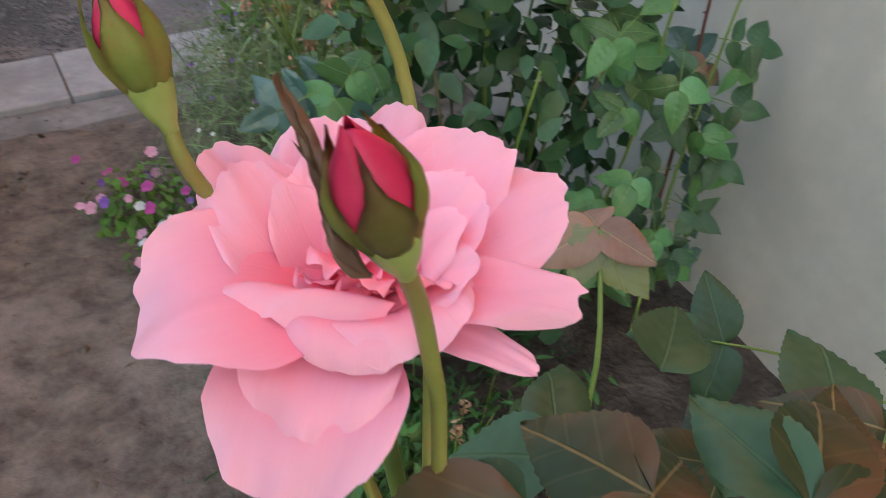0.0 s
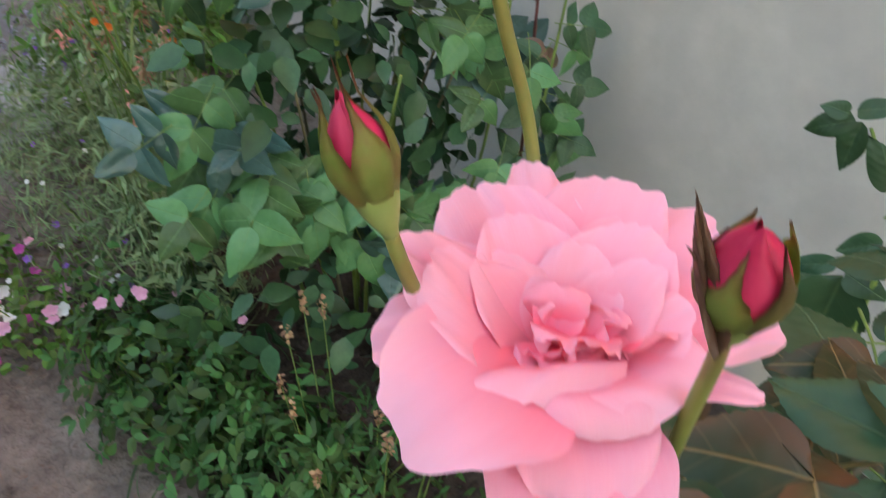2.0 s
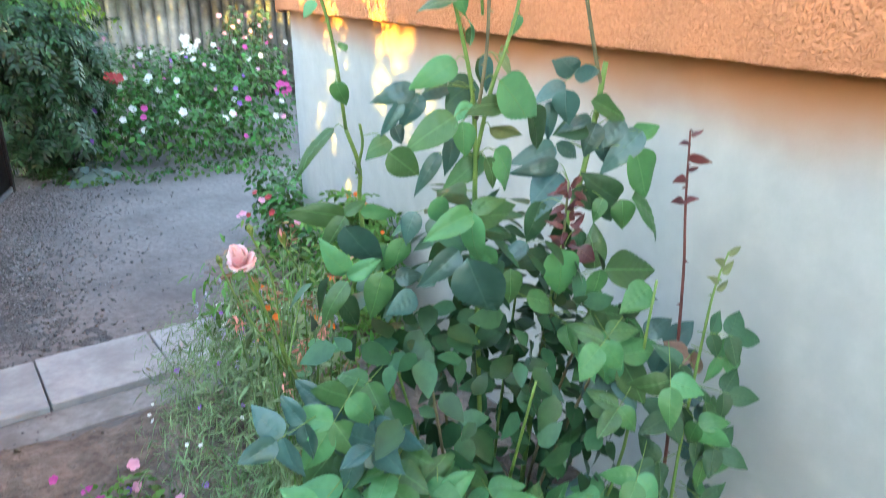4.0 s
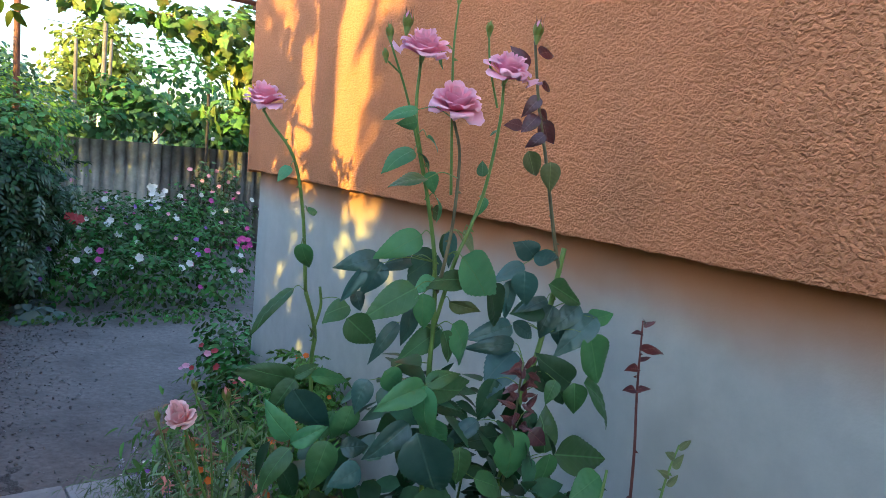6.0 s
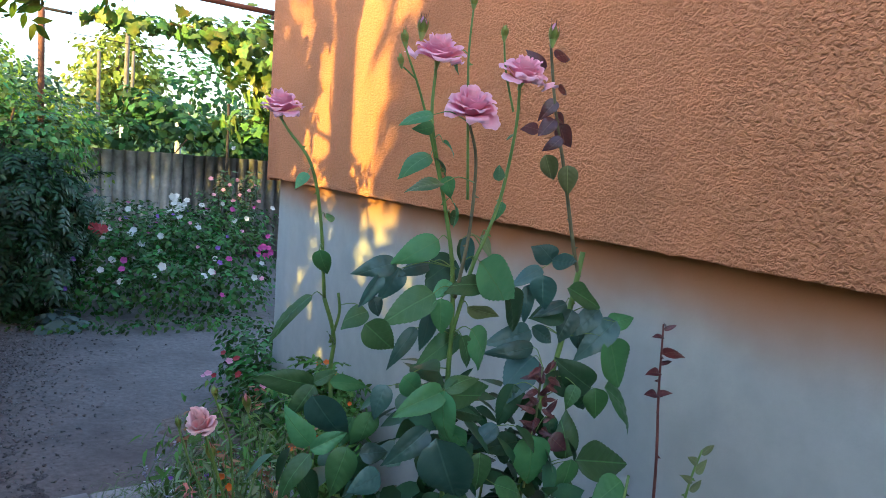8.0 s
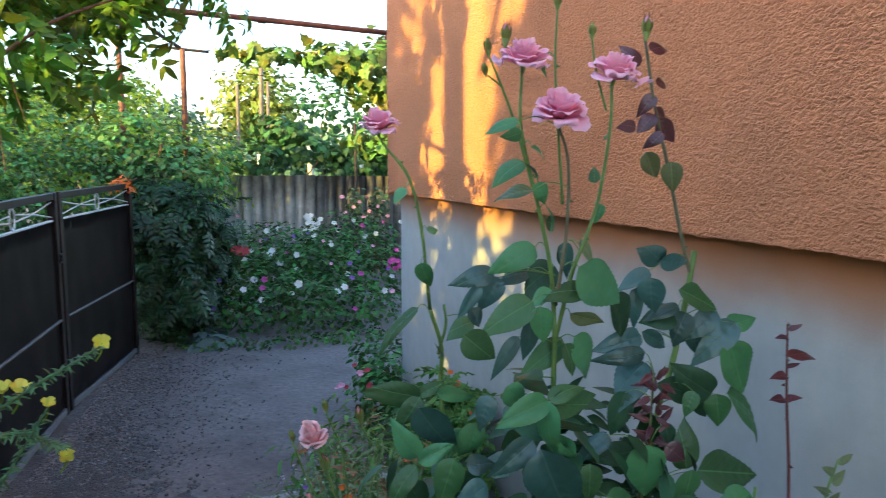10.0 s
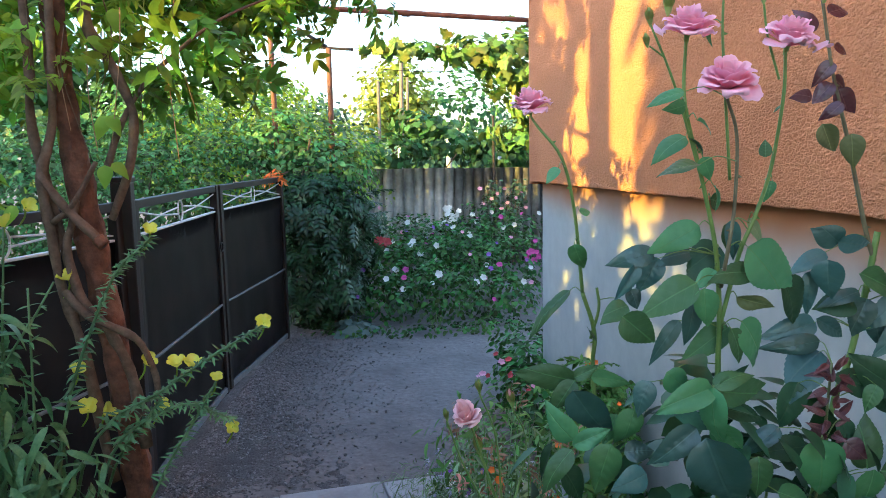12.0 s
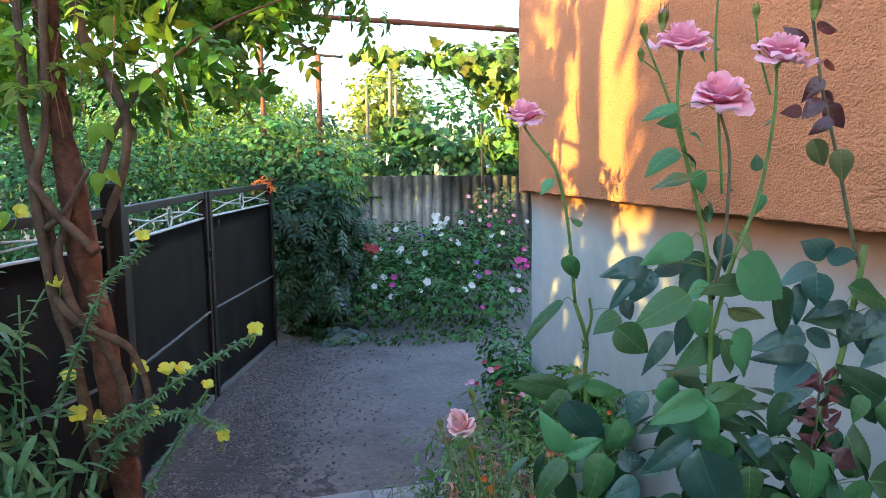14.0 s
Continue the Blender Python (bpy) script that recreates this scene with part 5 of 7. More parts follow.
def ringed(bm, prof, size, n, twist=0.0):
    rings = []
    for r, z in prof:
        rings.append([bm.verts.new((size * r * (1 + (0.06 * math.cos(2 * (2 * math.pi * k / n) - z * 5) if twist else 0)) * math.cos(2 * math.pi * k / n + twist * z),
                                    size * r * math.sin(2 * math.pi * k / n + twist * z), size * z)) for k in range(n)])
    for a, b in zip(rings, rings[1:]):
        for k in range(n):
            bm.faces.new((a[k], a[(k + 1) % n], b[(k + 1) % n], b[k]))
    bm.faces.new(rings[0][::-1])
    bmesh.ops.remove_doubles(bm, verts=rings[-1], dist=1e-6)


def facing(at, axis, spin=0.0):
    return Matrix.Translation(at) @ Vector(axis).to_track_quat("Z", "Y").to_matrix().to_4x4() @ pose(0, 0, 0, 0, 0, spin)


CANES = []


def cane(parent, points, r0, r1, material, thorns=0, name="stem"):
    """A cane with thorns."""
    r0, r1 = min(r0, 0.0066), min(r1, 0.0066)
    bm = bmesh.new()
    tube(bm, points, r0, r1, 8, 5, 0.06)
    line = smooth_line(points, 5)
    CANES.append(line)
    for k in range(thorns):
        i = int((0.08 + 0.88 * k / max(1, thorns)) * (len(line) - 2))
        way = (line[i + 1] - line[i]).normalized()
        a = way.orthogonal().normalized()
        a = Matrix.Rotation(k * 2.4, 3, way) @ a
        p = line[i] + a * r0 * 0.7
        tri = [bm.verts.new(q) for q in (p + way * 0.004, p - way * 0.003 + way.cross(a) * 0.0014, p - way * 0.003 - way.cross(a) * 0.0014, p + a * 0.008 - way * 0.002)]
        for q in ((0, 1, 3), (1, 2, 3), (2, 0, 3)):
            bm.faces.new([tri[i] for i in q])
    return part(name, bm, material, parent)


# ---- the tall rose bush at the wall ----
bush = thing("rose_bush", "tall rose bush with mauve-pink blooms and dark green leaves", "rose bush")
BASE = Vector((-0.86, -4.22, 0.02))
cane(bush, [BASE + Vector((-0.1, 0.1, 0)), (-1.0, -4.0, 0.6), (-1.04, -3.92, 1.11), (-1.04, -3.92, 1.25), (-1.07, -3.92, 1.35)], 0.007, 0.005, M["stem"], 8)
cane(bush, [(-1.07, -3.92, 1.35), (-1.09, -3.92, 1.54), (-1.12, -3.92, 1.66), (-1.165, -3.89, 1.73), (-1.174, -3.858, 1.758)], 0.0045, 0.0028, M["stem"], 3)
cane(bush, [BASE, (-0.9, -4.25, 0.7), (-0.93, -4.27, 1.22), (-0.93, -4.27, 1.34), (-0.94, -4.27, 1.48), (-0.97, -4.27, 1.61), (-1.01, -4.27, 1.76), (-1.008, -4.265, 1.868)], 0.0085, 0.003, M["stem"], 12)
cane(bush, [(-0.935, -4.28, 1.42), (-0.94, -4.31, 1.5), (-0.93, -4.31, 1.58), (-0.93, -4.31, 1.7), (-0.952, -4.31, 1.768)], 0.004, 0.0028, M["cane"], 3)
cane(bush, [(-0.93, -4.27, 1.34), (-0.9, -4.28, 1.48), (-0.87, -4.28, 1.55), (-0.84, -4.28, 1.64), (-0.82, -4.28, 1.77), (-0.816, -4.275, 1.85)], 0.0045, 0.003, M["stem"], 5)
cane(bush, [(-0.83, -4.28, 1.80), (-0.85, -4.27, 1.88), (-0.86, -4.27, 1.94)], 0.0024, 0.002, M["stem"])
cane(bush, [BASE + Vector((0.08, 0.02, 0)), (-0.70, -4.2, 0.7), (-0.63, -4.2, 1.11), (-0.59, -4.2, 1.24), (-0.56, -4.2, 1.38), (-0.54, -4.2, 1.50)], 0.0085, 0.0065, M["stem"], 8)
cane(bush, [(-0.545, -4.2, 1.44), (-0.57, -4.2, 1.51), (-0.62, -4.2, 1.69), (-0.66, -4.2, 1.82), (-0.69, -4.2, 1.96)], 0.005, 0.003, M["cane"], 9)
cane(bush, [(-0.97, -4.27, 1.61), (-1.03, -4.27, 1.79), (-1.08, -4.27, 1.90)], 0.003, 0.002, M["stem"])
cane(bush, [(-1.05, -4.27, 1.84), (-1.08, -4.27, 1.86)], 0.0018, 0.0016, M["stem"])
cane(bush, [(-0.935, -4.30, 1.62), (-0.945, -4.29, 1.8), (-0.94, -4.27, 1.90), (-0.937, -4.27, 1.99)], 0.003, 0.002, M["stem"], 3)
cane(bush, [(-1.05, -3.92, 1.24), (-1.03, -3.92, 1.31), (-1.035, -3.92, 1.36)], 0.004, 0.0035, M["stem"])
cane(bush, [(-0.72, -4.2, 0.7), (-0.73, -4.30, 1.0), (-0.725, -4.32, 1.27)], 0.004, 0.0025, M["olive"], 4)
for p, axis, s in (((-1.175, -3.86, 1.775), (-0.10, -0.15, 0.95), 0.070), ((-1.008, -4.27, 1.885), (-0.05, -0.30, 0.9), 0.070), ((-0.955, -4.32, 1.785), (-0.15, -0.4, 0.85), 0.074), ((-0.815, -4.28, 1.865), (0.05, -0.35, 0.9), 0.074)):
    part("calyx", tube(bmesh.new(), [tuple(Vector(p) - Vector(axis).normalized() * 0.022), tuple(Vector(p) - Vector(axis).normalized() * 0.008), tuple(Vector(p) + Vector(axis).normalized() * 0.006)], 0.003, 0.008, 8), M["hip"], bush, "green calyx under the bloom")
    bloom(bush, facing(p, axis, 40 * s * 100), whorl(int(s * 1000 + p[2] * 100), s * 0.76, 0.72, 0.25), M["mauve"], int(p[2] * 100), fine=False)
for p, axis, s in (((-1.08, -4.27, 1.905), (-0.15, 0, 1), 0.022), ((-1.085, -4.27, 1.865), (-0.2, 0, 1), 0.018), ((-0.86, -4.27, 1.945), (0, 0, 1), 0.022), ((-0.937, -4.27, 1.995), (0, 0, 1), 0.022)):
    bud(bush, facing(p, axis), s, M["hip"], brown=False, seed=int(p[2] * 999), flare=4)
for p, s in (((-0.70, -4.22, 1.965), 0.034), ((-1.035, -4.25, 1.93), 0.03)):
    bud(bush, facing(p, (0.05, 0, 1)), s, M["softpink"], brown=False, seed=5, flare=10)
LEAVES_SLIM = [
    (-1.154, -3.995, 1.642, -1.188, -4.005, 1.615), (-1.057, -3.866, 1.533, -1.023, -3.862, 1.531),
    (-1.117, -3.993, 1.474, -1.101, -3.996, 1.412), (-1.046, -3.940, 1.239, -1.063, -3.939, 1.275),
]
LEAVES_TALL = [
    (-1.059, -4.360, 1.774, -1.128, -4.341, 1.761), (-1.027, -4.306, 1.755, -1.069, -4.314, 1.741),
    (-0.969, -4.199, 1.701, -1.052, -4.196, 1.667), (-1.005, -4.275, 1.697, -0.952, -4.264, 1.677),
    (-1.026, -4.355, 1.652, -1.110, -4.346, 1.653), (-0.985, -4.293, 1.663, -0.974, -4.309, 1.617),
    (-0.938, -4.241, 1.583, -0.885, -4.224, 1.566), (-1.014, -4.323, 1.727, -0.966, -4.318, 1.711),
    (-0.869, -4.306, 1.660, -0.866, -4.297, 1.701), (-0.803, -4.230, 1.613, -0.824, -4.241, 1.571),
    (-0.773, -4.211, 1.758, -0.797, -4.204, 1.746), (-0.948, -4.237, 1.897, -0.948, -4.224, 1.860),
    (-0.956, -4.283, 1.609, -0.923, -4.273, 1.563), (-0.880, -4.202, 1.530, -0.882, -4.218, 1.470),
]
LEAVES_UPPER = [
    (-1.103, -3.920, 1.355, -1.211, -3.932, 1.290, 0.55), (-0.996, -4.000, 1.331, -1.062, -4.012, 1.321, 0.93),
    (-0.978, -4.270, 1.535, -1.061, -4.282, 1.501, 0.80), (-1.052, -4.240, 1.486, -1.128, -4.252, 1.474, 0.75),
    (-1.033, -4.220, 1.470, -1.069, -4.232, 1.412, 1.05), (-1.084, -4.240, 1.462, -1.124, -4.252, 1.407, 0.59),
    (-1.088, -4.220, 1.413, -1.078, -4.232, 1.380, 1.20), (-0.965, -4.220, 1.479, -1.033, -4.232, 1.477, 0.68),
    (-0.918, -4.240, 1.489, -0.994, -4.252, 1.452, 1.00), (-0.998, -4.300, 1.434, -1.099, -4.312, 1.395, 0.89),
    (-1.133, -4.290, 1.377, -1.072, -4.302, 1.324, 1.14), (-0.986, -4.310, 1.424, -0.984, -4.322, 1.361, 1.03),
    (-0.881, -4.300, 1.448, -0.966, -4.312, 1.462, 0.70),
]
LEAVES_CROWN = [
    (-0.949, -4.280, 1.453, -0.991, -4.292, 1.425, 0.81), (-0.967, -4.240, 1.380, -0.981, -4.252, 1.307, 0.77),
    (-0.987, -4.220, 1.345, -1.049, -4.232, 1.277, 0.55), (-0.900, -4.250, 1.333, -0.989, -4.262, 1.289, 0.65),
    (-0.910, -4.270, 1.542, -0.910, -4.282, 1.475, 0.66), (-0.870, -4.260, 1.543, -0.837, -4.272, 1.500, 0.77),
    (-0.899, -4.310, 1.496, -0.812, -4.322, 1.408, 0.96), (-0.785, -4.250, 1.427, -0.750, -4.262, 1.338, 1.01),
    (-0.888, -4.260, 1.394, -0.819, -4.272, 1.372, 0.68), (-0.894, -4.290, 1.353, -0.838, -4.302, 1.282, 1.03),
    (-0.923, -4.300, 1.343, -0.896, -4.312, 1.284, 0.95), (-0.674, -4.220, 1.466, -0.752, -4.232, 1.443, 0.63),
    (-0.690, -4.250, 1.454, -0.696, -4.262, 1.385, 1.31), (-0.645, -4.220, 1.485, -0.689, -4.232, 1.519, 1.19),
]
LEAVES_CANE = [
    (-0.651, -4.230, 1.487, -0.581, -4.242, 1.473, 0.88), (-0.698, -4.210, 1.425, -0.710, -4.222, 1.344, 0.63),
    (-0.594, -4.220, 1.382, -0.668, -4.232, 1.368, 0.66), (-0.597, -4.210, 1.359, -0.673, -4.222, 1.359, 0.99),
    (-0.605, -4.240, 1.422, -0.517, -4.252, 1.380, 0.77), (-0.491, -4.220, 1.362, -0.567, -4.232, 1.316, 0.93),
    (-0.565, -4.210, 1.362, -0.603, -4.222, 1.301, 1.05), (-0.452, -4.240, 1.336, -0.559, -4.252, 1.270, 0.78),
    (-0.466, -4.230, 1.326, -0.400, -4.242, 1.346, 0.97), (-0.474, -4.250, 1.297, -0.435, -4.262, 1.185, 1.01),
    (-0.533, -4.200, 1.320, -0.530, -4.212, 1.260, 1.10), (-0.511, -4.240, 1.179, -0.606, -4.252, 1.235, 0.85),
    (-0.469, -4.250, 1.174, -0.346, -4.262, 1.098, 0.86), (-0.494, -4.240, 1.174, -0.490, -4.252, 1.102, 1.03),
]
LEAVES_SIDE = [
    (-0.565, -4.250, 1.191, -0.596, -4.262, 1.149, 1.05), (-0.564, -4.220, 1.179, -0.632, -4.232, 1.215, 1.12),
    (-0.530, -4.220, 1.168, -0.504, -4.232, 1.114, 1.01), (-0.619, -4.300, 1.043, -0.638, -4.312, 1.132, 1.09),
    (-0.592, -4.310, 1.037, -0.449, -4.322, 1.013, 0.90), (-0.620, -4.320, 1.045, -0.640, -4.332, 0.965, 1.22),
    (-0.780, -4.370, 1.141, -0.771, -4.382, 1.031, 1.17), (-0.656, -4.270, 1.137, -0.646, -4.282, 1.074, 0.82),
    (-0.693, -4.240, 1.267, -0.786, -4.252, 1.213, 1.02), (-0.752, -4.260, 1.214, -0.792, -4.272, 1.137, 0.87),
    (-0.692, -4.220, 1.324, -0.793, -4.232, 1.303, 0.62), (-0.694, -4.240, 1.290, -0.794, -4.252, 1.282, 0.55),
    (-0.685, -4.220, 1.330, -0.615, -4.232, 1.290, 0.69), (-0.499, -4.360, 0.992, -0.580, -4.372, 0.959, 1.09),
]
LEAVES_STAR = [
    (-0.998, -4.370, 1.256, -1.014, -4.382, 1.161, 0.95), (-0.995, -4.360, 1.255, -1.090, -4.372, 1.234, 0.74),
    (-0.984, -4.350, 1.254, -0.923, -4.362, 1.288, 0.70), (-0.980, -4.350, 1.244, -0.883, -4.362, 1.232, 0.77),
    (-0.937, -4.300, 1.191, -0.842, -4.312, 1.170, 0.55), (-0.960, -4.320, 1.172, -0.916, -4.332, 1.120, 1.11),
    (-1.055, -4.240, 1.234, -1.091, -4.252, 1.182, 1.10), (-1.050, -4.300, 1.269, -1.008, -4.312, 1.231, 1.14),
    (-1.024, -4.360, 1.181, -1.102, -4.372, 1.129, 0.83), (-1.024, -4.400, 1.176, -0.977, -4.412, 1.044, 1.03),
    (-0.897, -4.360, 1.116, -0.899, -4.372, 1.041, 1.01), (-0.759, -4.300, 1.100, -0.847, -4.312, 1.103, 0.78),
    (-0.818, -4.300, 1.143, -0.888, -4.312, 1.108, 0.78), (-0.867, -4.380, 1.054, -0.775, -4.392, 1.021, 0.68),
]
LEAVES_FOOT = [
    (-1.167, -4.120, 1.210, -1.274, -4.132, 1.239, 0.63), (-1.164, -4.120, 1.214, -1.120, -4.132, 1.238, 0.76),
    (-1.125, -4.120, 1.212, -1.044, -4.132, 1.206, 0.55), (-1.171, -4.140, 1.214, -1.218, -4.152, 1.160, 0.89),
    (-1.186, -4.180, 1.206, -1.120, -4.192, 1.097, 0.90), (-1.202, -4.220, 1.123, -1.257, -4.232, 1.180, 0.82),
    (-1.202, -4.220, 1.113, -1.136, -4.232, 1.142, 0.73), (-1.221, -4.260, 1.120, -1.289, -4.272, 1.064, 0.70),
    (-1.076, -4.220, 1.174, -1.102, -4.232, 1.110, 1.10), (-1.123, -4.280, 1.116, -1.073, -4.292, 1.119, 1.12),
    (-1.142, -4.260, 1.123, -1.178, -4.272, 1.035, 0.97), (-1.099, -4.320, 1.088, -1.159, -4.332, 1.067, 1.10),
    (-1.084, -4.150, 1.139, -1.114, -4.162, 1.087, 0.86), (-1.215, -4.200, 1.057, -1.176, -4.212, 0.996, 1.08),
]
KINDS = {"g": "leaf", "b": "sheenleaf", "d": "shadeleaf", "o": "olive", "p": "paleleaf"}


def leaf_stalk(foot, reach):
    near = min((q for line in CANES for q in line), key=lambda q: (q - foot).length + 0.5 * abs(q.y - foot.y) + (0.06 if q.z > foot.z + 0.01 else 0))
    if (near - foot).length < reach:
        part("leaf_stalk", tube(bmesh.new(), [near, near.lerp(foot, 0.55) + Vector((0, 0, 0.012)), foot], 0.0013, 0.0008, 5, 3), M["stem"], bush)


for rows in (LEAVES_SLIM, LEAVES_TALL):
    for r in rows:
        foot_ = Vector(r[:3])
        tip_ = foot_.lerp(Vector(r[3:]), 0.85 if rows is LEAVES_TALL else 1.0)
        place_leaf(bush, foot_, tip_, Vector((-0.40, -0.60, 0.75)) + Vector(RNG.normal(size=3)) * 0.45, "leaf", wide=0.84 + 0.34 * RNG.random())
        leaf_stalk(foot_, 0.17)
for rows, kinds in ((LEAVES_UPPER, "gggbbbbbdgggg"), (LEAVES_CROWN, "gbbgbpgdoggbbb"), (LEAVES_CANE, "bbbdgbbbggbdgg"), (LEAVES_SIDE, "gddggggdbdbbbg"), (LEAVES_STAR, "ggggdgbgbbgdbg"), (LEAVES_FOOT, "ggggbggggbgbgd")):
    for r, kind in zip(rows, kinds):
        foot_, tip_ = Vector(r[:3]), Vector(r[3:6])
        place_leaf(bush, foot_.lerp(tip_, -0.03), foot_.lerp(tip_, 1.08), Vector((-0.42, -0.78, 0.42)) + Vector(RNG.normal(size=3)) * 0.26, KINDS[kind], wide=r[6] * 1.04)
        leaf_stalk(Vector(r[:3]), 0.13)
for foot, tip in (((-0.66, -4.2, 1.87), (-0.62, -4.2, 1.86)), ((-0.66, -4.2, 1.81), (-0.61, -4.2, 1.78)), ((-0.645, -4.2, 1.79), (-0.62, -4.21, 1.735)), ((-0.66, -4.2, 1.84), (-0.70, -4.2, 1.80)),
                  ((-0.69, -4.22, 1.93), (-0.64, -4.22, 1.95)), ((-0.70, -4.2, 1.90), (-0.74, -4.2, 1.94)), ((-0.66, -4.2, 1.80), (-0.70, -4.2, 1.76)), ((-0.74, -4.25, 1.77), (-0.78, -4.25, 1.78)), ((-0.65, -4.22, 1.76), (-0.69, -4.22, 1.73))):
    place_leaf(bush, foot, tip, (-0.4, -0.8, 0.4), "redleaf")
for k in range(26):
    a, b = k * 2.4, 0.7 * math.sin(k * 1.7)
    p = Vector((-0.725 + 0.012 * math.cos(a), -4.325, 1.115 + 0.0062 * k))
    place_leaf(bush, p, p + Vector((1.2 * math.cos(a), 0.4 * math.sin(a) - 0.2, 0.25 + b)).normalized() * (0.030 + 0.024 * ((k * 0.618) % 1)), (math.cos(a) * 0.2 - 0.3, -0.8, 0.4), "redleaf", wide=0.5)
place_leaf(bush, (-0.705, -4.34, 1.12), (-0.665, -4.36, 1.085), (-0.4, -0.8, 0.3), "redleaf", wide=1.2)
place_leaf(bush, (-0.70, -4.23, 1.72), (-0.67, -4.23, 1.66), (-0.5, -0.8, 0.2), "olive")
place_leaf(bush, (-0.635, -4.23, 1.70), (-0.625, -4.23, 1.63), (-0.5, -0.8, 0.2), "olive")
# the lower, leafier body of the bush
for k in range(54):
    a = math.pi * (1.02 + 0.86 * ((k * 0.618) % 1.0))
    z = 0.30 + 0.66 * ((k * 0.377) % 1.0)
    rad = (0.16 + 0.16 * RNG.random()) * (1.15 if z < 0.9 else 0.85)
    p = BASE + Vector((rad * 1.25 * math.cos(a), rad * math.sin(a) * 0.8 + 0.02, z))
    way = Vector((math.cos(a) * 0.8 + 0.3 * RNG.normal(), math.sin(a) * 0.5 - 0.1, -0.45 + 0.35 * RNG.normal()))
    compound(bush, p, way, Vector((math.cos(a) * 0.3 - 0.35, -0.75, 0.65)) + Vector(RNG.normal(size=3)) * 0.42, 0.17 + 0.04 * RNG.random(), 3 if k % 3 == 1 else 5, "sheenleaf" if k % 4 == 2 else "leaf")
for k in range(14):
    a = math.pi * (1.0 + ((k * 0.618) % 1.0))
    p = Vector((-0.56 + 0.10 * math.cos(a), -4.44 + 0.08 * math.sin(a), 0.34 + 0.05 * k))
    compound(bush, p, (math.cos(a) * 0.8, -0.3, -0.35), Vector((-0.3, -0.75, 0.6)) + Vector(RNG.normal(size=3)) * 0.25, 0.14 + 0.03 * RNG.random(), 3, "leaf")
cane(bush, [BASE + Vector((0.15, -0.05, 0)), (-0.60, -4.40, 0.5), (-0.56, -4.44, 1.05)], 0.006, 0.003, M["stem"], 6)
# darker leaf mass that paints the shade between the canes
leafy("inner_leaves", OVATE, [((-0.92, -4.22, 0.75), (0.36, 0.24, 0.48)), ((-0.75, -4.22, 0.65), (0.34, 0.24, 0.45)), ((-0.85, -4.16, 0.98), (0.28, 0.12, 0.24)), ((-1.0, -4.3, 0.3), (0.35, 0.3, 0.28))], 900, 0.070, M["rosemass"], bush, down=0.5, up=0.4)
for k in range(7):
    a = k * 0.9
    cane(bush, [BASE + Vector((0.05 * math.cos(a), 0.05 * math.sin(a), 0)), BASE + Vector((0.14 * math.cos(a), 0.12 * math.sin(a), 0.45)), BASE + Vector((0.26 * math.cos(a), 0.22 * math.sin(a) - 0.05, 0.9))], 0.006, 0.003, M["stem"] if k % 2 else M["cane"], 6)

# a dark red young shoot, and a pale twig beside it
shoot = thing("rose_shoot", "slim dark red young rose shoot by the wall", "rose shoot")
cane(shoot, [(-0.40, -4.37, 0.02), (-0.39, -4.37, 0.6), (-0.40, -4.37, 0.99), (-0.42, -4.37, 1.19), (-0.43, -4.37, 1.36)], 0.0055, 0.002, M["redstem"], 12)
for z, dx, s in ((1.36, -0.01, 0.03), (1.35, 0.015, 0.03), (1.335, -0.03, 0.035), (1.295, 0.07, 0.075), (1.285, -0.012, 0.03), (1.25, -0.04, 0.05), (1.20, -0.035, 0.045), (1.20, 0.03, 0.04), (1.27, 0.02, 0.03)):
    p = Vector((-0.425, -4.37, z - 0.005))
    place_leaf(shoot, p, p + Vector((dx, -0.01, 0.012)).normalized() * s, (-0.2, -0.6, 0.8), "redleaf", wide=0.72)
twig = thing("rose_shoot", "leafy rose shoot with pale buds in front of the plinth", "rose shoot")
cane(twig, [(-0.52, -4.52, 0.02), (-0.50, -4.5, 0.5), (-0.46, -4.5, 0.9), (-0.44, -4.5, 1.03), (-0.41, -4.5, 1.11)], 0.005, 0.002, M["stem"], 8)
for k in range(15):
    a, z = k * 2.2, 0.30 + 0.045 * k
    compound(twig, (-0.48, -4.5, z), (math.cos(a), math.sin(a) * 0.6 - 0.2, -0.1), (-0.4, -0.75, 0.5), 0.145, 3 if k % 2 else 5, "brownleaf" if k == 12 else ("shadeleaf" if k % 3 else "sheenleaf"))
for k in range(5):
    p = Vector((-0.435 + 0.006 * k, -4.5, 1.02 + 0.02 * k))
    place_leaf(twig, p, p + Vector((0.034 * (-1) ** k, -0.01, 0.022)), (-0.2, -0.8, 0.3), "olive", wide=0.7)

# ---- the near rose ----
rose = thing("rose_plant", "salmon-pink rose in full bloom with three red buds on one cane", "rose plant")
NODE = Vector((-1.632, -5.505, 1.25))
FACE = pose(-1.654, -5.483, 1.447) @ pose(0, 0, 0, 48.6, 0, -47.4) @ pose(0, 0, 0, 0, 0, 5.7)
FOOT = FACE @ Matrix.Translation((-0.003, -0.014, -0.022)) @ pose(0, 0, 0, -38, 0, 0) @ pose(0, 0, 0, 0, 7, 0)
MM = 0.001
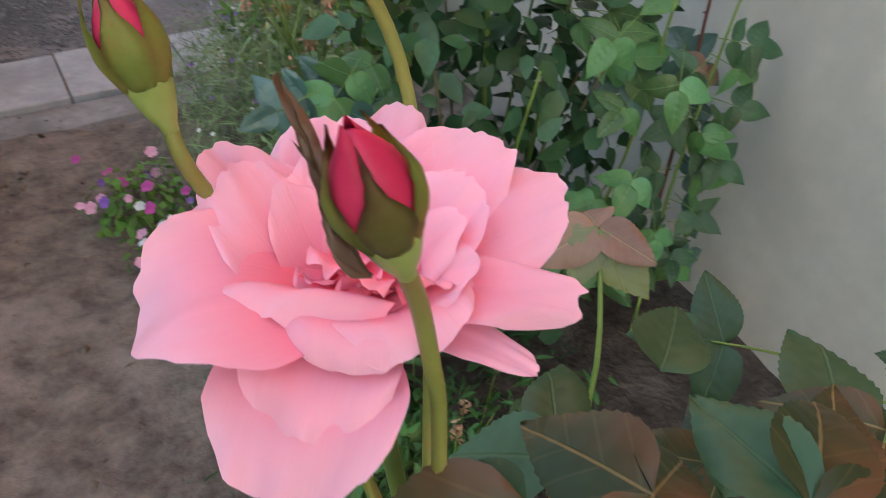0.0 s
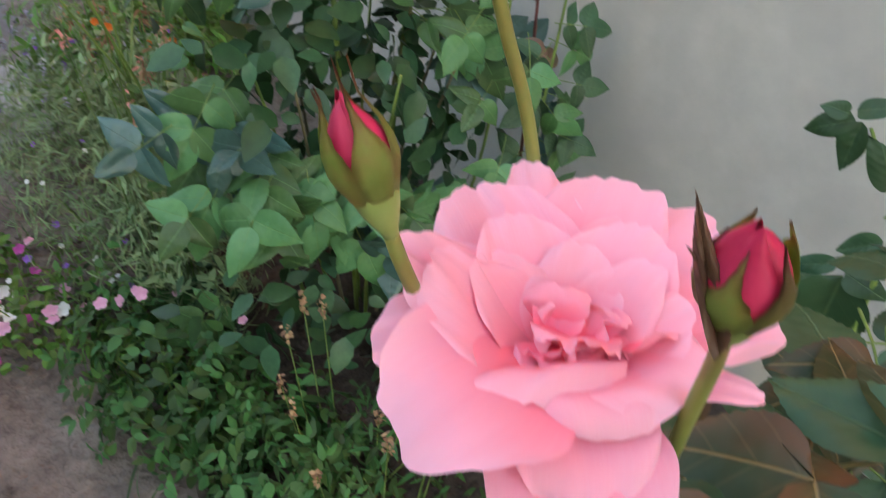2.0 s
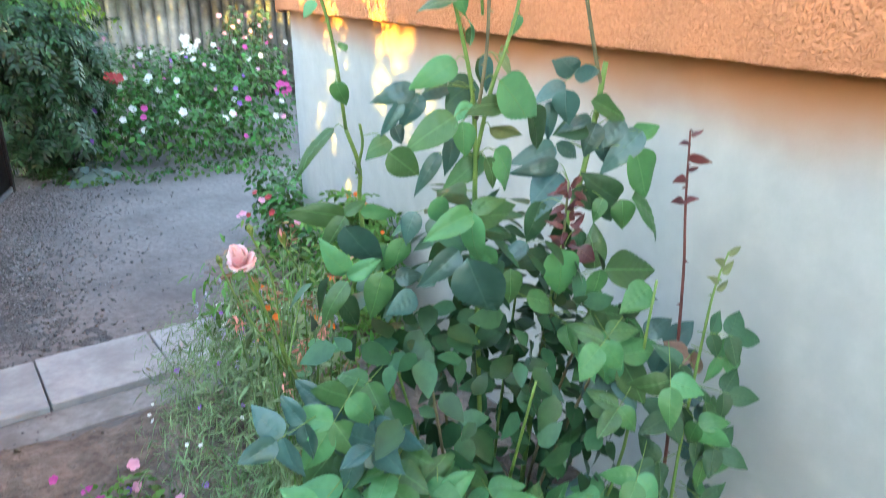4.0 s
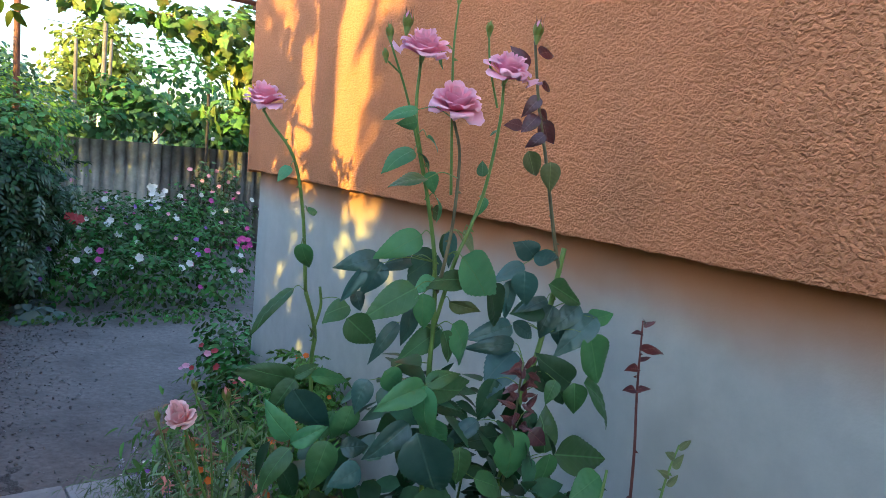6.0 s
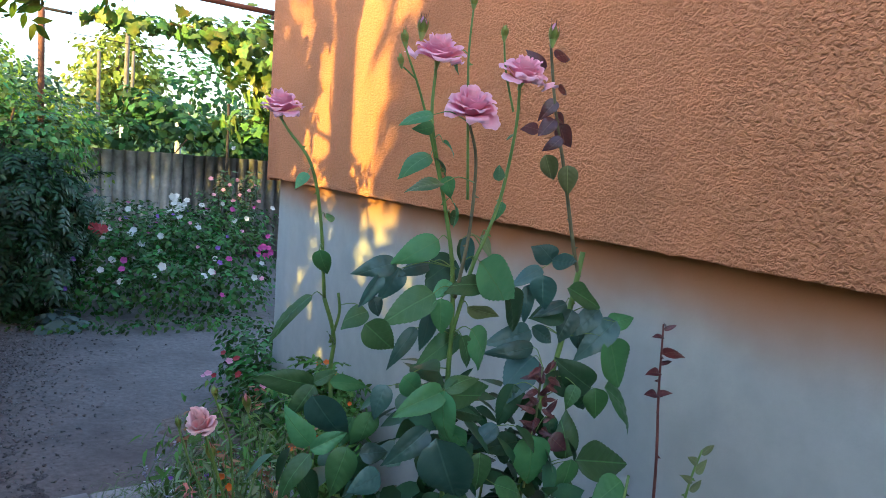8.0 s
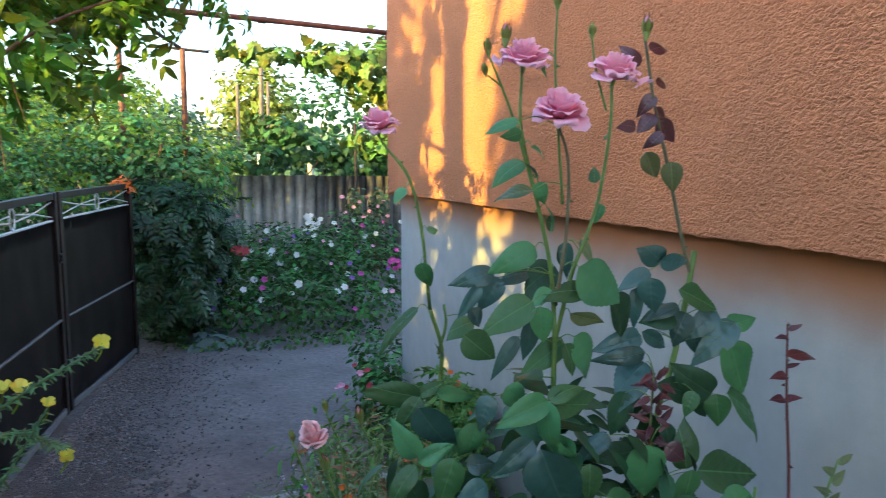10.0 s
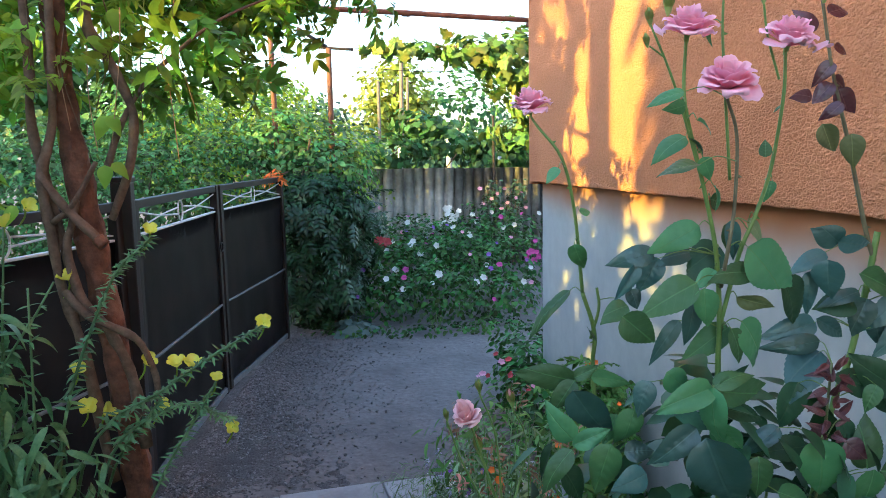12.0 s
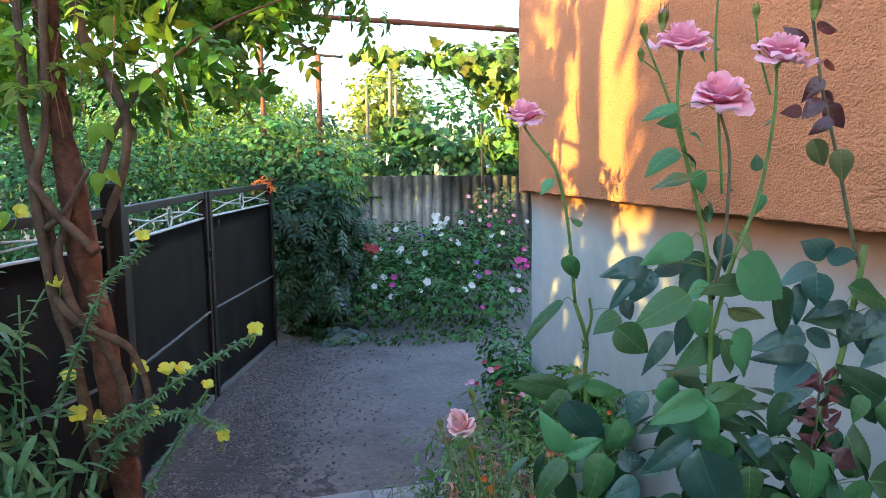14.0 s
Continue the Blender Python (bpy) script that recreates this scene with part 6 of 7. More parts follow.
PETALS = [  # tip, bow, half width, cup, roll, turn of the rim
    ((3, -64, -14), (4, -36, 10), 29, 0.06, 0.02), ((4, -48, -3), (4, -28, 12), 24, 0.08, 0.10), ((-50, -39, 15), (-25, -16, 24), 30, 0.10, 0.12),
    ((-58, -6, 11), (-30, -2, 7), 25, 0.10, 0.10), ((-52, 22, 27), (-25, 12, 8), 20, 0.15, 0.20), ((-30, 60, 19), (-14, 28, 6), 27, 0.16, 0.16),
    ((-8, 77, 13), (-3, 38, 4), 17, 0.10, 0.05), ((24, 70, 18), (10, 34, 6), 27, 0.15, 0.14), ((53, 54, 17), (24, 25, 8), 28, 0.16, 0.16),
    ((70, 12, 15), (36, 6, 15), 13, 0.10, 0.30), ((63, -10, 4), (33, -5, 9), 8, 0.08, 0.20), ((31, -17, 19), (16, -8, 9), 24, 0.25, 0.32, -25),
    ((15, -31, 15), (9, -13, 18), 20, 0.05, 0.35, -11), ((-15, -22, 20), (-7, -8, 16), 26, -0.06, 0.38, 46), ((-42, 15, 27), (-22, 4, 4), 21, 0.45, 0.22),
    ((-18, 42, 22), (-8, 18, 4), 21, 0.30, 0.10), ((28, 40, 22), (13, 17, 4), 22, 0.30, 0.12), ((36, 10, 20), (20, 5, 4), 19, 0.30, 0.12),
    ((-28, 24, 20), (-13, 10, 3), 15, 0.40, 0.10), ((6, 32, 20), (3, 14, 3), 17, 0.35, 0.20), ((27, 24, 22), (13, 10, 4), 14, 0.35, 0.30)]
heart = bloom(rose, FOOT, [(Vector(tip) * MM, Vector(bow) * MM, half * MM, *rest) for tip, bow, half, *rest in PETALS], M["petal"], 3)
crumple = np.random.default_rng(77)
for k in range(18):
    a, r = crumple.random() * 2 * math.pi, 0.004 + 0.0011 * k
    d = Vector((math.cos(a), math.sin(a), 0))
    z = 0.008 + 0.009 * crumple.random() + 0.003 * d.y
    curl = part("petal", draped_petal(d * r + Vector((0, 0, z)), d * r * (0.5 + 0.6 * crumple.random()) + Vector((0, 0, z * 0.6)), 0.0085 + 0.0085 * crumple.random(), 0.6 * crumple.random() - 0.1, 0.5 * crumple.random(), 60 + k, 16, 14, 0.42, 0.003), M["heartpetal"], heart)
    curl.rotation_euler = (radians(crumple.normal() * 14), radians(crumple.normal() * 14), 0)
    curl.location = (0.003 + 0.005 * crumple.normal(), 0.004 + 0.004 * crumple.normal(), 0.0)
foot = FOOT.translation
for pts, r0, r1 in (((NODE, (-1.640, -5.492, 1.34), tuple(foot)), 0.0036, 0.0034),
                    ((NODE, (-1.60, -5.44, 0.9), (-1.56, -5.42, 0.4), (-1.50, -5.40, 0.02)), 0.0048, 0.007)):
    cane(rose, [tuple(p) for p in pts], r0, r1, M["stem"])
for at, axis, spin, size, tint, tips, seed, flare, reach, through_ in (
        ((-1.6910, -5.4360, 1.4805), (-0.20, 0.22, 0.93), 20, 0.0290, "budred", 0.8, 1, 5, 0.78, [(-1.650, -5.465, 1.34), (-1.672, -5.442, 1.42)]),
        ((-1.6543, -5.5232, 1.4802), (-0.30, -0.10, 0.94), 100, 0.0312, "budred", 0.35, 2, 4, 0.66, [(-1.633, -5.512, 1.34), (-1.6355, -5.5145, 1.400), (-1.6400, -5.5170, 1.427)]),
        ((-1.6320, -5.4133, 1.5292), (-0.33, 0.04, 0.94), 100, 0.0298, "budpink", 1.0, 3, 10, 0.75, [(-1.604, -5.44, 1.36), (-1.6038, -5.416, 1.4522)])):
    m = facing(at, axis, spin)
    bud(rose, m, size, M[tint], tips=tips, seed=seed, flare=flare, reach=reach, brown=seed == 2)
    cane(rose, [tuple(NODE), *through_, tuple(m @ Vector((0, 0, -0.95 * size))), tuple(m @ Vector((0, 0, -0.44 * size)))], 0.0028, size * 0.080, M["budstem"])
# long leafy sepal that stands away from the nearer bud
place_leaf(rose, (-1.6600, -5.5259, 1.471), (-1.6735, -5.5150, 1.517), (-0.6, -0.5, 0.2), "sepalleaf", wide=0.19)
for at, out in (((-1.6662, -5.5209, 1.492), 0.008), ((-1.6679, -5.5195, 1.498), -0.007)):
    place_leaf(rose, at, Vector(at) + Vector((out * 0.6, -out * 0.5, 0.005)), (-0.6, -0.5, 0.2), "sepalleaf", wide=0.3)
HUB, HUB_B, HUB_C = (-1.566, -5.543, 1.354), (-1.507, -5.564, 1.340), (-1.612, -5.534, 1.366)
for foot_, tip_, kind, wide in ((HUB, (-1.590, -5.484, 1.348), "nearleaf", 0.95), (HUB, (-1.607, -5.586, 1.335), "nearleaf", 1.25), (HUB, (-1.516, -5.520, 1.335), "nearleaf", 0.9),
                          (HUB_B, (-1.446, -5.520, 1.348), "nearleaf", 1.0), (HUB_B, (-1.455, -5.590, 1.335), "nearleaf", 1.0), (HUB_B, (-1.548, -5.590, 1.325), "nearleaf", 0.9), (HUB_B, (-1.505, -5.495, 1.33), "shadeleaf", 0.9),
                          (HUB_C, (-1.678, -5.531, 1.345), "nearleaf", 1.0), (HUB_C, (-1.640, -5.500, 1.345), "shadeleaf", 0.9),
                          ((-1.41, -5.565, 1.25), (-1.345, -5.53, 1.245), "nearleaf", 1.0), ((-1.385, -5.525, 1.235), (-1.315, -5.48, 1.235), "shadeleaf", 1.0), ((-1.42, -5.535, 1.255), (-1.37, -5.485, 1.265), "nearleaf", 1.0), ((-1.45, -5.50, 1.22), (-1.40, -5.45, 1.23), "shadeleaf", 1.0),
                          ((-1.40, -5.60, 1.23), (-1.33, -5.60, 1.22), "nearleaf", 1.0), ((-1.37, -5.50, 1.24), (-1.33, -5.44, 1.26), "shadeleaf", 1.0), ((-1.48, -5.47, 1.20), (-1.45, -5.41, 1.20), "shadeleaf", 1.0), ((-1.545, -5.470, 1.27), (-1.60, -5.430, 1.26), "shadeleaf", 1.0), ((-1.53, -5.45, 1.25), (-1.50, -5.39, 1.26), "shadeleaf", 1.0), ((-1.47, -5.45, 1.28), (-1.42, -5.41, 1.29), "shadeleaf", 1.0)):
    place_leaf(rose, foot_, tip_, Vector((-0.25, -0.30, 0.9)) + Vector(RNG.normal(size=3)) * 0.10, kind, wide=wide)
for a, b in ((HUB, (-1.555, -5.48, 1.26)), (HUB_B, (-1.52, -5.48, 1.20)), (HUB_C, (-1.60, -5.49, 1.25))):
    cane(rose, [a, tuple(Vector(a).lerp(Vector(b), 0.5) + Vector((0, 0, 0.012))), b], 0.0011, 0.002, M["ribstalk"], 0, "leaf_stalk")
cane(rose, [(-1.52, -5.48, 1.20), (-1.57, -5.46, 1.12), (-1.60, -5.44, 0.95)], 0.0025, 0.004, M["stem"])

# a copper-leaved shoot and a leafy cane towards the wall
side = thing("rose_shoot", "rose shoot with large copper-brown leaves", "rose shoot")
cane(side, [(-1.42, -5.25, 0.02), (-1.40, -5.28, 0.6), (-1.35, -5.28, 1.0), (-1.31, -5.20, 1.15)], 0.005, 0.002, M["stem"], 4)
for tip_, kind in (((-1.382, -5.193, 1.128), "brownleaf"), ((-1.278, -5.250, 1.138), "brownleaf"), ((-1.29, -5.13, 1.14), "brownleaf"), ((-1.360, -5.218, 1.120), "olive"), ((-1.305, -5.262, 1.105), "olive")):
    place_leaf(side, (-1.31, -5.195, 1.15), tip_, Vector((-0.4, -0.5, 0.8)), kind)
side = thing("rose_shoot", "slim cane with small dark green leaves near the wall", "rose shoot")
cane(side, [(-0.95, -5.42, 0.02), (-0.96, -5.43, 0.6), (-0.950, -5.414, 1.048), (-0.950, -5.395, 1.128), (-0.950, -5.342, 1.203)], 0.005, 0.002, M["stem"], 4)
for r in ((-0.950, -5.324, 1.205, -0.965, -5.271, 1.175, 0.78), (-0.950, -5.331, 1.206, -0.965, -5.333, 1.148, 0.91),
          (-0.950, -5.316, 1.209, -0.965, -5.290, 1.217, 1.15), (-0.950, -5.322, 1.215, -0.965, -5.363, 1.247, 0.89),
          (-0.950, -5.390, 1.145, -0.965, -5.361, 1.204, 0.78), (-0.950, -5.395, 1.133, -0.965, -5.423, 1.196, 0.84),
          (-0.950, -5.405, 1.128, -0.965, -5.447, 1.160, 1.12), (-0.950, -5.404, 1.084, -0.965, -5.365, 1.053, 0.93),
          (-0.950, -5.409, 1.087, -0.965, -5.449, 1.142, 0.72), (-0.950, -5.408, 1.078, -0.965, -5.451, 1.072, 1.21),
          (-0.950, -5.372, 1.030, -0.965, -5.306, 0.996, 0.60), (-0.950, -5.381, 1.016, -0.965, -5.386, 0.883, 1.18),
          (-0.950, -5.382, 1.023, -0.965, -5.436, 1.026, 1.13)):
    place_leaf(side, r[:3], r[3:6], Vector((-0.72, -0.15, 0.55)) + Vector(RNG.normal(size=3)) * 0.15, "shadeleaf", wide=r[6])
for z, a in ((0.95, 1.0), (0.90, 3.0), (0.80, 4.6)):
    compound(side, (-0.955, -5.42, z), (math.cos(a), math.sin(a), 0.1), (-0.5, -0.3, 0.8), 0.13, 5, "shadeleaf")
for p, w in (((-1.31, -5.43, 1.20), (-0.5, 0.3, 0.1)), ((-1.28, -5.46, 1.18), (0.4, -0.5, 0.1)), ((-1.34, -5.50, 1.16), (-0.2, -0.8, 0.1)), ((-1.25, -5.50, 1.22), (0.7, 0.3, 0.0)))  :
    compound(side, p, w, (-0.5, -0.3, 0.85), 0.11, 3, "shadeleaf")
cane(side, [(-0.96, -5.43, 0.65), (-1.12, -5.44, 0.85), (-1.22, -5.46, 1.05), (-1.30, -5.46, 1.19)], 0.004, 0.002, M["stem"], 2)
for p, w in (((-1.30, -5.48, 1.24), (-0.6, -0.4, 0.1)), ((-1.25, -5.51, 1.17), (-0.7, 0.3, 0.0)), ((-1.24, -5.53, 1.13), (-0.5, -0.6, 0.1)), ((-1.28, -5.56, 1.12), (-0.8, -0.2, 0.1)), ((-1.22, -5.46, 1.10), (-0.7, -0.3, 0.1)),
             ((-1.26, -5.45, 1.06), (-0.6, 0.4, 0.0)), ((-1.20, -5.50, 1.06), (0.3, -0.8, 0.1)), ((-1.33, -5.58, 1.10), (-0.4, -0.6, 0.0))):
    compound(side, p, w, Vector((-0.5, -0.3, 0.85)) + Vector(RNG.normal(size=3)) * 0.2, 0.13, 3, "nearleaf")
cane(side, [(-0.96, -5.43, 0.5), (-1.10, -5.46, 0.7), (-1.18, -5.50, 0.9), (-1.24, -5.53, 1.10), (-1.29, -5.50, 1.23)], 0.004, 0.002, M["stem"], 2)

# ---- trumpet vine on its trunk by the gate ----
vine = thing("trumpet_vine", "old trumpet vine with a reddish peeling trunk and twisting grey stems", "vine", (-2.3, -3.15, 0))
wood("trunk", vine, [(((0.08, 0.0, 0), (0.065, 0, 0.5), (0.045, 0, 0.86), (0.01, 0, 1.2), (-0.025, 0, 1.44), (-0.045, 0, 1.65), (-0.075, 0, 1.95), (-0.075, 0, 2.3), (-0.08, 0, 2.7)), 0.046, 0.030)], M["bark"], 18, 0.34)
wood("vine_stem", vine, [(((-0.06, -0.06, 2.3), (-0.08, -0.06, 1.86), (-0.09, -0.06, 1.76), (-0.125, -0.07, 1.62), (-0.11, -0.07, 1.47), (-0.10, -0.07, 1.34), (-0.08, -0.065, 1.24), (-0.05, -0.06, 1.09), (0.0, -0.05, 0.7)), 0.012, 0.017),
                         (((-0.085, -0.08, 1.30), (-0.03, -0.10, 1.235), (0.03, -0.11, 1.20), (0.11, -0.11, 1.15), (0.15, -0.10, 1.04), (0.15, -0.09, 0.95)), 0.012, 0.010),
                         (((-0.04, -0.05, 1.56), (-0.055, -0.07, 1.49), (-0.07, -0.075, 1.42), (-0.04, -0.08, 1.27), (0.03, -0.08, 1.17), (0.08, -0.07, 1.02), (0.10, -0.05, 0.8)), 0.010, 0.018),
                         (((-0.125, -0.09, 1.64), (-0.05, -0.10, 1.53), (0.03, -0.10, 1.44)), 0.010, 0.016),
                         (((0.03, -0.09, 1.67), (-0.04, -0.10, 1.55), (-0.10, -0.09, 1.50)), 0.007, 0.009),
                         (((0.0, 0.0, 2.2), (0.02, -0.03, 2.06), (0.06, -0.04, 1.98), (0.10, -0.05, 1.90), (0.13, -0.05, 1.80), (0.11, -0.05, 1.65), (0.05, -0.04, 1.50)), 0.018, 0.012),
                         (((0.62, 0.35, 2.25), (0.40, 0.10, 2.11), (0.26, 0.0, 1.99), (0.16, -0.04, 1.88), (0.09, -0.05, 1.76), (0.04, -0.05, 1.62)), 0.003, 0.011),
                         (((-0.15, -0.02, 2.3), (-0.14, -0.04, 1.96), (-0.145, -0.05, 1.82), (-0.135, -0.05, 1.70), (-0.10, -0.04, 1.5), (-0.06, -0.03, 1.2)), 0.014, 0.012),
                         (((0.0, 0, 2.2), (0.3, 0.3, 2.33), (0.85, 0.6, 2.32)), 0.013, 0.004), (((-0.08, 0, 2.3), (-0.5, 0.4, 2.5), (-1.0, 0.8, 2.5)), 0.016, 0.006)], M["vinewood"], 9, 0.3)
part("cut_stub", tube(bmesh.new(), [(0.02, -0.10, 1.452), (0.04, -0.105, 1.432)], 0.021, 0.019, 10, 3, 0.2), M["bark"], vine, "sawn stub of a thick stem")
for k in range(9):
    a = Vector((-0.13 + 0.05 * k, -0.05 - 0.01 * (k % 3), 2.15 - 0.05 * (k % 4)))
    part("tendril", tube(bmesh.new(), [tuple(a), tuple(a + Vector((0.02 * math.sin(k * 2), 0, -0.14))), tuple(a + Vector((0.05 * math.sin(k), 0, -0.30 - 0.04 * (k % 3))))], 0.0022, 0.0012, 5), M["dry"] if k % 2 else M["vinewood"], vine, "thin hanging tendril")
CANOPY = [((0.10, 0.90, 2.43), (0.55, 0.34, 0.19)), ((0.58, 1.00, 2.40), (0.46, 0.34, 0.16)), ((-0.3, 0.9, 2.5), (0.45, 0.35, 0.22)), ((0.26, 0.24, 1.93), (0.22, 0.14, 0.10)), ((0.52, 0.85, 2.20), (0.24, 0.2, 0.13)), ((-0.9, 0.8, 2.45), (0.5, 0.4, 0.28)), ((0.20, -0.02, 2.04), (0.20, 0.10, 0.15)), ((0.30, 0.05, 1.92), (0.16, 0.10, 0.08)), ((-0.40, 0.35, 2.22), (0.22, 0.14, 0.17)), ((-0.42, 0.3, 1.95), (0.16, 0.12, 0.13))]
leaf_parts("compound_leaf", SPRAYS, CANOPY, 300, 0.165, M["canopy"], vine, down=0.9, up=0.5)
# the two highest blobs are out of view, added to shade the upper wall
for k in range(3):
    leafy("canopy", SPRAYS[2 * k], [((0.1, 1.1, 2.58), (0.6, 0.25, 0.14)), ((-0.6, 1.2, 2.6), (0.6, 0.4, 0.2)), ((0.55, 1.15, 2.45), (0.45, 0.25, 0.13)), ((-0.05, 0.50, 2.74), (0.45, 0.34, 0.18)), ((0.2, 0.2, 2.95), (0.6, 0.3, 0.15)), ((0.15, 0.85, 2.42), (0.6, 0.35, 0.20)), ((0.30, 0.15, 1.98), (0.22, 0.14, 0.12)), ((-0.40, 0.35, 2.12), (0.22, 0.14, 0.22))], 270, 0.150, M["canopy"], vine, down=0.9, up=0.5, shell=0.3)
# sunlit leaves of the vine, their light put into the colour
leaf_parts("young_leaf", SPRAYS, [((-0.17, -0.03, 1.90), (0.09, 0.08, 0.07)), ((-0.05, -0.05, 1.88), (0.08, 0.06, 0.05)), ((-0.10, -0.02, 2.08), (0.10, 0.08, 0.06)), ((0.08, -0.03, 2.04), (0.09, 0.08, 0.06)), ((-0.30, 0.0, 1.62), (0.10, 0.08, 0.10)), ((-0.24, -0.02, 2.06), (0.14, 0.08, 0.09)), ((0.14, -0.04, 2.14), (0.16, 0.08, 0.06)), ((0.2, 0.85, 2.50), (0.6, 0.35, 0.20)), ((-0.5, 0.7, 2.45), (0.5, 0.35, 0.25)), ((-0.42, 0.15, 2.12), (0.15, 0.10, 0.20)), ((-0.42, 0.1, 1.72), (0.10, 0.08, 0.14)), ((-0.20, 0.05, 1.98), (0.22, 0.10, 0.12)), ((0.0, 0.0, 2.12), (0.35, 0.12, 0.10))], 210, 0.130, M["bright"], vine, down=0.8, up=0.8)
PAIR = leaf_mesh("sunlit_leaflet", 0.36, M["bright"], 2, 10)
for at, to in (((0.065, -0.07, 1.80), (0.03, -0.09, 1.74)), ((0.065, -0.07, 1.80), (0.11, -0.09, 1.76)), ((0.10, -0.06, 2.10), (0.115, -0.08, 2.04)), ((0.03, -0.07, 2.02), (0.08, -0.09, 2.00)), ((0.07, -0.08, 1.665), (0.12, -0.10, 1.64)), ((0.05, -0.08, 1.66), (0.055, -0.10, 1.60)), ((-0.20, -0.06, 1.55), (-0.24, -0.08, 1.50))):
    x = (Vector(to) - Vector(at))
    n = Vector((0.1, -0.6, 0.7))
    n = (n - x.normalized() * n.dot(x.normalized())).normalized()
    o = part("young_leaf", PAIR, None, vine)
    o.matrix_basis = Matrix.Translation(at) @ Matrix((x.normalized(), n.cross(x.normalized()), n)).transposed().to_4x4() @ Matrix.Scale(x.length / 0.06, 4)

# ---- evening primrose ----
prim = thing("evening_primrose", "evening primrose with narrow leaves and yellow flowers at the vine's foot", "flowering plant", (-2.35, -3.35, 0))
STALKS = [((-0.1, 0, 0), (0.0, 0.02, 0.8), (0.25, 0.04, 1.02), (0.52, 0.05, 1.18)), ((0.05, 0, 0), (0.05, 0.02, 0.75), (0.25, 0.05, 0.95), (0.42, 0.05, 0.90)), ((0.0, -0.05, 0), (-0.05, -0.02, 0.8), (0.1, 0.0, 1.3), (0.23, 0.05, 1.46)),
          ((-0.2, 0, 0), (-0.2, 0.0, 0.8), (-0.15, 0.03, 1.5)), ((-0.3, -0.1, 0), (-0.25, -0.05, 0.9), (-0.02, -0.02, 1.35)), ((-0.05, 0.05, 0), (0.05, 0.05, 0.7), (0.22, 0.05, 0.98)), ((0.1, 0, 0), (0.15, 0, 0.6), (0.38, 0.05, 1.02)),
          ((-0.25, -0.05, 0), (-0.22, -0.03, 0.8), (-0.19, -0.02, 1.58)), ((-0.35, 0, 0), (-0.34, 0, 0.9), (-0.30, 0.02, 1.68)), ((-0.12, -0.06, 0), (-0.10, -0.05, 0.7), (-0.08, -0.04, 1.34)), ((-0.42, 0, 0), (-0.40, 0, 0.8), (-0.37, 0.02, 1.5))]
for pts in STALKS:
    part("stalk", tube(bmesh.new(), pts, 0.006, 0.003, 6), M["primrose"], prim)
pos, way, length = [], [], []
for pts in STALKS:
    line = smooth_line(pts, 26)
    trailing = pts[-1][0] > 0.2
    for i in range(34 if trailing else 20, len(line) - 1, 1 if trailing else 2):
        for k in range(4 if trailing else 3):
            a = i * 2.4 + k * 1.6
            pos.append(line[i])
            way.append(Vector((math.cos(a), math.sin(a), 0.4)) + (line[i + 1] - line[i]).normalized() * 0.5)
            length.append(0.026 + 0.055 * max(0.0, 1 - 1.6 * i / len(line)) + 0.008 * RNG.random())
n = len(pos)
spread("leaves", NARROW, np.array(pos), np.array(length), np.tile([0, -0.4, 1.0], (n, 1)) + RNG.normal(size=(n, 3)) * 0.3, np.array(way), M["primrose"], prim)
leaf_parts("lance_leaf", [blade(0.11, 7, droop=d, fold=0.3) for d in (0.35, 0.7, 0.95)], [((-0.13, -0.05, 0.82), (0.19, 0.12, 0.20)), ((-0.20, -0.04, 1.08), (0.13, 0.09, 0.24)), ((0.0, -0.04, 0.72), (0.14, 0.10, 0.20))], 270, 0.088, M["primrose"], prim, down=0.9, up=0.4)
leafy("lower_leaves", LANCE, [((-0.15, 0, 0.45), (0.25, 0.22, 0.4)), ((-0.30, 0.0, 0.95), (0.14, 0.12, 0.40))], 420, 0.085, M["primrose"], prim, down=0.9)
YELLOW = [(0.52, 1.185), (0.21, 1.475), (-0.02, 1.345), (0.17, 1.085), (0.26, 1.065), (0.30, 1.055), (0.37, 1.015), (0.20, 0.945), (0.04, 0.935), (0.41, 0.865), (-0.02, 1.07), (0.0, 0.955), (-0.18, 1.505), (-0.12, 1.56), (-0.24, 1.005)]
flowers("yellow_flower", [Vector((x, 0.12, z - 0.015)) for x, z in YELLOW], 0.027, M["yellow"], prim, CUP, (0.15, -0.55, 0.85))
for x, z in YELLOW:
    part("flower_tube", tube(bmesh.new(), [(x - 0.02, 0.12, z - 0.065), (x - 0.004, 0.12, z - 0.04), (x, 0.12, z - 0.013)], 0.0025, 0.003, 6), M["bright"], prim)

# ---- low growth along the flower bed ----


def tuft(name, label, category, at, blobs, count, size, material, shape, spots=(), **kw):
    ob = thing(name, label, category, at)
    leafy("foliage", shape, blobs, count, size, material, ob, **kw)
    for fname, where, fsize, fmat in spots:
        flowers(fname, where, fsize, fmat, ob, face=(-0.3, -0.5, 0.9))
    for k in range(5):
        a = k * 1.3
        part("stalk", tube(bmesh.new(), [(0, 0, 0), (0.05 * math.cos(a), 0.05 * math.sin(a), 0.1), (0.1 * math.cos(a), 0.1 * math.sin(a), 0.2)], 0.003, 0.0015, 5), M["stem"], ob)
    return ob


def ring_spots(n, r, z):
    return [Vector((r * (RNG.random() * 2 - 1), r * (RNG.random() * 2 - 1), z * (0.75 + 0.4 * RNG.random()))) for _ in range(n)]


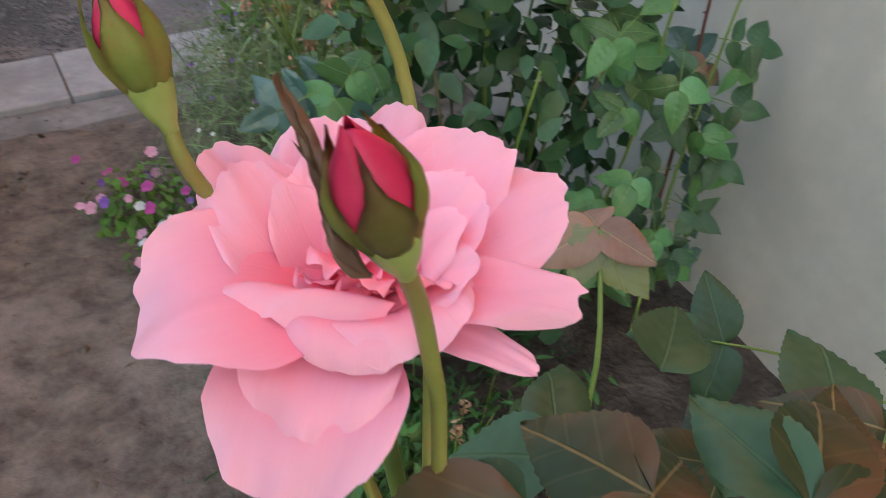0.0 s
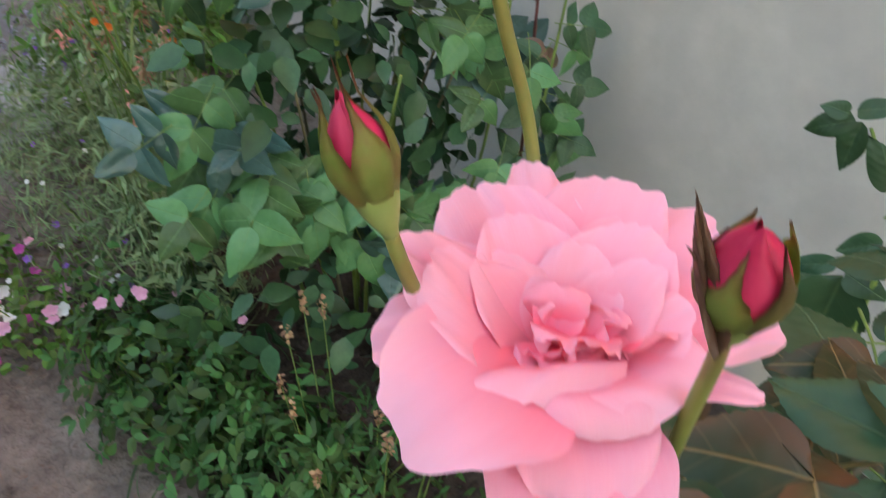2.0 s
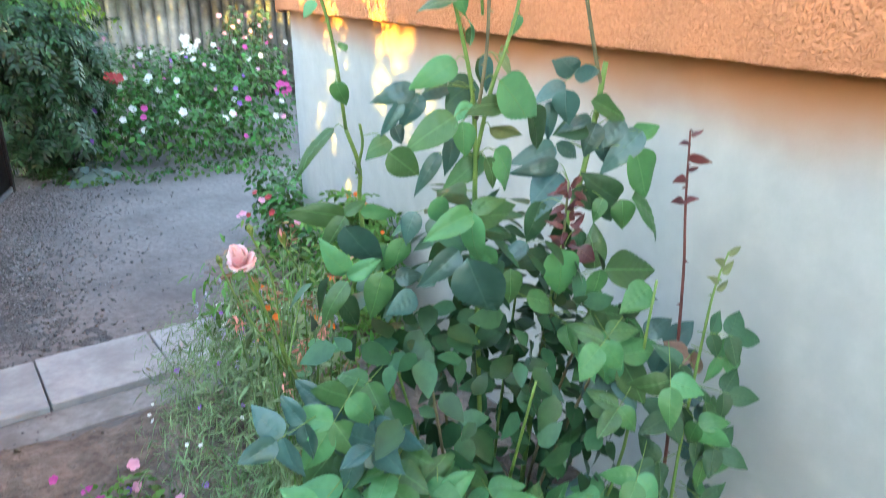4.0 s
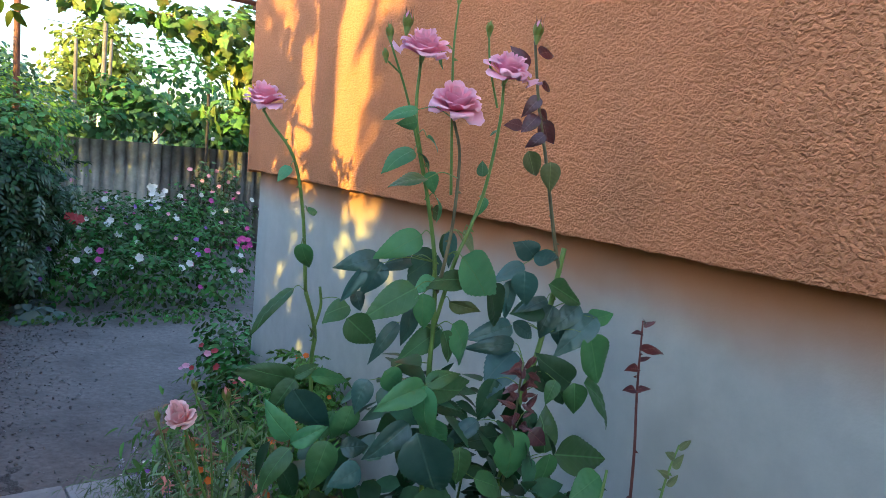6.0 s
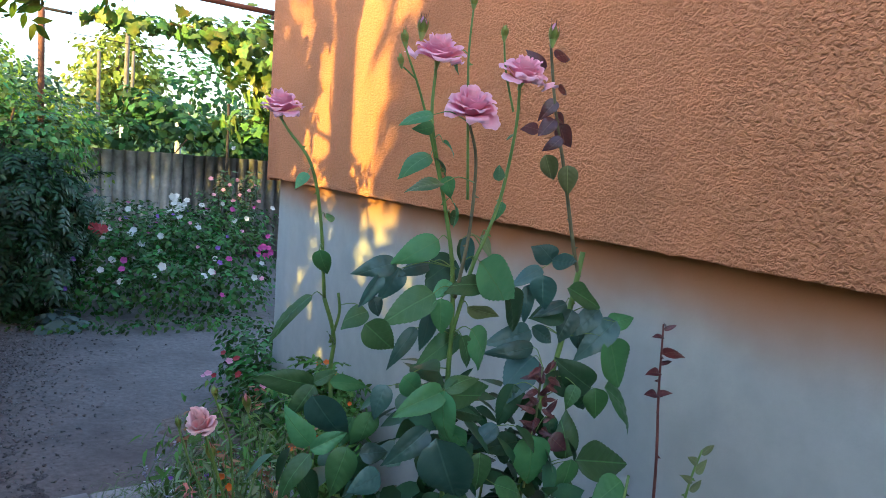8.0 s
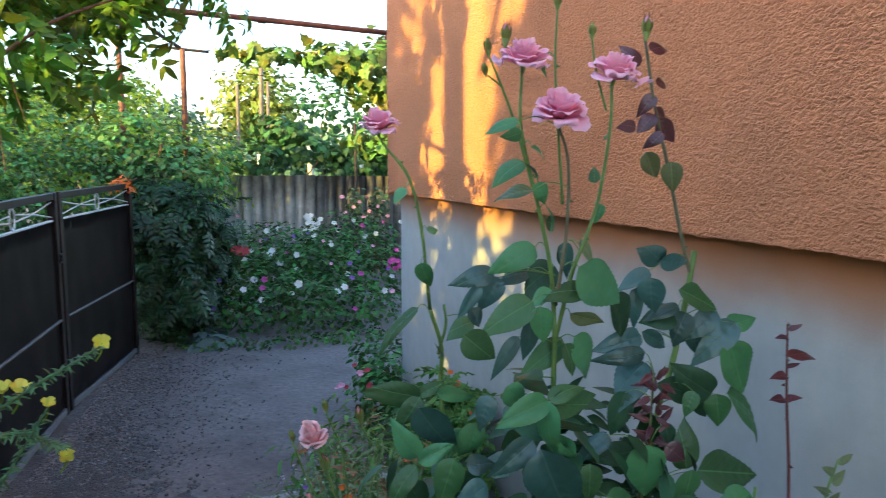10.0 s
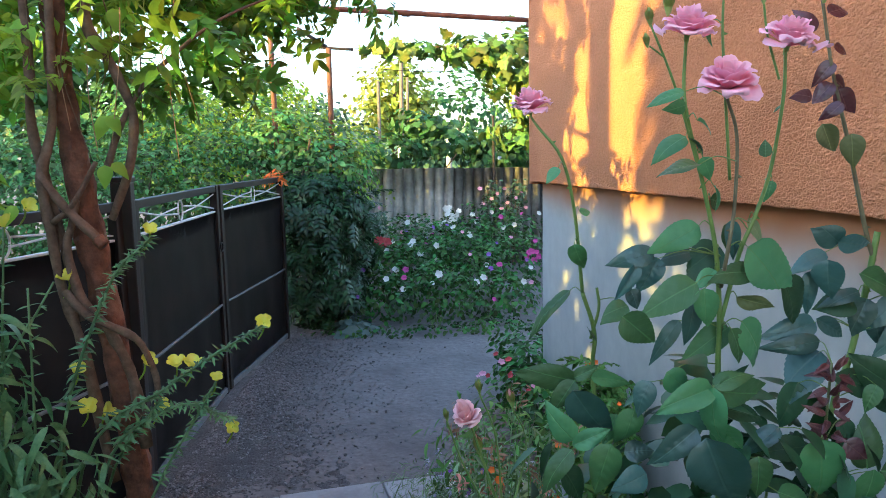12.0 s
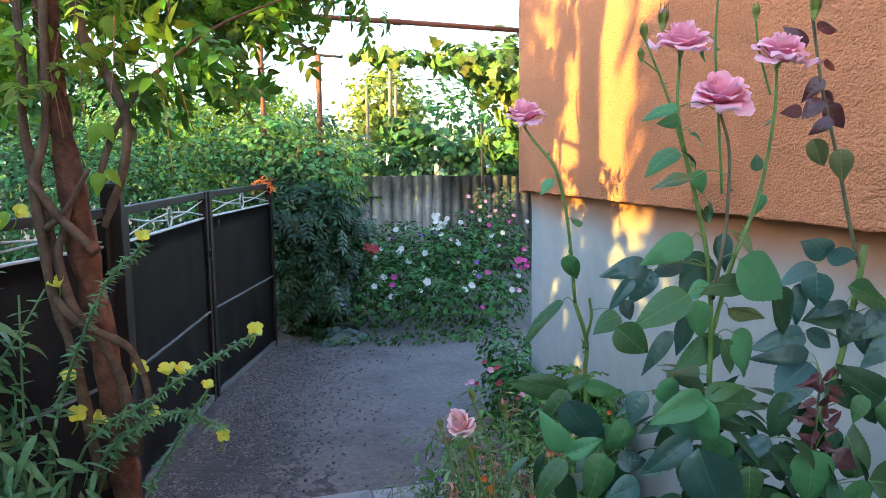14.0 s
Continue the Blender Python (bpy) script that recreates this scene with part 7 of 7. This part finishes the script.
tuft("petunia", "small petunia with pink and violet flowers on bare soil", "flowers", (-1.68, -3.38, 0.02), [((0, 0, 0.08), (0.16, 0.16, 0.08))], 270, 0.034, M["weed"], OVATE,
     (("violet_flower", ring_spots(3, 0.11, 0.15), 0.017, M["violet"]), ("pink_flower", ring_spots(7, 0.18, 0.16), 0.018, M["softpink"]), ("magenta_flower", ring_spots(6, 0.16, 0.15), 0.018, M["magenta"]), ("white_flower", ring_spots(2, 0.16, 0.13), 0.014, M["white"])))
tuft("petunia", "low pink petunia beside the soil path", "flowers", (-1.60, -3.72, 0.02), [((0, 0, 0.07), (0.17, 0.17, 0.08))], 230, 0.034, M["weed"], OVATE,
     (("pink_flower", ring_spots(8, 0.15, 0.13), 0.018, M["softpink"]), ("white_flower", ring_spots(6, 0.12, 0.13), 0.018, M["white"]), ("magenta_flower", ring_spots(4, 0.15, 0.1), 0.016, M["magenta"])))
tuft("weed_clump", "low leafy weeds between the petunias and the herbs", "weeds", (-1.45, -3.72, 0.02), [((0, 0, 0.08), (0.16, 0.35, 0.10)), ((0.05, -0.35, 0.09), (0.18, 0.25, 0.11))], 520, 0.042, M["weed"], NARROW,
     (("white_flower", ring_spots(6, 0.2, 0.16), 0.010, M["white"]), ("lilac_flower", ring_spots(6, 0.2, 0.18), 0.011, M["violet"])))
tuft("herb_clump", "wispy grey-green herb with tiny pale flowers", "herb", (-1.30, -3.35, 0.02), [((0, 0, 0.25), (0.26, 0.45, 0.28)), ((0.1, -0.5, 0.25), (0.25, 0.35, 0.28)), ((0.05, 0.5, 0.22), (0.22, 0.35, 0.24))], 5000, 0.055, M["greyherb"], STRAP,
     (("white_flower", ring_spots(14, 0.3, 0.42), 0.006, M["white"]), ("lilac_flower", ring_spots(8, 0.3, 0.40), 0.010, M["violet"])), up=0.1, down=-0.9)
tuft("lavender", "greyish lavender spilling over the slabs", "herb", (-0.98, -2.6, 0.02), [((0, 0, 0.2), (0.2, 0.26, 0.24)), ((0.0, 0.3, 0.15), (0.16, 0.2, 0.2))], 2000, 0.05, M["greyherb"], STRAP,
     (("lilac_flower", ring_spots(16, 0.28, 0.34), 0.012, M["violet"]), ("white_flower", ring_spots(12, 0.28, 0.33), 0.012, M["white"])), up=0.1, down=-0.9)
lav = thing("lavender", "lavender with thin grey stalks and faded violet spikes beside the slabs", "herb", (-1.05, -2.85, 0.02))
for k in range(46):
    a, r = k * 2.4, 0.30 * math.sqrt((k + 0.5) / 46)
    low = Vector((0.6 * r * math.cos(a), 1.2 * r * math.sin(a), 0))
    top = Vector((0.75 * r * math.cos(a), 1.5 * r * math.sin(a), 0.32 + 0.15 * RNG.random()))
    part("stalk", tube(bmesh.new(), [tuple(low), tuple(low.lerp(top, 0.5) + Vector((0.01, 0, 0.02))), tuple(top)], 0.0018, 0.0012, 5, 3), M["greyherb"], lav)
    leafy("flower_spike", SMALL, [(tuple(top), (0.007, 0.007, 0.028))], 22, 0.010, M["lavender"], lav, "faded violet flower spike", shell=0.2)
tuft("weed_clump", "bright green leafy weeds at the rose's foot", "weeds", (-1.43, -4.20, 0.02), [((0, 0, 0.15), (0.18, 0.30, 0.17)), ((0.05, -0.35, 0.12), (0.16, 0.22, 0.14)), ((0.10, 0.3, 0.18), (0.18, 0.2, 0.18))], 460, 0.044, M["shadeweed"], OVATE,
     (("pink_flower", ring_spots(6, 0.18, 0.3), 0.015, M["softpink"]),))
tuft("weed_clump", "ferny green weeds in shade on the bed soil", "weeds", (-1.42, -4.2, 0.02), [((0, 0, 0.14), (0.18, 0.32, 0.15)), ((0.08, -0.4, 0.12), (0.16, 0.22, 0.14))], 380, 0.095, M["shadeweed"], SPRAYS[3])
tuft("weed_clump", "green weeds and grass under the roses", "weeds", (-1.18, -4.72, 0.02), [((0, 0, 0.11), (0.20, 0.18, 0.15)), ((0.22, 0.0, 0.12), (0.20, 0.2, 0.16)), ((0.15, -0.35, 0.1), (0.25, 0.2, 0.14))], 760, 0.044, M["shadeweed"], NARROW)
seeds = thing("seed_spikes", "small brown seed spikes standing among the weeds", "weeds", (-1.22, -4.72, 0.02))
for k in range(12):
    a = k * 2.4
    p = Vector((0.20 * math.cos(a) * (0.3 + 0.7 * ((k * 0.37) % 1)), 0.22 * math.sin(a), 0.26 + 0.07 * (k % 4)))
    part("stalk", tube(bmesh.new(), [(p.x * 0.7, p.y * 0.7, 0), tuple(p)], 0.0018, 0.0012, 5), M["stem"], seeds)
    leafy("seed_head", SMALL, [(tuple(p), (0.008, 0.008, 0.035))], 26, 0.012, M["dry"], seeds, "dry brown seed head", shell=0.2)
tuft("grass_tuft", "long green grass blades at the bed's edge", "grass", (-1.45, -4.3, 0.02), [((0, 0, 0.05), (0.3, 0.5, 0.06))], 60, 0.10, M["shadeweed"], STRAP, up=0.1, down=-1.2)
tuft("marigold", "feathery marigold with orange flowers beside the plinth", "flowers", (-0.85, -3.1, 0.02), [((0, 0, 0.45), (0.28, 0.3, 0.35)), ((-0.15, 0.3, 0.4), (0.25, 0.3, 0.32))], 1300, 0.06, M["weed"], NARROW,
     (("orange_flower", ring_spots(5, 0.25, 0.72), 0.010, M["orange"]),))
tuft("marigold", "feathery green marigold with orange-red heads against the plinth", "flowers", (-0.44, -2.42, 0.02), [((0, 0, 0.36), (0.13, 0.30, 0.30)), ((0, -0.05, 0.56), (0.10, 0.24, 0.10))], 420, 0.10, M["weed"], SPRAYS[4],
     (("orange_flower", [Vector((0.0, -0.10 + 0.09 * i, 0.67 + 0.03 * (i % 2))) for i in range(3)], 0.017, M["orange"]),))
tuft("weed_clump", "tall soft green weeds between the herbs and the rose bush", "weeds", (-1.13, -3.55, 0.02), [((0, 0, 0.34), (0.17, 0.34, 0.34)), ((0.06, 0.35, 0.36), (0.18, 0.30, 0.32)), ((-0.05, -0.35, 0.24), (0.16, 0.25, 0.24))], 1700, 0.055, M["greyherb"], NARROW, up=0.4)
tuft("low_flowers", "tangled low plants with red and pink flowers round the house corner", "flowers", (-0.46, -1.6, 0.02), [((0, 0, 0.20), (0.15, 0.6, 0.25)), ((0.08, 0.6, 0.22), (0.15, 0.4, 0.28)), ((0.4, 1.2, 0.16), (0.3, 0.4, 0.22))], 1500, 0.05, M["bedleaf"], OVATE,
     (("red_flower", ring_spots(8, 0.3, 0.4), 0.018, M["crimson"]), ("pink_flower", ring_spots(8, 0.3, 0.4), 0.018, M["softpink"])))

tuft("cabbage_plant", "low bluish-green leafy plant at the bed's edge", "plant", (-1.28, 1.35, 0.0), [((0, 0, 0.06), (0.17, 0.13, 0.09))], 46, 0.13, M["blueleaf"], OVATE, up=0.9, down=-0.2)
tuft("ground_cover", "low creeping weeds before the flower bed", "weeds", (-0.55, 1.15, 0.0), [((0, 0, 0.03), (0.55, 0.2, 0.05)), ((-0.7, 0.2, 0.03), (0.4, 0.2, 0.05)), ((0.6, 0.0, 0.04), (0.4, 0.25, 0.06))], 800, 0.045, M["bedleaf"], OVATE)

# the half-open pale rose on dry stalks beside the path
pale = thing("rose_plant", "low rose with one half-open salmon bloom among dry stalks", "rose plant")
cane(pale, [(-1.15, -3.95, 0.02), (-1.22, -4.02, 0.6), (-1.34, -4.10, 1.0), (-1.386, -4.112, 1.145)], 0.004, 0.0025, M["stem"], 4)
bloom(pale, facing((-1.386, -4.112, 1.138), (-0.3, -0.3, 0.9)), whorl(9, 0.043, 1.12, 0.0, 22, 0.62), M["palepetal"], 9, fine=False)
for p, s in (((-1.36, -4.10, 1.20), 0.02), ((-1.43, -4.11, 1.15), 0.018), ((-1.36, -4.09, 1.07), 0.03), ((-1.25, -3.95, 1.115), 0.030)):
    bud(pale, facing(p, (-0.2, 0, 1)), s, M["coral"] if s > 0.022 else M["hip"], brown=False, seed=8, flare=6)
    cane(pale, [tuple(Vector(p) - Vector((0, 0, s * 0.4))), tuple(Vector(p) + Vector((0.04, 0.02, -0.12))), (-1.30, -4.06, 0.85)], 0.002, 0.0025, M["stem"])
for k in range(12):
    p = Vector((-1.30 + 0.02 * k, -4.0 + 0.05 * (k % 4), 0.55 + 0.06 * (k % 6)))
    place_leaf(pale, p, p + Vector((0.05 * math.cos(k * 2.2), 0.05 * math.sin(k * 2.2), -0.01)), (-0.3, -0.5, 0.8), "leaf")
dry = thing("dry_stalks", "thin tan and salmon seed stalks beside the rose bush", "dried plant", (-1.21, -3.85, 0.02))
for k in range(40):
    a, r = k * 2.4, 0.16 * math.sqrt((k + 0.5) / 40)
    top = Vector((r * math.cos(a), 1.5 * r * math.sin(a), 0.72 + 0.34 * RNG.random()))
    mid = top * 0.55 + Vector((0.03 * math.cos(a * 3), 0.02, 0.02))
    tan = k % 2 == 0
    part("stalk", tube(bmesh.new(), [(0.5 * r * math.cos(a), 0.5 * r * math.sin(a), 0), tuple(mid), tuple(top)], 0.0022, 0.0012, 5, 3), M["greyherb"] if k % 3 else M["weed"], dry)
    leafy("seed_head" if tan else "leaves", NARROW, [(tuple(top - Vector((0, 0, 0.03))), (0.016, 0.016, 0.05))], 14, 0.026, (M["coral"] if k % 10 == 0 else M["dry"]) if tan else M["greyherb"], dry, "curly tan seed head" if tan else "", shell=0.2, up=0.2)
flowers("orange_flower", [Vector((0.10 * math.cos(k * 2), 0.1 * math.sin(k * 2), 0.80 + 0.05 * (k % 4))) for k in range(5)], 0.008, M["orange"], dry)

# ---- grit ----
n = 17000
along = -2.4 + 3.6 * RNG.random(n) + 0.25 * RNG.normal(size=n)
pos = np.c_[-2.44 + 0.165 * (along + 1.7) + RNG.exponential(0.24, n), along, np.full(n, 0.008)]
cube = np.array([(x, y, z) for x in (-1, 1) for y in (-0.8, 0.8) for z in (-0.5, 0.6)], float) * (1 + 0.2 * RNG.normal(size=(8, 3)))
spread("gravel", (cube, [(0, 1, 3, 2), (4, 6, 7, 5), (0, 4, 5, 1), (2, 3, 7, 6), (0, 2, 6, 4), (1, 5, 7, 3)]), pos, 0.0020 + 0.0060 * RNG.random(n) ** 2, RNG.normal(size=(n, 3)) * 0.3 + [0, 0, 1], RNG.normal(size=(n, 3)), M["gravel"], None, "small grey gravel strewn along the gate", smooth=False)
bpy.data.objects["gravel"]["category"] = "gravel"

# ---- unseen trees, added to shade the yard and leave sun stripes on the wall ----


def shade_tree(label, at, crown, count):
    ob = thing("unseen_sun_blocker", label, "tree", at)
    top = Vector(crown[0][0])
    wood("trunk", ob, [(((0, 0, 0), (0.1, 0, 1.0), tuple(top * 0.7)), 0.16, 0.08)], M["treebark"])
    wood("limb", ob, [((tuple(top * 0.4), tuple(top.lerp(Vector(c), 0.5)), c), 0.07, 0.02) for c, _ in crown], M["treebark"])
    leafy("crown", OVATE, crown, count, 0.34, M["canopy"], ob, shell=0.2)


shade_tree("unseen leafy tree added to block the low sun", (-6.4, -8.2, 0), [((0, 0, 3.0), (1.9, 1.9, 1.9)), ((1.3, -2.0, 2.8), (2.0, 1.8, 2.4)), ((-0.74, 1.12, 1.2), (0.85, 0.8, 1.2)), ((-0.70, 1.04, 2.9), (0.85, 0.8, 1.2)), ((-0.6, 1.15, 4.2), (0.8, 0.78, 0.8)), ((-0.72, 1.42, 2.6), (0.5, 0.50, 2.2)), ((0.6, -0.9, 4.4), (1.8, 1.8, 1.2)), ((0.3, -0.3, 1.2), (1.4, 1.4, 1.2))], 11500)
shade_tree("second unseen leafy tree added to block the low sun", (-7.5, -2.8, 0), [((0.45, -1.38, 2.6), (0.8, 0.98, 2.3)), ((0, 0.3, 2.2), (1.5, 1.5, 1.7)), ((-0.7, 1.8, 2.0), (1.5, 1.6, 1.6)), ((0.5, 0.9, 1.0), (1.3, 1.5, 1.0)), ((-1.0, 3.4, 1.8), (1.5, 1.6, 1.6)), ((0.45, -1.2, 4.2), (0.8, 0.7, 0.9))], 7500)
# out of view too: added to cut off the sun low on the plinth
tree("hedge_shrub", "unseen shrub added to keep the sun off the lower plinth", (-5.4, -4.76, 0), 1.8, [((0, 0, 1.41), (0.9, 0.82, 1.42)), ((0.5, -0.8, 1.3), (0.9, 0.9, 1.1)), ((-0.4, 0.8, 1.3), (0.9, 0.9, 1.12)), ((0, 0, 0.8), (0.9, 1.2, 0.8))], 9800, 0.2, M["fartree"], trunk=0.03, shell=0.2)
# unseen trunk and leaves, added for the stripe between the two sun bands
pole_tree = thing("unseen_stripe_trunk", "unseen bare trunk added to cast the dark stripe on the wall", "tree", (-6.05, -5.12, 0))
wood("trunk", pole_tree, [(((0, 0, 0), (0.01, 0, 2.5), (0, 0, 5.2)), 0.135, 0.12)], M["treebark"], 12, 0.05)
leafy("crown", OVATE, [((0, 0, 5.6), (0.8, 0.8, 0.9))], 900, 0.2, M["fartree"], pole_tree)
wood("branch", pole_tree, [(((0, 0, 4.6), (0.0, -0.25, 4.55), (0.0, -0.6, 4.35)), 0.012, 0.004), (((0, 0, 4.5), (0.0, 0.25, 4.4), (0.0, 0.6, 4.2)), 0.012, 0.004)], M["treebark"])
leafy("hanging_leaves", NARROW, [((0.0, -0.52, 4.22), (0.25, 0.22, 0.30)), ((0.0, 0.45, 4.0), (0.25, 0.35, 0.45)), ((0.0, -0.85, 4.45), (0.2, 0.3, 0.2))], 75, 0.17, M["fartree"], pole_tree, shell=0.1)
n = 1500
pos = np.c_[-2.5 + 2.2 * RNG.random(n), -5.9 + 3.2 * RNG.random(n), np.full(n, 0.03)]
lump = np.array([(x, y, z) for x in (-1, 1) for y in (-0.8, 0.8) for z in (-0.5, 0.6)], float) * (1 + 0.25 * RNG.normal(size=(8, 3)))
clods = spread("soil_clods", (lump, [(0, 1, 3, 2), (4, 6, 7, 5), (0, 4, 5, 1), (2, 3, 7, 6), (0, 2, 6, 4), (1, 5, 7, 3)]), pos, 0.003 + 0.011 * RNG.random(n) ** 3, RNG.normal(size=(n, 3)) * 0.4 + [0, 0, 1], RNG.normal(size=(n, 3)), M["soil"], None, "loose brown clods lying on the bed soil")
clods["category"] = "soil"
